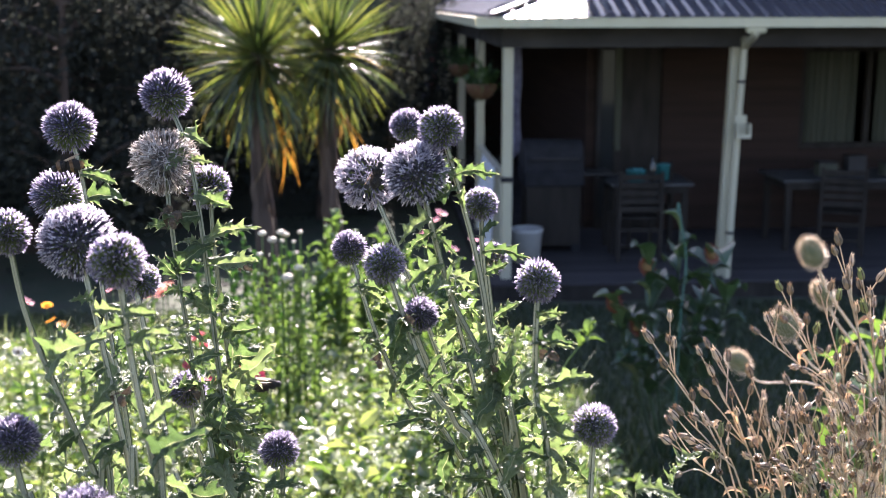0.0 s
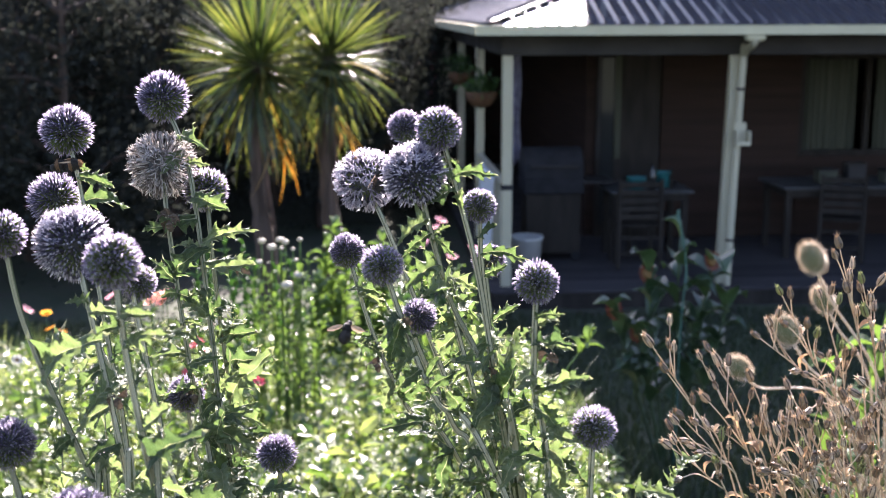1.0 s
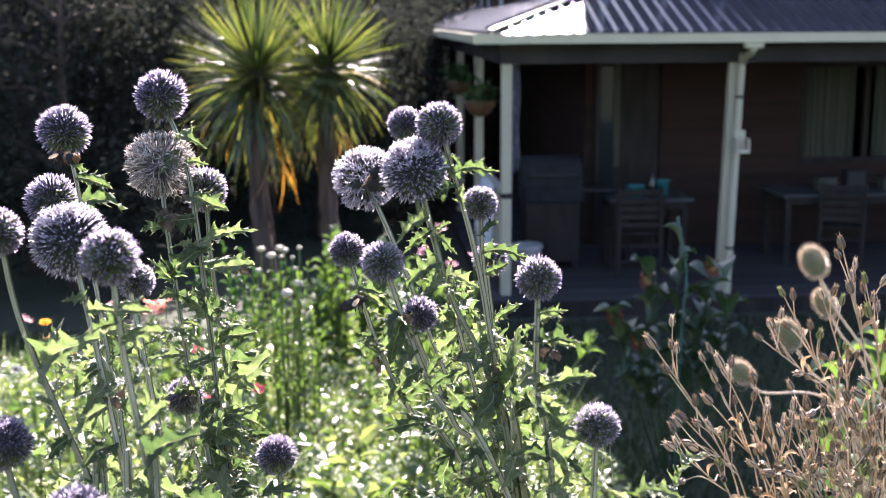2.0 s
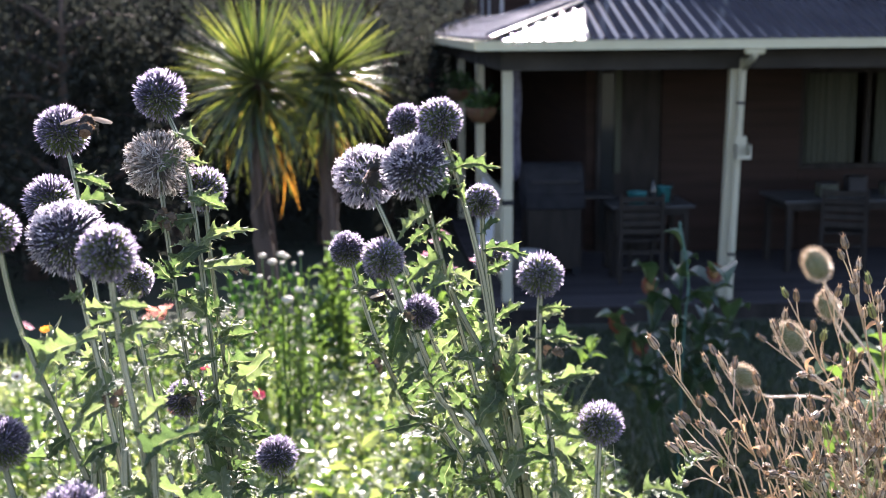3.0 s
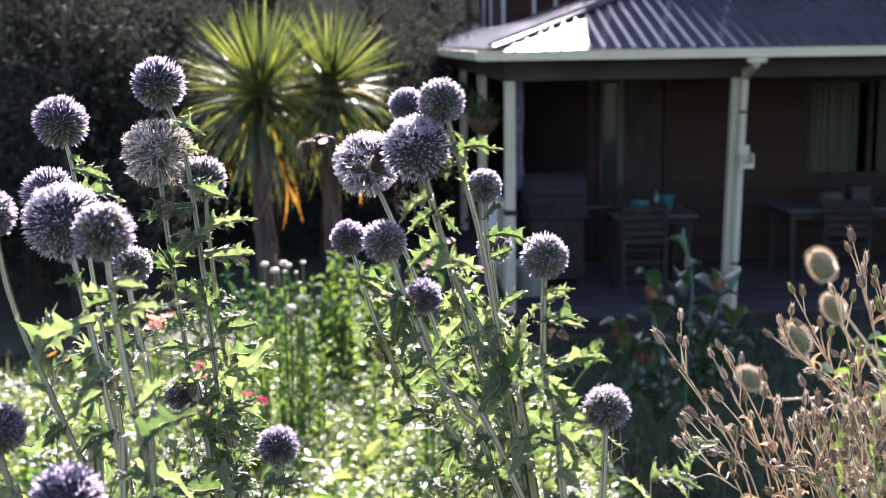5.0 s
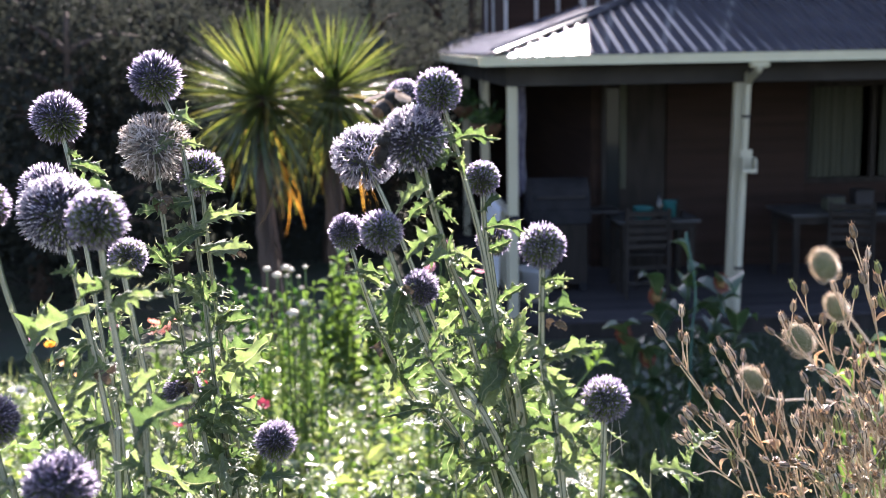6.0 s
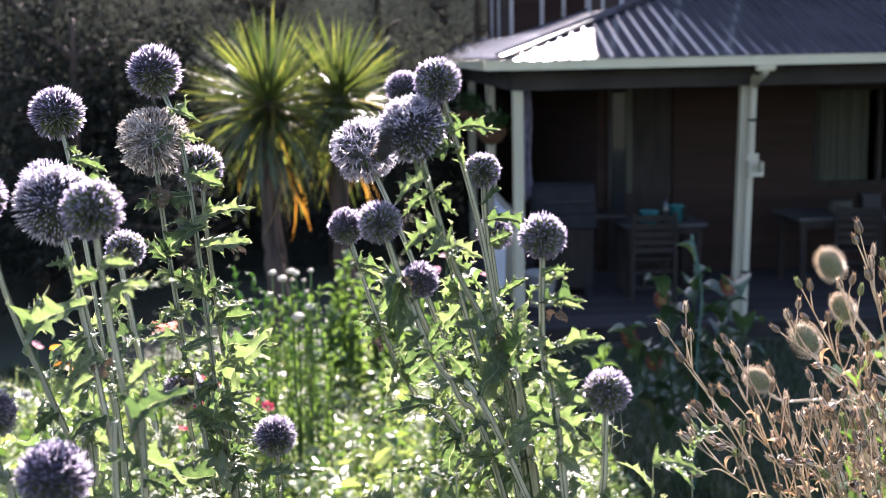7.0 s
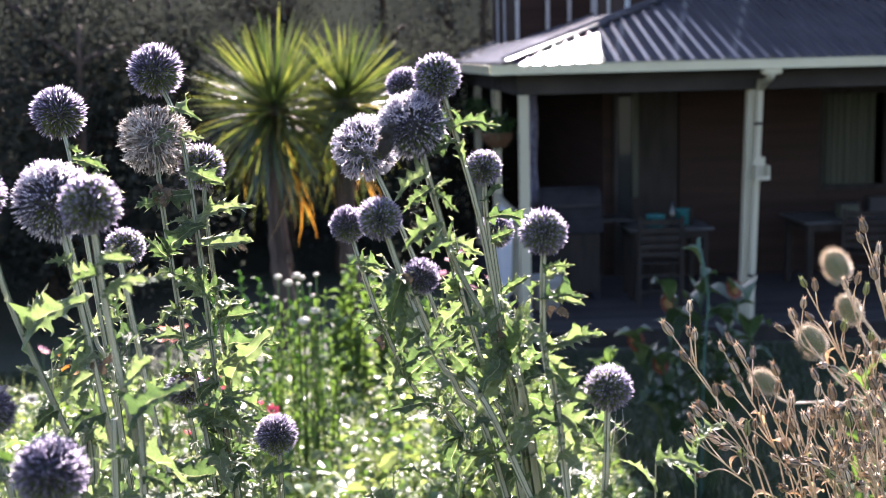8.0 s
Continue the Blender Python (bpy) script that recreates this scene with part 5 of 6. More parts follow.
def seed_stem(tip, low, *sides):
    """One dry branching stem; a seed capsule ends each branch."""
    global seed_count
    seed_count += 1
    rnd = random.Random(300 + seed_count)
    tip, low = Vector(tip), Vector(low)
    slope = (low - tip) / max(tip.z - low.z, 0.05)
    gz = ground_z(low.x, low.y)
    reach = low.z - gz
    foot = Vector((low.x + slope.x * reach * 0.3, low.y + 0.05, gz - 0.02))
    t = thing("seed_stem", "dry brown branching stem with ribbed seed capsules", "seed head", tuple(foot), group="dry seed stems")
    ctrl = [foot, low.lerp(foot, 0.5) + Vector((slope.x * reach * 0.08, 0, 0)), low, low.lerp(tip, 0.5) + Vector((0.006, 0, 0.006)), tip]
    main = curve_points([p - foot for p in ctrl], 44)
    bm = bmesh.new()
    tube(bm, main, lambda u: 0.0019 - 0.0010 * u, 7)
    ends = [(main[-1], (main[-1] - main[-4]).normalized())]
    for s in list(sides):
        q = Vector(s) - foot
        k = max(22, min(40, min(range(44), key=lambda i: abs(main[i].z - (q.z - rnd.uniform(0.04, 0.09))))))
        p = main[k]
        bend = p.lerp(q, 0.5) + (main[k + 1] - main[k]).normalized() * (q - p).length * 0.15
        pts = curve_points([p, bend, q], 9)
        tube(bm, pts, lambda u: 0.0012 - 0.0004 * u, 6)
        ends.append((pts[-1], (pts[-1] - pts[-3]).normalized()))
    # short extra twigs at the forks
    for j in range(4):
        k = rnd.randrange(22, 42)
        p = main[k]
        d = ((main[k + 1] - main[k]).normalized() + Vector((rnd.uniform(-0.7, 0.7), rnd.uniform(-0.8, 0.8), 0.3))).normalized()
        ln_ = rnd.uniform(0.025, 0.06)
        pts = curve_points([p, p + d * ln_ * 0.5 + Vector((0, 0, 0.003)), p + d * ln_ + Vector((0, 0, 0.012))], 7)
        tube(bm, pts, lambda u: 0.0011 - 0.0004 * u, 6)
        ends.append((pts[-1], (pts[-1] - pts[-3]).normalized()))
    part("stem", bm, M["dry"], t, "thin dry branching stem", smooth=True)
    for j, (p, d) in enumerate(ends):
        s = rnd.uniform(0.95, 1.25) * (1.0 if j <= len(sides) else 0.85)
        q = Vector((0, 0, 1)).rotation_difference(d)
        m = Matrix.Translation(p - d * 0.002) @ q.to_matrix().to_4x4() @ Matrix.Rotation(rnd.uniform(0, 6), 4, "Z") @ Matrix.Diagonal((s * 0.88, s * 0.88, s * rnd.uniform(1.05, 1.3), 1))
        part("seed_capsule", CAPSULES[3 if rnd.random() < 0.1 else rnd.randrange(3)], None, t, m=m)
    for j in range(3):
        p = main[rnd.randrange(12, 38)]
        s = rnd.uniform(0.6, 1.4)
        part("dry_leaf", DRY_LEAF, None, t, m=Matrix.Translation(p) @ Matrix.Rotation(rnd.uniform(0, 6.28), 4, "Z") @ Matrix.Rotation(radians(rnd.uniform(-60, 30)), 4, "Y") @ Matrix.Diagonal((s, s, s, 1)))
    return t


def teasel(head, low, far, rw, rh):
    """A teasel: an egg-shaped bristly head with curved bracts, on a prickly stem."""
    head, low, far = Vector(head), Vector(low), Vector(far)
    rnd = random.Random(int(head.x * 1000))
    foot = Vector((far.x + (far.x - low.x) * 0.6, far.y + 0.1, ground_z(far.x, far.y) - 0.02))
    t = thing("teasel", "teasel with a bristly egg-shaped pale green head on a prickly stem", "seed head", tuple(foot), group="teasels")
    d = (head - low).normalized()
    base = head - d * rh * 0.8
    pts = curve_points([p - foot for p in (foot, far.lerp(foot, 0.35), far, low, base)], 48)
    bm = bmesh.new()
    tube(bm, pts, lambda u: 0.0045 - 0.002 * u, 8)
    for k in range(20, 48):
        for j in range(4):
            a = rnd.uniform(0, 6.28)
            e = Vector((math.cos(a), math.sin(a), rnd.uniform(-0.2, 0.4))).normalized()
            p = pts[k].lerp(pts[max(k - 1, 0)], j / 4)
            u1, u2 = bm.verts.new(p + Vector((0, 0, 0.0013))), bm.verts.new(p - Vector((0, 0, 0.0013)))
            bm.faces.new((u1, u2, bm.verts.new(p + e * 0.0085)))
    part("stem", bm, M["dry"], t, "prickly pale stem")
    q = Vector((0, 0, 1)).rotation_difference(d).to_matrix().to_4x4()
    bm = bmesh.new()
    bmesh.ops.create_icosphere(bm, subdivisions=3, radius=1.0)
    for v in bm.verts:
        v.co = Vector((v.co.x * rw * 0.76, v.co.y * rw * 0.76, v.co.z * rh * 0.84))
    hd = part("flower_head", bm, M["teasel"], t, "bristly egg-shaped head", smooth=True, m=Matrix.Translation(head - foot) @ q)
    verts, faces = [], []
    n = 380
    for k in range(n):
        zc = 1 - 2 * (k + 0.5) / n
        a = k * 2.39996
        r = math.sqrt(1 - zc * zc)
        nrm = Vector((r * math.cos(a), r * math.sin(a), zc * 0.75 + 0.22)).normalized()
        p = Vector((r * math.cos(a) * rw * 0.74, r * math.sin(a) * rw * 0.74, zc * rh * 0.82))
        s1 = nrm.orthogonal().normalized() * 0.0008
        s2 = nrm.cross(s1)
        o = len(verts)
        verts += [tuple(p + s1), tuple(p - s1 * 0.5 + s2), tuple(p - s1 * 0.5 - s2), tuple(p + nrm * rw * rnd.uniform(0.32, 0.50))]
        faces += [(o, o + 1, o + 3), (o + 1, o + 2, o + 3), (o + 2, o, o + 3)]
    part("bristles", link_mesh("bristles", verts, faces, [M["teasel_spine"]]), None, hd, "pale pinkish bristles")
    for k in range(7):
        a = k * 0.9 + rnd.uniform(-0.2, 0.2)
        e = Vector((math.cos(a), math.sin(a), 0))
        ln_ = rw * rnd.uniform(0.7, 1.5)
        bm = bmesh.new()
        tube(bm, curve_points([e * 0.004, e * ln_ * 0.6 + Vector((0, 0, -0.004)), e * ln_ + Vector((0, 0, ln_ * 0.35))], 7), lambda u: 0.0014 * (1 - 0.85 * u), 5)
        part("bract", bm, M["dry"], t, m=Matrix.Translation(base - foot) @ q)
    return t


seed_stem((0.409, 1.500, 2.313), (0.550, 1.560, 2.081), (0.426, 1.490, 2.281), (0.476, 1.510, 2.201))
seed_stem((0.454, 1.500, 2.212), (0.568, 1.560, 2.055), (0.444, 1.490, 2.209), (0.466, 1.510, 2.175), (0.479, 1.490, 2.166))
seed_stem((0.433, 1.480, 2.180), (0.545, 1.540, 2.056), (0.446, 1.470, 2.140), (0.497, 1.490, 2.155), (0.498, 1.470, 2.141))
seed_stem((0.524, 1.600, 2.233), (0.620, 1.660, 2.018), (0.515, 1.590, 2.204), (0.537, 1.610, 2.152), (0.559, 1.590, 2.176))
seed_stem((0.532, 1.600, 2.254), (0.647, 1.660, 2.008), (0.579, 1.590, 2.165), (0.586, 1.610, 2.103), (0.593, 1.590, 2.112))
seed_stem((0.597, 1.650, 2.213), (0.684, 1.710, 1.985), (0.635, 1.640, 2.069), (0.635, 1.660, 2.023), (0.647, 1.640, 2.098))
seed_stem((0.622, 1.700, 2.264), (0.795, 1.760, 2.104), (0.680, 1.690, 2.213), (0.704, 1.710, 2.199), (0.704, 1.690, 2.153))
seed_stem((0.671, 1.750, 2.318), (0.789, 1.810, 2.086), (0.679, 1.740, 2.270), (0.719, 1.760, 2.261), (0.726, 1.740, 2.252))
seed_stem((0.712, 1.700, 2.325), (0.797, 1.760, 2.085), (0.723, 1.690, 2.332), (0.726, 1.710, 2.229), (0.747, 1.690, 2.249))
seed_stem((0.695, 1.600, 2.420), (0.776, 1.660, 2.158), (0.687, 1.590, 2.408), (0.716, 1.610, 2.354))
seed_stem((0.731, 1.600, 2.370), (0.794, 1.660, 2.158), (0.750, 1.590, 2.369), (0.745, 1.610, 2.319))
seed_stem((0.698, 1.450, 2.314), (0.744, 1.510, 2.105), (0.671, 1.440, 2.275), (0.676, 1.460, 2.251))
seed_stem((0.624, 1.500, 2.196), (0.692, 1.560, 2.051), (0.637, 1.490, 2.187), (0.650, 1.510, 2.151), (0.632, 1.490, 2.140))
seed_stem((0.598, 1.500, 2.184), (0.668, 1.560, 2.043), (0.603, 1.490, 2.122), (0.636, 1.510, 2.107))
seed_stem((0.682, 1.500, 2.195), (0.733, 1.560, 2.050), (0.708, 1.490, 2.160), (0.700, 1.510, 2.114))
seed_stem((0.704, 1.620, 2.217), (0.768, 1.680, 2.024), (0.726, 1.610, 2.203), (0.771, 1.630, 2.169), (0.711, 1.610, 2.177))
seed_stem((0.741, 1.550, 2.164), (0.791, 1.610, 2.026), (0.745, 1.540, 2.218), (0.765, 1.560, 2.126))
seed_stem((0.647, 1.450, 2.173), (0.687, 1.510, 2.065), (0.653, 1.440, 2.137), (0.643, 1.460, 2.121))
seed_stem((0.639, 1.551, 2.204), (0.677, 1.601, 2.020), (0.621, 1.553, 2.182), (0.636, 1.537, 2.124), (0.662, 1.531, 2.137))
seed_stem((0.689, 1.726, 2.126), (0.747, 1.776, 1.922), (0.734, 1.747, 2.030), (0.729, 1.749, 2.082), (0.673, 1.701, 2.065))
seed_stem((0.714, 1.587, 2.116), (0.759, 1.637, 1.923), (0.708, 1.611, 2.052), (0.695, 1.591, 2.024), (0.761, 1.610, 2.045))
seed_stem((0.735, 1.557, 2.148), (0.772, 1.607, 1.960), (0.754, 1.564, 2.095), (0.711, 1.543, 2.114), (0.765, 1.559, 2.127))
seed_stem((0.759, 1.749, 2.098), (0.822, 1.799, 1.890), (0.738, 1.738, 2.049), (0.745, 1.753, 2.024), (0.759, 1.773, 2.039))
seed_stem((0.804, 1.713, 2.101), (0.864, 1.763, 1.902), (0.837, 1.731, 2.054), (0.797, 1.716, 2.027), (0.850, 1.709, 2.055))
seed_stem((0.690, 1.531, 2.104), (0.778, 1.581, 1.918), (0.737, 1.537, 2.076), (0.725, 1.541, 2.028), (0.678, 1.531, 2.062))
seed_stem((0.624, 1.525, 2.112), (0.680, 1.575, 1.929), (0.650, 1.551, 2.049), (0.653, 1.551, 2.072), (0.637, 1.524, 2.059))
seed_stem((0.606, 1.651, 2.103), (0.660, 1.701, 1.910), (0.610, 1.631, 2.074), (0.608, 1.674, 2.017), (0.602, 1.624, 2.053))
seed_stem((0.776, 1.666, 2.114), (0.842, 1.716, 1.920), (0.794, 1.694, 2.067), (0.799, 1.693, 2.057), (0.817, 1.655, 2.078))
seed_stem((0.690, 1.538, 2.221), (0.774, 1.588, 2.043), (0.721, 1.512, 2.203), (0.718, 1.522, 2.176), (0.709, 1.550, 2.200))
seed_stem((0.597, 1.446, 2.177), (0.666, 1.496, 2.004), (0.597, 1.437, 2.141), (0.622, 1.453, 2.129), (0.570, 1.421, 2.163))
seed_stem((0.569, 1.454, 2.204), (0.637, 1.504, 2.032), (0.583, 1.460, 2.161), (0.601, 1.429, 2.167), (0.554, 1.443, 2.157))
seed_stem((0.680, 1.534, 2.168), (0.759, 1.584, 1.987), (0.666, 1.521, 2.144), (0.698, 1.553, 2.093), (0.704, 1.504, 2.128))
seed_stem((0.635, 1.690, 2.116), (0.698, 1.740, 1.921), (0.651, 1.680, 2.049), (0.670, 1.691, 2.061), (0.651, 1.666, 2.079))
teasel((1.052, 2.600, 2.191), (1.100, 2.600, 2.093), (1.241, 2.600, 1.859), 0.0332, 0.0434)
teasel((1.012, 2.630, 2.014), (1.072, 2.630, 1.922), (1.205, 2.630, 1.779), 0.0349, 0.0465)
teasel((0.928, 2.700, 1.903), (0.984, 2.700, 1.851), (1.162, 2.700, 1.805), 0.0305, 0.0385)
teasel((1.125, 2.700, 2.068), (1.163, 2.700, 1.998), (1.258, 2.700, 1.839), 0.0292, 0.0424)
teasel((1.148, 2.600, 1.833), (1.173, 2.600, 1.762), (1.220, 2.600, 1.590), 0.0281, 0.0383)


# ---- flowers of the bed ----
def petal_flower(mat, radius, petals, cup=0.3, eye=0.35):
    bm = bmesh.new()
    for k in range(petals):
        a = 2 * math.pi * k / petals
        rows = []
        for i in range(4):
            u = i / 3
            w = radius * 0.9 * math.sin(math.pi * (0.15 + 0.75 * u)) * math.pi / petals
            p = Vector((math.cos(a), math.sin(a), 0)) * radius * (0.15 + 0.85 * u) + Vector((0, 0, radius * cup * u * u))
            s = Vector((-math.sin(a), math.cos(a), 0)) * w
            rows.append((bm.verts.new(p - s), bm.verts.new(p + Vector((0, 0, -0.04 * radius))), bm.verts.new(p + s)))
        for a_, b_ in zip(rows, rows[1:]):
            for j in range(2):
                f = bm.faces.new((a_[j], a_[j + 1], b_[j + 1], b_[j]))
    n = len(bm.faces)
    lathe(bm, [(0, -0.05 * radius), (eye * radius, 0), (eye * radius * 0.8, 0.16 * radius), (0, 0.22 * radius)], 10)
    for i, f in enumerate(bm.faces):
        f.material_index = 0 if i < n else 1
    return mesh_of("blossom", bm, [M[mat], M["flower_eye"]])


BLOOM = {m: petal_flower(m, 1.0, n, c) for m, n, c in (("petal_red", 6, 0.5), ("petal_salmon", 9, 0.35), ("petal_orange", 10, 0.2), ("petal_pink", 8, 0.4), ("petal_white", 7, 0.3))}
BED_LEAF = curled_leaf(0.07, 0.03, M["bed"], "leaf")
flower_count = 0


def garden_flower(x, y, z, color, radius, words, leaves=7):
    """A flower on its own leafy stem."""
    global flower_count
    flower_count += 1
    rnd = random.Random(700 + flower_count)
    gz = ground_z(x, y)
    t = thing("garden_flower", words, "flower", (x, y, gz), group="bed flowers")
    hgt = z - gz
    pts = curve_points([(rnd.uniform(-.05, .05), rnd.uniform(-.05, .05), -0.02), (rnd.uniform(-.02, .02), 0, hgt * 0.5), (0, 0, hgt)], 14)
    bm = bmesh.new()
    tube(bm, pts, lambda u: 0.004 - 0.002 * u, 6)
    part("stem", bm, M["bed"], t, smooth=True)
    part("blossom", BLOOM["petal_" + color], None, t, m=Matrix.Translation((0, 0, hgt)) @ Euler((radians(rnd.uniform(-10, 45)), radians(rnd.uniform(-30, 30)), rnd.uniform(0, 6))).to_matrix().to_4x4() @ Matrix.Diagonal((radius, radius, radius, 1)))
    for k in range(leaves):
        p = pts[int(2 + 10 * k / max(leaves, 1))]
        s = rnd.uniform(0.7, 1.5)
        part("leaf", BED_LEAF, None, t, m=Matrix.Translation(p) @ Matrix.Rotation(rnd.uniform(0, 6.28), 4, "Z") @ Matrix.Rotation(-radians(rnd.uniform(0, 50)), 4, "Y") @ Matrix.Diagonal((s, s, s, 1)))


for x, y, z in ((-0.80, 4.6, 1.652), (-0.765, 4.65, 1.617), (-0.82, 4.7, 1.60), (-0.74, 4.6, 1.66)):
    garden_flower(x, y, z, "salmon", 0.032, "salmon pink flower on a leafy green stem")
for x, y, z in ((-0.64, 4.6, 1.442), (-0.61, 4.65, 1.394), (-0.655, 4.5, 1.36), (-0.624, 4.6, 1.464), (-0.56, 4.4, 1.33), (-0.70, 4.4, 1.30)):
    garden_flower(x, y, z, "red", 0.024, "small crimson flower on a leafy green stem")
garden_flower(-0.307, 3.2, 1.75, "red", 0.022, "bright crimson flower beside the globe thistles")
garden_flower(-0.275, 3.3, 1.70, "red", 0.02, "bright crimson flower beside the globe thistles")
for x, y, z in ((-1.301, 5.0, 1.42), (-1.255, 5.0, 1.40), (-1.2, 5.0, 1.35), (-1.34, 5.1, 1.46)):
    garden_flower(x, y, z, "orange", 0.026, "orange daisy-like flower on a green stem")
for x, y, z in ((-0.582, 4.6, 1.51), (-0.559, 4.6, 1.53), (-1.27, 4.6, 1.36), (-1.33, 4.6, 1.40), (-1.1, 4.4, 1.2)):
    garden_flower(x, y, z, "white", 0.024, "small white flower on a leafy green stem")
for x, y, z in ((0.363, 5.0, 1.86), (0.339, 5.0, 1.83), (0.412, 5.0, 1.70), (0.30, 5.1, 1.74), (0.509, 5.0, 1.74), (-1.45, 5.2, 1.45), (-1.1, 5.3, 1.48)):
    garden_flower(x, y, z, "pink", 0.03, "soft pink flower on a tall leafy stem", 10)


def button_flower(x, y, z, radius):
    """A domed cream seed-button on a stiff stem."""
    gz = ground_z(x, y)
    t = thing("button_flower", "cream button flower on a stiff green stem", "flower", (x, y, gz), group="button flowers")
    rnd = random.Random(int(z * 1000))
    hgt = z - gz
    pts = curve_points([(rnd.uniform(-.06, .06), 0, -0.02), (0, 0, hgt * 0.6), (0, 0, hgt)], 12)
    bm = bmesh.new()
    tube(bm, pts, lambda u: 0.004 - 0.001 * u, 6)
    part("stem", bm, M["bed"], t, smooth=True)
    bm = bmesh.new()
    lathe(bm, [(0, -0.5 * radius), (0.7 * radius, -0.35 * radius), (radius, 0), (0.85 * radius, 0.4 * radius), (0.45 * radius, 0.62 * radius), (0, 0.68 * radius)], 14)
    for v in bm.verts:
        v.co *= 1 + 0.08 * noise.noise(v.co * 200)
    part("button", bm, M["petal_white"], t, "domed cream flower", smooth=True, m=Matrix.Translation((0, 0, hgt)))
    for k in range(9):
        p = pts[1 + k]
        s = rnd.uniform(0.6, 1.2)
        part("leaf", BED_LEAF, None, t, m=Matrix.Translation(p) @ Matrix.Rotation(rnd.uniform(0, 6.28), 4, "Z") @ Matrix.Rotation(-radians(rnd.uniform(10, 60)), 4, "Y") @ Matrix.Diagonal((s, s, s, 1)))


for x, z, r in ((-0.432, 1.707, 0.02), (-0.387, 1.677, 0.023), (-0.348, 1.711, 0.02), (-0.325, 1.700, 0.018), (-0.343, 1.672, 0.013), (-0.446, 1.609, 0.016),
                (-0.270, 1.544, 0.024), (-0.324, 1.497, 0.03), (-0.258, 1.712, 0.014), (-0.290, 1.668, 0.011), (-0.278, 1.616, 0.012)):
    button_flower(x, 5.4, z, r)


def leafy_stalk(x, y, z, count, leaf, mat, words, start=3, lean=0.0):
    """A tall herb: one stem with many leaves in pairs."""
    rnd = random.Random(int(1000 * (x + 9) + 10 * y))
    gz = ground_z(x, y)
    t = thing("leafy_plant", words, "plant", (x, y, gz), group="tall leafy plants")
    hgt = z - gz
    pts = curve_points([(-lean, 0, -0.02), (rnd.uniform(-.04, .04) - 0.8 * lean, 0, hgt * (0.75 if lean else 0.6)), (rnd.uniform(-.05, .05) * (lean == 0), 0, hgt)], 24)
    bm = bmesh.new()
    tube(bm, pts, lambda u: 0.007 - 0.005 * u, 7)
    part("stem", bm, M[mat], t, smooth=True)
    me = curled_leaf(leaf, leaf * (0.56 if leaf > 0.12 else 0.45), M[mat], "leaf")
    for k in range(count):
        p = pts[int(start + (23 - start) * k / count)]
        s = rnd.uniform(0.7, 1.2) * (1.1 - 0.5 * k / count)
        part("leaf", me, None, t, m=Matrix.Translation(p) @ Matrix.Rotation(k * 2.4 + rnd.uniform(-.3, .3), 4, "Z") @ Matrix.Rotation(-radians(rnd.uniform(0, 50)), 4, "Y") @ Matrix.Diagonal((s, s, s, 1)))


for x, y, z in ((-0.12, 7.0, 1.50), (-0.20, 7.0, 1.40), (-0.05, 7.1, 1.36), (-0.23, 6.8, 1.2), (0.02, 6.9, 1.38), (0.10, 7.0, 1.42), (-0.08, 6.8, 1.22), (0.06, 6.8, 1.2), (0.16, 6.9, 1.3)):
    leafy_stalk(x, y, z, 20, 0.15, "bed", "tall bright green leafy plant in the sun", 8)
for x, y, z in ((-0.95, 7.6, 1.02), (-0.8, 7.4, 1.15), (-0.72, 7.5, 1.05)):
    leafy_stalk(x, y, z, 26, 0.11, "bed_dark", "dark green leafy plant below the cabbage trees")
for x, y, z in ((0.25, 5.0, 1.75), (0.42, 5.1, 1.66), (0.5, 5.0, 1.6), (0.33, 4.8, 1.5), (-0.5, 5.5, 1.5), (-0.62, 5.6, 1.35), (-0.2, 5.6, 1.3), (0.05, 5.4, 1.35), (-0.95, 5.4, 1.4)):
    leafy_stalk(x, y, z, 30, 0.09, "bed", "tall green leafy plant in the flower bed")
for x, y, z in ((-0.40, 5.52, 1.54), (-0.30, 5.55, 1.58), (-0.26, 5.6, 1.62), (-0.35, 5.48, 1.46), (-0.47, 5.5, 1.44), (-0.22, 5.5, 1.46)):
    leafy_stalk(x, y, z, 32, 0.06, "bed", "slender green leafy plant among the button flowers")
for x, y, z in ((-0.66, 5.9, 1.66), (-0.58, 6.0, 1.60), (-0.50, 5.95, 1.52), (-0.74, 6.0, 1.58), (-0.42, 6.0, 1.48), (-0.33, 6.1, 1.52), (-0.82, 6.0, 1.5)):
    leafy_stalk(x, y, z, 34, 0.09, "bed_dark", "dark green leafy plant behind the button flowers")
leafy_stalk(0.722, 3.4, 1.810, 6, 0.062, "bed", "slender arching sunlit green plant", 19, 0.22)
for x, y, z in ((1.41, 3.0, 1.98), (1.36, 3.05, 1.88), (1.48, 3.1, 1.80)):
    leafy_stalk(x, y, z, 14, 0.16, "bed", "broad-leaved green plant behind the teasels")


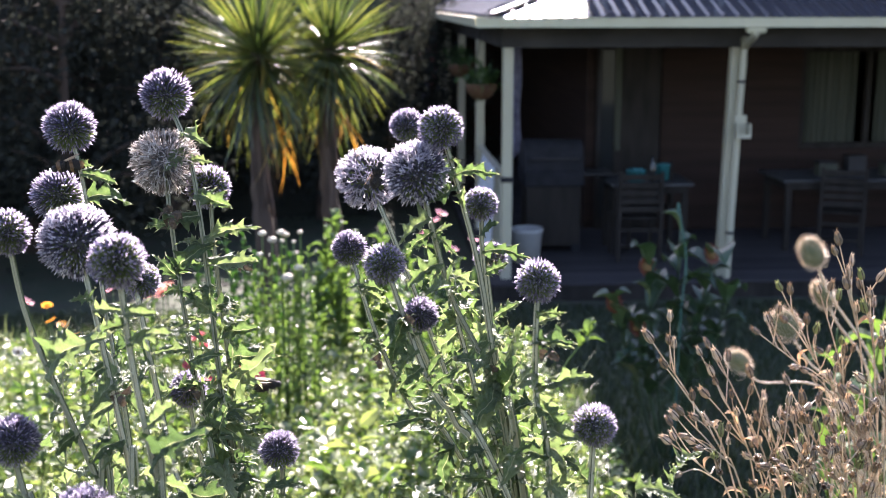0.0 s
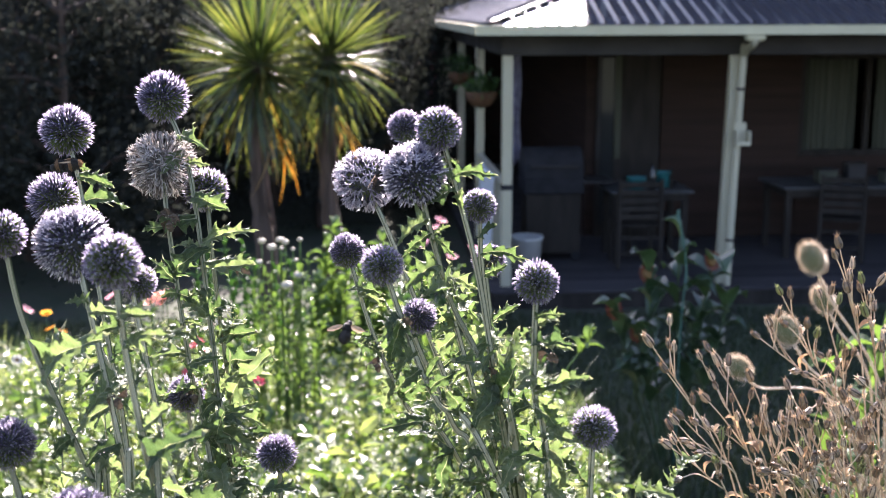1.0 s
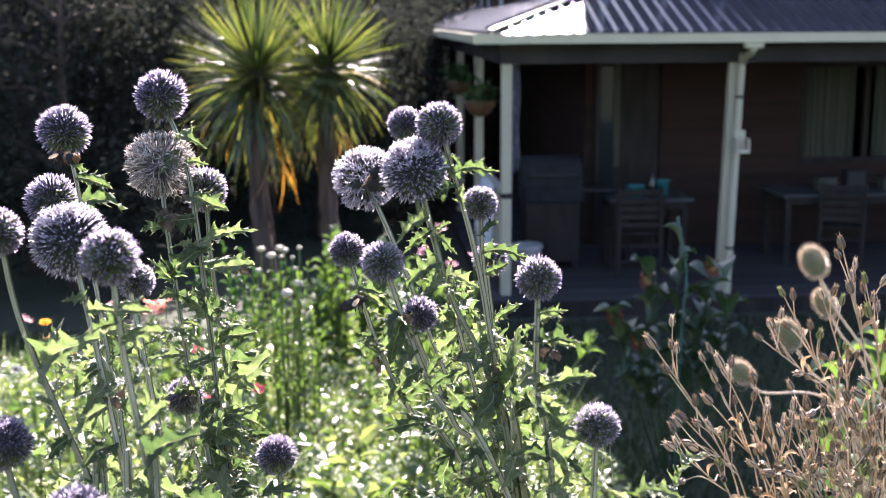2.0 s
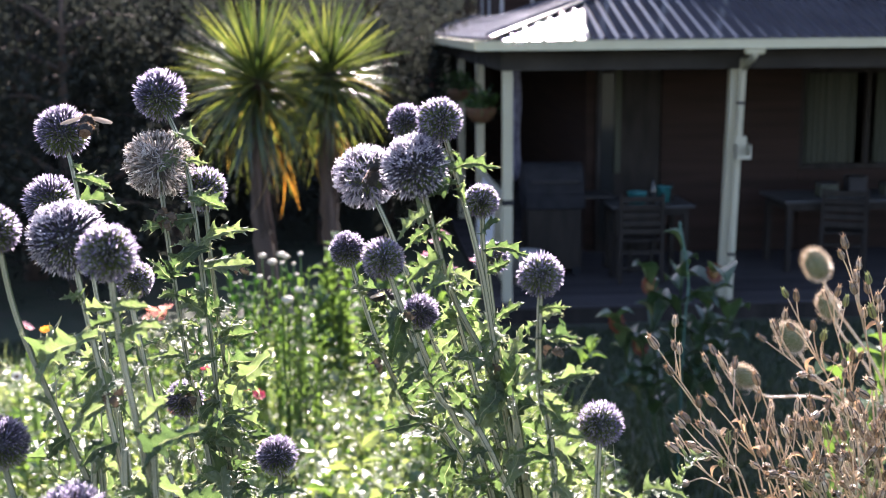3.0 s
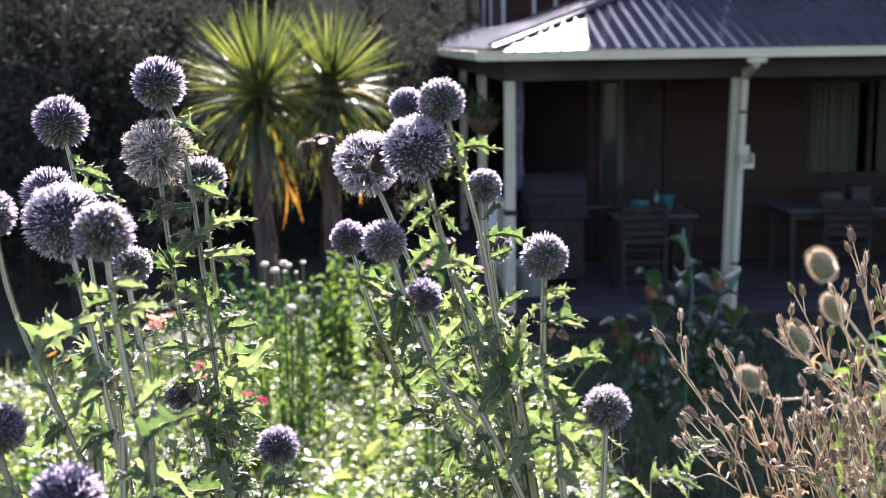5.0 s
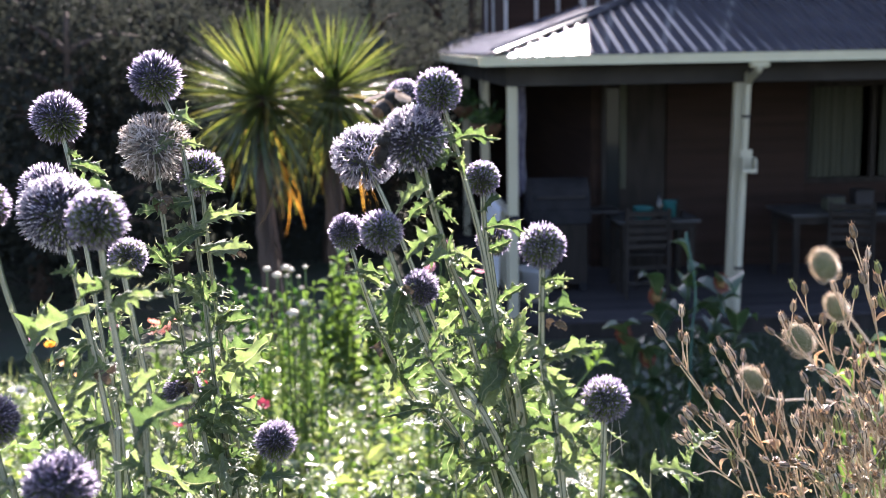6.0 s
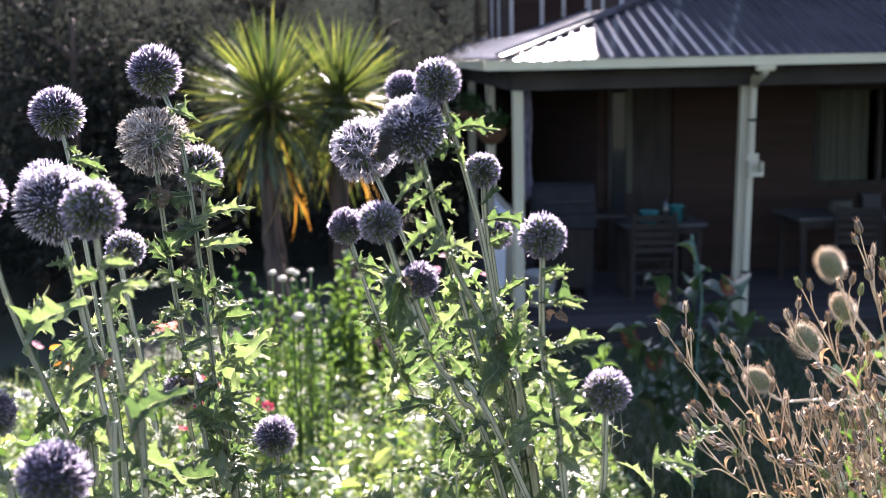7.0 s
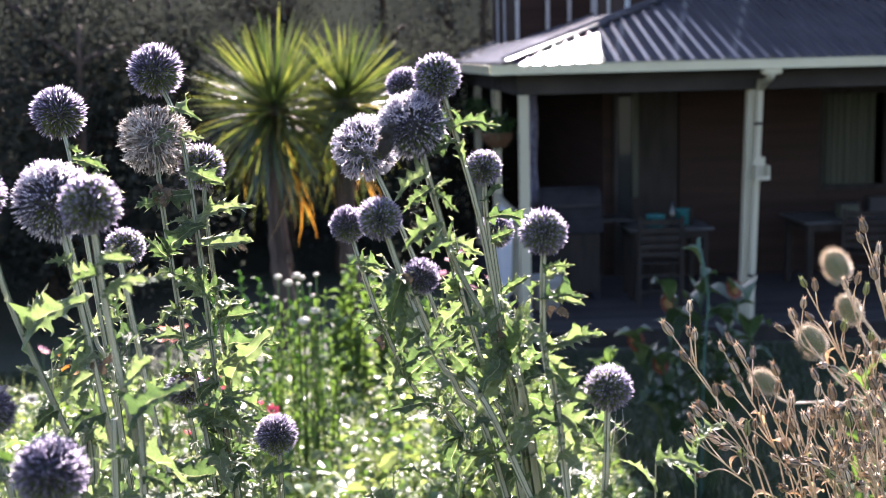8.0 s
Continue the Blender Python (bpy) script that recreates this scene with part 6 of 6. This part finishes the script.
# ---- sunflower plant with its stake, in the shade ----
def sunflower():
    x, y = 1.58, 5.62
    gz = ground_z(x, y)
    t = thing("sunflower", "shaded rust-red sunflower plant with broad leaves", "flower", (x, y, gz))
    rnd = random.Random(5)
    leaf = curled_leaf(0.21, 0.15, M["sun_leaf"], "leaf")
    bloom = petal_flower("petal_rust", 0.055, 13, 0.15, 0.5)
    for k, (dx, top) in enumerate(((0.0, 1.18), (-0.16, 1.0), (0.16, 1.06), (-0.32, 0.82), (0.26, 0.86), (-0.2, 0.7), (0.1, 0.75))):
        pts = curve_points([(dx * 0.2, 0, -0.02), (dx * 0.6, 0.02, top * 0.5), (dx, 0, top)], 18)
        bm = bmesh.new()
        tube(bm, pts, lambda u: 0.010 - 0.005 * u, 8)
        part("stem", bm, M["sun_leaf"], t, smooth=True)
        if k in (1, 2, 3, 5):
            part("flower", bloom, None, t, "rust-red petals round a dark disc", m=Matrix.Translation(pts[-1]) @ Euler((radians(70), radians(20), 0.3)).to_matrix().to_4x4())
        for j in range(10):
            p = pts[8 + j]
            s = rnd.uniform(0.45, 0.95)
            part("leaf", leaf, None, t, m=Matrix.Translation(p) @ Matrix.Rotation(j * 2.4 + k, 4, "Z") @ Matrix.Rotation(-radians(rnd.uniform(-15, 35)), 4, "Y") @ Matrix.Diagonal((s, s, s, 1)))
    st = thing("garden_stake", "thin green garden stake beside the sunflower", "stake", (x + 0.0, y - 0.06, gz))
    bm = bmesh.new()
    tip = 1.787 - gz
    tube(bm, curve_points([(-0.01, 0, -0.1), (0.003, 0, 1.233 - gz), (0.018, 0, 1.514 - gz), (-0.031, 0, tip)], 20), lambda u: 0.0055, 8)
    part("rod", bm, M["stake"], st, smooth=True)
    bm = bmesh.new()
    lathe(bm, [(0.0, 0.015), (0.0065, 0.012), (0.0075, 0.0), (0.006, -0.03)], 10)
    part("cap", bm, M["stake"], st, m=pose(-0.031, 0, tip))


sunflower()


# ---- verandah furniture ----
def verandah():
    # slatted chair with its back to the garden
    def chair(x, y, turn, words):
        t = thing("garden_chair", words, "chair", (x, y, DECK_Z), group="verandah chairs", turn=turn)
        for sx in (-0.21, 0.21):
            part("back_post", boxed((sx - 0.018, -0.018, 0), (sx + 0.018, 0.018, 0.9), 0.004), M["shaded_wood"], t)
            part("leg", boxed((sx - 0.018, 0.40, 0), (sx + 0.018, 0.436, 0.44), 0.004), M["shaded_wood"], t)
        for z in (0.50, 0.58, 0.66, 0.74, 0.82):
            part("back_slat", boxed((-0.19, -0.01, z), (0.19, 0.01, z + 0.055), 0.003), M["shaded_wood"], t)
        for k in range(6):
            part("seat_slat", boxed((-0.2, 0.02 + k * 0.068, 0.42), (0.2, 0.075 + k * 0.068, 0.44), 0.003), M["shaded_wood"], t)
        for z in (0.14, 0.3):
            part("stretcher", boxed((-0.19, -0.01, z), (0.19, 0.01, z + 0.03), 0.003), M["shaded_wood"], t)
    chair(2.78, 11.45, 0, "slatted wooden chair drawn up to the table, shade put into its colour")
    chair(3.25, 12.1, 75, "slatted wooden chair beside the table, shade put into its colour")
    chair(4.9, 11.6, -20, "slatted wooden chair at the second table, shade put into its colour")

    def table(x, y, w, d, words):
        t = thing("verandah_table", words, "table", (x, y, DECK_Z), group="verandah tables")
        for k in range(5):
            part("top_board", boxed((-w / 2, -d / 2 + k * d / 5 + 0.003, 0.72), (w / 2, -d / 2 + (k + 1) * d / 5 - 0.003, 0.75), 0.004), M["lit_table_top"], t)
        part("apron", boxed((-w / 2 + 0.05, -d / 2 + 0.05, 0.64), (w / 2 - 0.05, d / 2 - 0.05, 0.717), 0.004), M["shaded_wood"], t)
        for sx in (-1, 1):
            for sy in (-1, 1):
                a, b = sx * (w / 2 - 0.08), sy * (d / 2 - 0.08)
                part("leg", boxed((a - 0.03, b - 0.03, 0), (a + 0.03, b + 0.03, 0.638), 0.004), M["shaded_wood"], t)
    table(2.95, 12.0, 0.85, 0.7, "slatted wooden table, its top coloured paler as if lit")
    table(5.3, 12.2, 1.9, 0.8, "long wooden table, its top coloured paler as if lit")
    # things on the table
    z = DECK_Z + 0.75
    t = thing("plastic_tub", "teal plastic tub standing on the table", "tub", (2.82, 11.85, z))
    bm = bmesh.new()
    lathe(bm, [(0, 0), (0.085, 0), (0.10, 0.11), (0.108, 0.115), (0.10, 0.12), (0.092, 0.11), (0.08, 0.012), (0, 0.012)], 20)
    part("tub", bm, M["teal"], t, smooth=True)
    t = thing("plastic_tub", "teal plastic tub standing on the table", "tub", (3.12, 11.95, z))
    bm = bmesh.new()
    lathe(bm, [(0, 0), (0.07, 0), (0.08, 0.15), (0.086, 0.155), (0.08, 0.16), (0.07, 0.15), (0.062, 0.012), (0, 0.012)], 20)
    part("tub", bm, M["teal"], t, smooth=True)
    t = thing("bottle", "dark bottle standing on the table", "bottle", (2.98, 11.82, z))
    bm = bmesh.new()
    lathe(bm, [(0, 0), (0.035, 0), (0.036, 0.14), (0.014, 0.2), (0.013, 0.26), (0, 0.26)], 14)
    part("glass", bm, M["glass"], t, smooth=True)
    for k, (x, h) in enumerate(((4.9, 0.13), (5.25, 0.18), (5.6, 0.12), (5.85, 0.2))):
        t = thing("storage_box", "small dull box standing on the long table", "box", (x, 12.1 + 0.1 * (k % 2), z), group="boxes on the table")
        part("box", boxed((-0.1, -0.08, 0), (0.1, 0.08, h), 0.008), M[("curtain", "soffit", "curtain", "shaded_wood")[k]], t)
        part("lid", boxed((-0.104, -0.084, h + 0.001), (0.104, 0.084, h + 0.02), 0.005), M["soffit"], t)
    # white planter
    t = thing("planter", "large white round planter on the deck", "planter", (1.66, 11.55, DECK_Z))
    bm = bmesh.new()
    lathe(bm, [(0, 0), (0.13, 0), (0.155, 0.29), (0.165, 0.30), (0.165, 0.335), (0.15, 0.335), (0.14, 0.26), (0, 0.26)], 24)
    part("pot", bm, M["pot"], t, smooth=True)
    bm = bmesh.new()
    lathe(bm, [(0.13, 0.262), (0.0, 0.275)], 20)
    part("soil", bm, M["soil"], t)
    # hooded grill cart
    t = thing("grill", "dark hooded grill cart with a side shelf", "grill", (1.98, 12.1, DECK_Z))
    bm = bmesh.new()
    n = 14
    ends = []
    for x in (-0.3, 0.3):
        ring = [bm.verts.new((x, -0.24 * math.cos(math.pi * k / n), 0.86 + 0.30 * math.sin(math.pi * k / n) ** 0.8)) for k in range(n + 1)]
        ends.append(ring)
    for k in range(n):
        bm.faces.new((ends[0][k], ends[0][k + 1], ends[1][k + 1], ends[1][k]))
    bm.faces.new(ends[0])
    bm.faces.new(ends[1][::-1])
    bm.faces.new((ends[0][0], ends[1][0], ends[1][n], ends[0][n]))
    hood = part("hood", bm, M["grill"], t, "rounded dark hood")
    bm = bmesh.new()
    tube(bm, curve_points([(-0.22, -0.245, 0.98), (-0.2, -0.30, 0.99), (0.2, -0.30, 0.99), (0.22, -0.245, 0.98)], 14), lambda u: 0.011, 8)
    part("handle", bm, M["soffit"], hood)
    part("firebox", boxed((-0.31, -0.25, 0.70), (0.31, 0.25, 0.857), 0.01), M["grill"], t)
    part("cabinet", boxed((-0.28, -0.22, 0.08), (0.28, 0.22, 0.697), 0.008), M["shaded_wood"], t)
    part("shelf", boxed((0.315, -0.2, 0.80), (0.62, 0.2, 0.825), 0.004), M["soffit"], t)
    for sx in (-0.24, 0.24):
        bm = bmesh.new()
        lathe(bm, [(0, -0.02), (0.05, -0.02), (0.055, 0), (0.05, 0.02), (0, 0.02)], 14)
        part("wheel", bm, M["grill"], t, m=pose(sx, -0.2, 0.055, 90, 0, 0))
    # hanging baskets by the side posts
    for x, y, zt in ((1.25, 12.1, 1.93), (1.25, 14.6, 2.0)):
        t = thing("hanging_basket", "brown fibre hanging basket with trailing leaves", "basket", (x, y, zt), group="hanging baskets")
        bm = bmesh.new()
        lathe(bm, [(0, -0.17), (0.09, -0.145), (0.15, -0.07), (0.165, 0.0), (0.15, 0.0), (0.13, -0.05), (0, -0.06)], 18)
        part("bowl", bm, M["basket"], t, smooth=True)
        for k in range(3):
            a = k * 2.094
            bm = bmesh.new()
            tube(bm, [Vector((0.158 * math.cos(a), 0.158 * math.sin(a), 0)), Vector((0.0, 0, 2.535 - zt))], lambda u: 0.003, 5)
            part("chain", bm, M["grill"], t)
        r = np.random.default_rng(int(y))
        n = 260
        c = r.normal(0, 0.075, (n, 3)) + (0, 0, 0.05)
        me = leaf_cloud("foliage", c, r.normal(0, 1, (n, 3)), r.normal(0, .4, (n, 3)) + (0, 0, 1), r.uniform(0.04, 0.09, n), r.uniform(0.02, 0.045, n), M["bed_dark"])
        tagged(part("foliage", me, None, t), kind="stuff")
    # washing that hangs under the eave and beside the wall
    def washing(x, y, top, wide, drop, mat, words):
        t = thing("washing", words, "cloth", (x, y, top), group="hung washing")
        bm = bmesh.new()
        cols = []
        for i in range(13):
            u = i / 12
            cols.append([bm.verts.new((wide * u + 0.01 * math.sin(9 * v + x * 7), 0.022 * math.sin(u * 13 + 2 * v) * (0.4 + v), -drop * v * (1 + 0.05 * math.sin(u * 5)))) for v in [j / 10 for j in range(11)]])
        for p, q in zip(cols, cols[1:]):
            for j in range(10):
                bm.faces.new((p[j], q[j], q[j + 1], p[j + 1]))
        ob = part("sheet", bm, M[mat], t, smooth=True)
        ob.modifiers.new("thick", "SOLIDIFY").thickness = 0.004
        for u in (0.12, 0.88):
            part("peg", boxed((wide * u - 0.006, -0.008, -0.02), (wide * u + 0.006, 0.008, 2.537 - top), 0.001), M["shaded_wood"], t)
    washing(1.03, 19.75, 2.44, 0.11, 1.5, "cloth_blue", "grey-blue cloth hanging under the eave")
    washing(1.17, 19.78, 2.44, 0.10, 1.1, "cloth_red", "dull red cloth hanging under the eave")
    washing(1.63, 12.6, 2.30, 0.10, 1.15, "cloth_violet", "pale violet shirt hanging beside the grill")
    # pale cloth hung over the side rail
    t = thing("side_rail", "pale rail between the side posts", "rail", (1.36, 10.86, DECK_Z))
    part("top_rail", boxed((-0.03, 0, 0.92), (0.03, 2.37, 0.97)), M["post"], t)
    part("bottom_rail", boxed((-0.02, 0, 0.12), (0.02, 2.37, 0.16)), M["post"], t)
    for k in range(18):
        part("baluster", boxed((-0.012, 0.1 + k * 0.128, 0.161), (0.012, 0.125 + k * 0.128, 0.919), 0.0), M["post"], t)
    t = thing("hung_cloth", "pale blue-white cloth hung over the rail", "cloth", (1.30, 11.1, DECK_Z))
    bm = bmesh.new()
    rows = []
    for i in range(25):
        u = i / 24
        yy = 1.1 * u
        col = []
        for j in range(9):
            v = j / 8
            fold = 0.03 * math.sin(u * 22 + v * 1.5) * (0.3 + 0.7 * v)
            col.append(bm.verts.new((-0.02 + fold - 0.05 * v, yy, 1.0 - v * (0.75 + 0.12 * math.sin(u * 5)))))
        rows.append(col)
    for a, b in zip(rows, rows[1:]):
        for j in range(8):
            bm.faces.new((a[j], b[j], b[j + 1], a[j + 1]))
    ob = part("sheet", bm, M["cloth"], t, smooth=True)
    mod = ob.modifiers.new("thick", "SOLIDIFY")
    mod.thickness = 0.004


verandah()


# ---- spiders' threads between the plants ----
for a, b in (((0.167, 1.150, 2.351), (0.229, 1.130, 2.344)),
             ((0.229, 0.955, 2.384), (0.222, 0.935, 2.357)),
             ((0.234, 0.955, 2.385), (0.233, 0.935, 2.362)),
             ((0.226, 0.957, 2.365), (0.237, 0.937, 2.382)),
             ((0.226, 0.957, 2.354), (0.235, 0.937, 2.372)),
             ((0.105, 1.050, 2.521), (0.118, 1.030, 2.508)),
             ((0.107, 1.050, 2.510), (0.121, 1.030, 2.518)),
             ((0.109, 1.050, 2.525), (0.113, 1.030, 2.503))):
    a, b = Vector(a), Vector(b)
    web = thing("spider_thread", "fine pale spider thread strung between thistle stems", "thread", tuple(a), group="spider threads")
    bm = bmesh.new()
    tube(bm, curve_points([Vector((0, 0, 0)), (b - a) * 0.5 + Vector((0, 0, -0.03 * (b - a).length)), b - a], 10), lambda u: 0.00016, 5)
    part("strand", bm, M["petal_white"], web)


# ---- bees ----
def bee(name, label, size, tail, wings=True):
    """A bee along +x: head, furry thorax, banded abdomen, two pairs of wings, six legs."""
    t = thing(name, label, "bee", (0, 0, 2.5), group="bees")
    s = size

    def blob(cx, cz, rx, ry, rz, bands=None):
        bm = bmesh.new()
        rings = 22
        lathe(bm, [(max(0.0, 1 - (2 * k / rings - 1) ** 2) ** 0.5 if 0 < k < rings else 0.0, 2 * k / rings - 1) for k in range(rings + 1)], 18)
        for v in bm.verts:
            x, y, z = v.co.z, v.co.x, v.co.y
            v.co = Vector((cx + x * rx, y * ry, cz + z * rz)) * s
        if bands:
            for f in bm.faces:
                f.material_index = bands(f.calc_center_median().x / s)
        return bm

    def fur(cx, cz, rx, ry, rz, count, bands):
        """Short hairs that stand out of a body part."""
        rnd = random.Random(int(1000 * size) + count)
        verts, faces, slots = [], [], []
        for k in range(count):
            d = Vector((rnd.gauss(0, 1), rnd.gauss(0, 1), rnd.gauss(0, 1))).normalized()
            p = Vector((cx + d.x * rx * 0.97, d.y * ry * 0.97, cz + d.z * rz * 0.97)) * s
            w = d.orthogonal().normalized() * 0.012 * s
            e = (d + Vector((-0.5, 0, 0)) + Vector((rnd.gauss(0, 0.25), rnd.gauss(0, 0.25), rnd.gauss(0, 0.25)))).normalized() * rnd.uniform(0.05, 0.10) * s
            o = len(verts)
            verts += [tuple(p - w), tuple(p + w), tuple(p + e)]
            faces.append((o, o + 1, o + 2))
            slots.append(bands(p.x / s))
        return link_mesh("fur", verts, faces, mats, slots)
    mats = [M["bee_dark"], M["bee_tan"]]
    part("head", blob(0.42, -0.02, 0.11, 0.13, 0.13), M["bee_dark"], t, smooth=True)
    collar, stripes = (lambda x: 1 if tail and x > 0.2 else 0), (lambda x: tail if (-0.22 < x < -0.1 or x < -0.44) else 0)
    chest = part("thorax", blob(0.17, 0.03, 0.20, 0.20, 0.19, collar), mats, t, "furry thorax with a tan collar" if tail else "black furry thorax", smooth=True)
    part("fur", fur(0.17, 0.03, 0.20, 0.20, 0.19, 420, collar), None, chest)
    rear = part("abdomen", blob(-0.25, -0.02, 0.32, 0.22, 0.20, stripes), mats, t, "banded furry abdomen", smooth=True)
    part("fur", fur(-0.25, -0.02, 0.32, 0.22, 0.20, 520, stripes), None, rear)
    ws = []
    for side in (1, -1):
        bm = bmesh.new()
        pts = [(0.06, 0.02), (0.10, 0.20), (0.02, 0.50), (-0.12, 0.70), (-0.24, 0.66), (-0.24, 0.40), (-0.12, 0.12)]
        vs = [bm.verts.new((x * s, side * y * s, 0)) for x, y in pts]
        c = bm.verts.new((-0.09 * s, side * 0.38 * s, 0.02 * s))
        for i in range(len(vs)):
            bm.faces.new((vs[i], vs[(i + 1) % len(vs)], c))
        w = part("wing", bm, M["bee_wing"], t, "smoky translucent wing", m=pose(0.14 * s, side * 0.13 * s, 0.15 * s, side * 25) if wings else pose(0.14 * s, side * 0.10 * s, 0.16 * s, side * 15, 0, side * 78))
        ws.append(w)
        for k in range(3):
            bm = bmesh.new()
            x = 0.26 - 0.14 * k
            tube(bm, [Vector((x * s, side * 0.12 * s, -0.10 * s)), Vector(((x - 0.03) * s, side * 0.3 * s, -0.16 * s)), Vector(((x - 0.10) * s, side * 0.30 * s, -0.42 * s))], lambda u: (0.022 - 0.01 * u) * s, 6)
            part("leg", bm, M["bee_dark"], t)
        bm = bmesh.new()
        tube(bm, [Vector((0.5 * s, side * 0.04 * s, 0.05 * s)), Vector((0.58 * s, side * 0.10 * s, 0.12 * s)), Vector((0.70 * s, side * 0.14 * s, 0.10 * s))], lambda u: 0.010 * s, 5)
        part("antenna", bm, M["bee_dark"], t)
    return t, ws


BEE_FLY, FLY_WINGS = bee("bee", "brown furry bee flying between the thistle heads", 0.031, 1)
BEE_DARK, DARK_WINGS = bee("bumblebee", "dark bumblebee with a tan collar hovering at the flowers", 0.026, 0)
BEE_SIT, SIT_WINGS = bee("bumblebee", "dark bumblebee feeding on an opened thistle head", 0.025, 0, False)


def motions():
    """The bees: one flies from head to head and off, one hovers and lands, one feeds."""
    walk(BEE_FLY, [
        (0.0, pose(-0.295, 1.345, 2.574, 0, 8, 195)), (1.0, pose(-0.293, 1.345, 2.579, 0, 8, 190)),
        (1.7, pose(-0.296, 1.345, 2.580, 0, 8, 185)), (2.2, pose(-0.273, 1.300, 2.603, 0, -10, 130)),
        (2.8, pose(-0.246, 1.250, 2.628, 0, -25, 100)), (3.0, pose(-0.237, 1.230, 2.632, 0, -30, 92)),
        (3.2, pose(-0.224, 1.200, 2.634, 0, -30, 90)), (3.4, pose(-0.210, 1.170, 2.632, 8, -28, 88)),
        (3.5, pose(-0.205, 1.170, 2.628, 8, -28, 85)), (3.6, pose(-0.192, 1.160, 2.621, 8, -25, 70)),
        (3.8, pose(-0.167, 1.150, 2.615, 5, -15, 35)), (4.0, pose(-0.138, 1.140, 2.607, 0, -10, 18)),
        (4.2, pose(-0.110, 1.130, 2.606, 0, -10, 10)), (4.4, pose(-0.083, 1.120, 2.604, 0, -8, 10)),
        (4.5, pose(-0.073, 1.120, 2.601, 0, -12, 12)), (4.7, pose(-0.042, 1.100, 2.605, 0, -10, 15)),
        (5.2, pose(0.009, 1.050, 2.612, 0, -15, 20)), (5.8, pose(0.048, 1.000, 2.620, 0, -20, 35)),
        (6.0, pose(0.057, 0.990, 2.640, 0, -30, 45)), (6.1, pose(0.059, 0.990, 2.655, 0, -35, 45)),
        (6.2, pose(0.068, 0.990, 2.674, 0, -35, 40)), (6.3, pose(0.073, 0.990, 2.685, 0, -35, 35)),
        (6.4, pose(0.082, 0.990, 2.704, 0, -35, 30)), (6.6, pose(0.105, 1.000, 2.743, 0, -35, 15)),
        (8.0, pose(0.520, 1.200, 3.400, 0, -20, 0))])
    walk(BEE_DARK, [
        (0.0, pose(-0.073, 1.250, 2.347, 0, -10, 0)), (0.2, pose(-0.040, 1.250, 2.346, 0, -15, 10)),
        (0.4, pose(-0.013, 1.250, 2.353, 0, -25, 20)), (0.6, pose(0.006, 1.250, 2.369, 0, -40, 40)),
        (0.8, pose(0.015, 1.240, 2.391, 0, -45, 60)), (1.0, pose(0.014, 1.230, 2.415, 0, -40, 70)),
        (1.2, pose(0.009, 1.220, 2.430, 0, -35, 60)), (1.4, pose(0.009, 1.200, 2.446, 0, -30, 40)),
        (1.6, pose(0.013, 1.200, 2.448, 0, -25, 20)), (2.2, pose(0.027, 1.180, 2.461, 0, -20, 0)),
        (2.8, pose(0.040, 1.140, 2.475, 0, -10, -20)), (3.0, pose(0.049, 1.100, 2.482, 0, 0, -30)),
        (3.2, pose(0.056, 1.060, 2.481, 0, 10, -40)), (3.5, pose(0.062, 1.040, 2.476, 0, 15, -40)),
        (8.0, pose(0.061, 1.040, 2.477, 0, 15, -45))])
    walk(BEE_SIT, [
        (0.0, pose(0.045, 1.136, 2.592, 8, -72, -15)), (1.0, pose(0.050, 1.136, 2.591, 8, -72, -15)),
        (1.6, pose(0.045, 1.136, 2.589, 8, -72, -15)), (3.0, pose(0.044, 1.126, 2.593, 8, -72, -15)),
        (3.5, pose(0.043, 1.126, 2.592, 8, -72, -15)), (4.5, pose(0.044, 1.126, 2.591, 8, -72, -15)),
        (5.2, pose(0.048, 1.070, 2.599, 8, -72, -15)), (5.8, pose(0.051, 1.000, 2.605, 8, -72, -15)),
        (6.5, pose(0.053, 0.995, 2.603, 8, -72, -15)), (7.2, pose(0.055, 0.995, 2.601, 8, -72, -15)),
        (8.0, pose(0.056, 0.995, 2.601, 8, -72, -15))])
    # wings beat while flying
    for wings, s, spans in ((FLY_WINGS, 0.031, ((2.0, 8.0),)), (DARK_WINGS, 0.026, ((0.0, 3.3),))):
        for side, w in zip((1, -1), wings):
            rows = [(0.0, pose(0.14 * s, side * 0.13 * s, 0.15 * s, side * 15, 0, side * 60))]
            for a, b in spans:
                n = int((b - a) * 10)
                for k in range(n + 1):
                    t = a + k / 10
                    if t > rows[-1][0] + 0.05:
                        rows.append((t, pose(0.14 * s, side * 0.13 * s, 0.15 * s, side * (34 if k % 2 else -8), 0, 0)))
            if rows[-1][0] < 7.9:
                rows += [(rows[-1][0] + 0.2, pose(0.14 * s, side * 0.13 * s, 0.15 * s, side * 15, 0, side * 45)), (8.0, pose(0.14 * s, side * 0.13 * s, 0.15 * s, side * 15, 0, side * 45))]
            walk(w, rows)


motions()
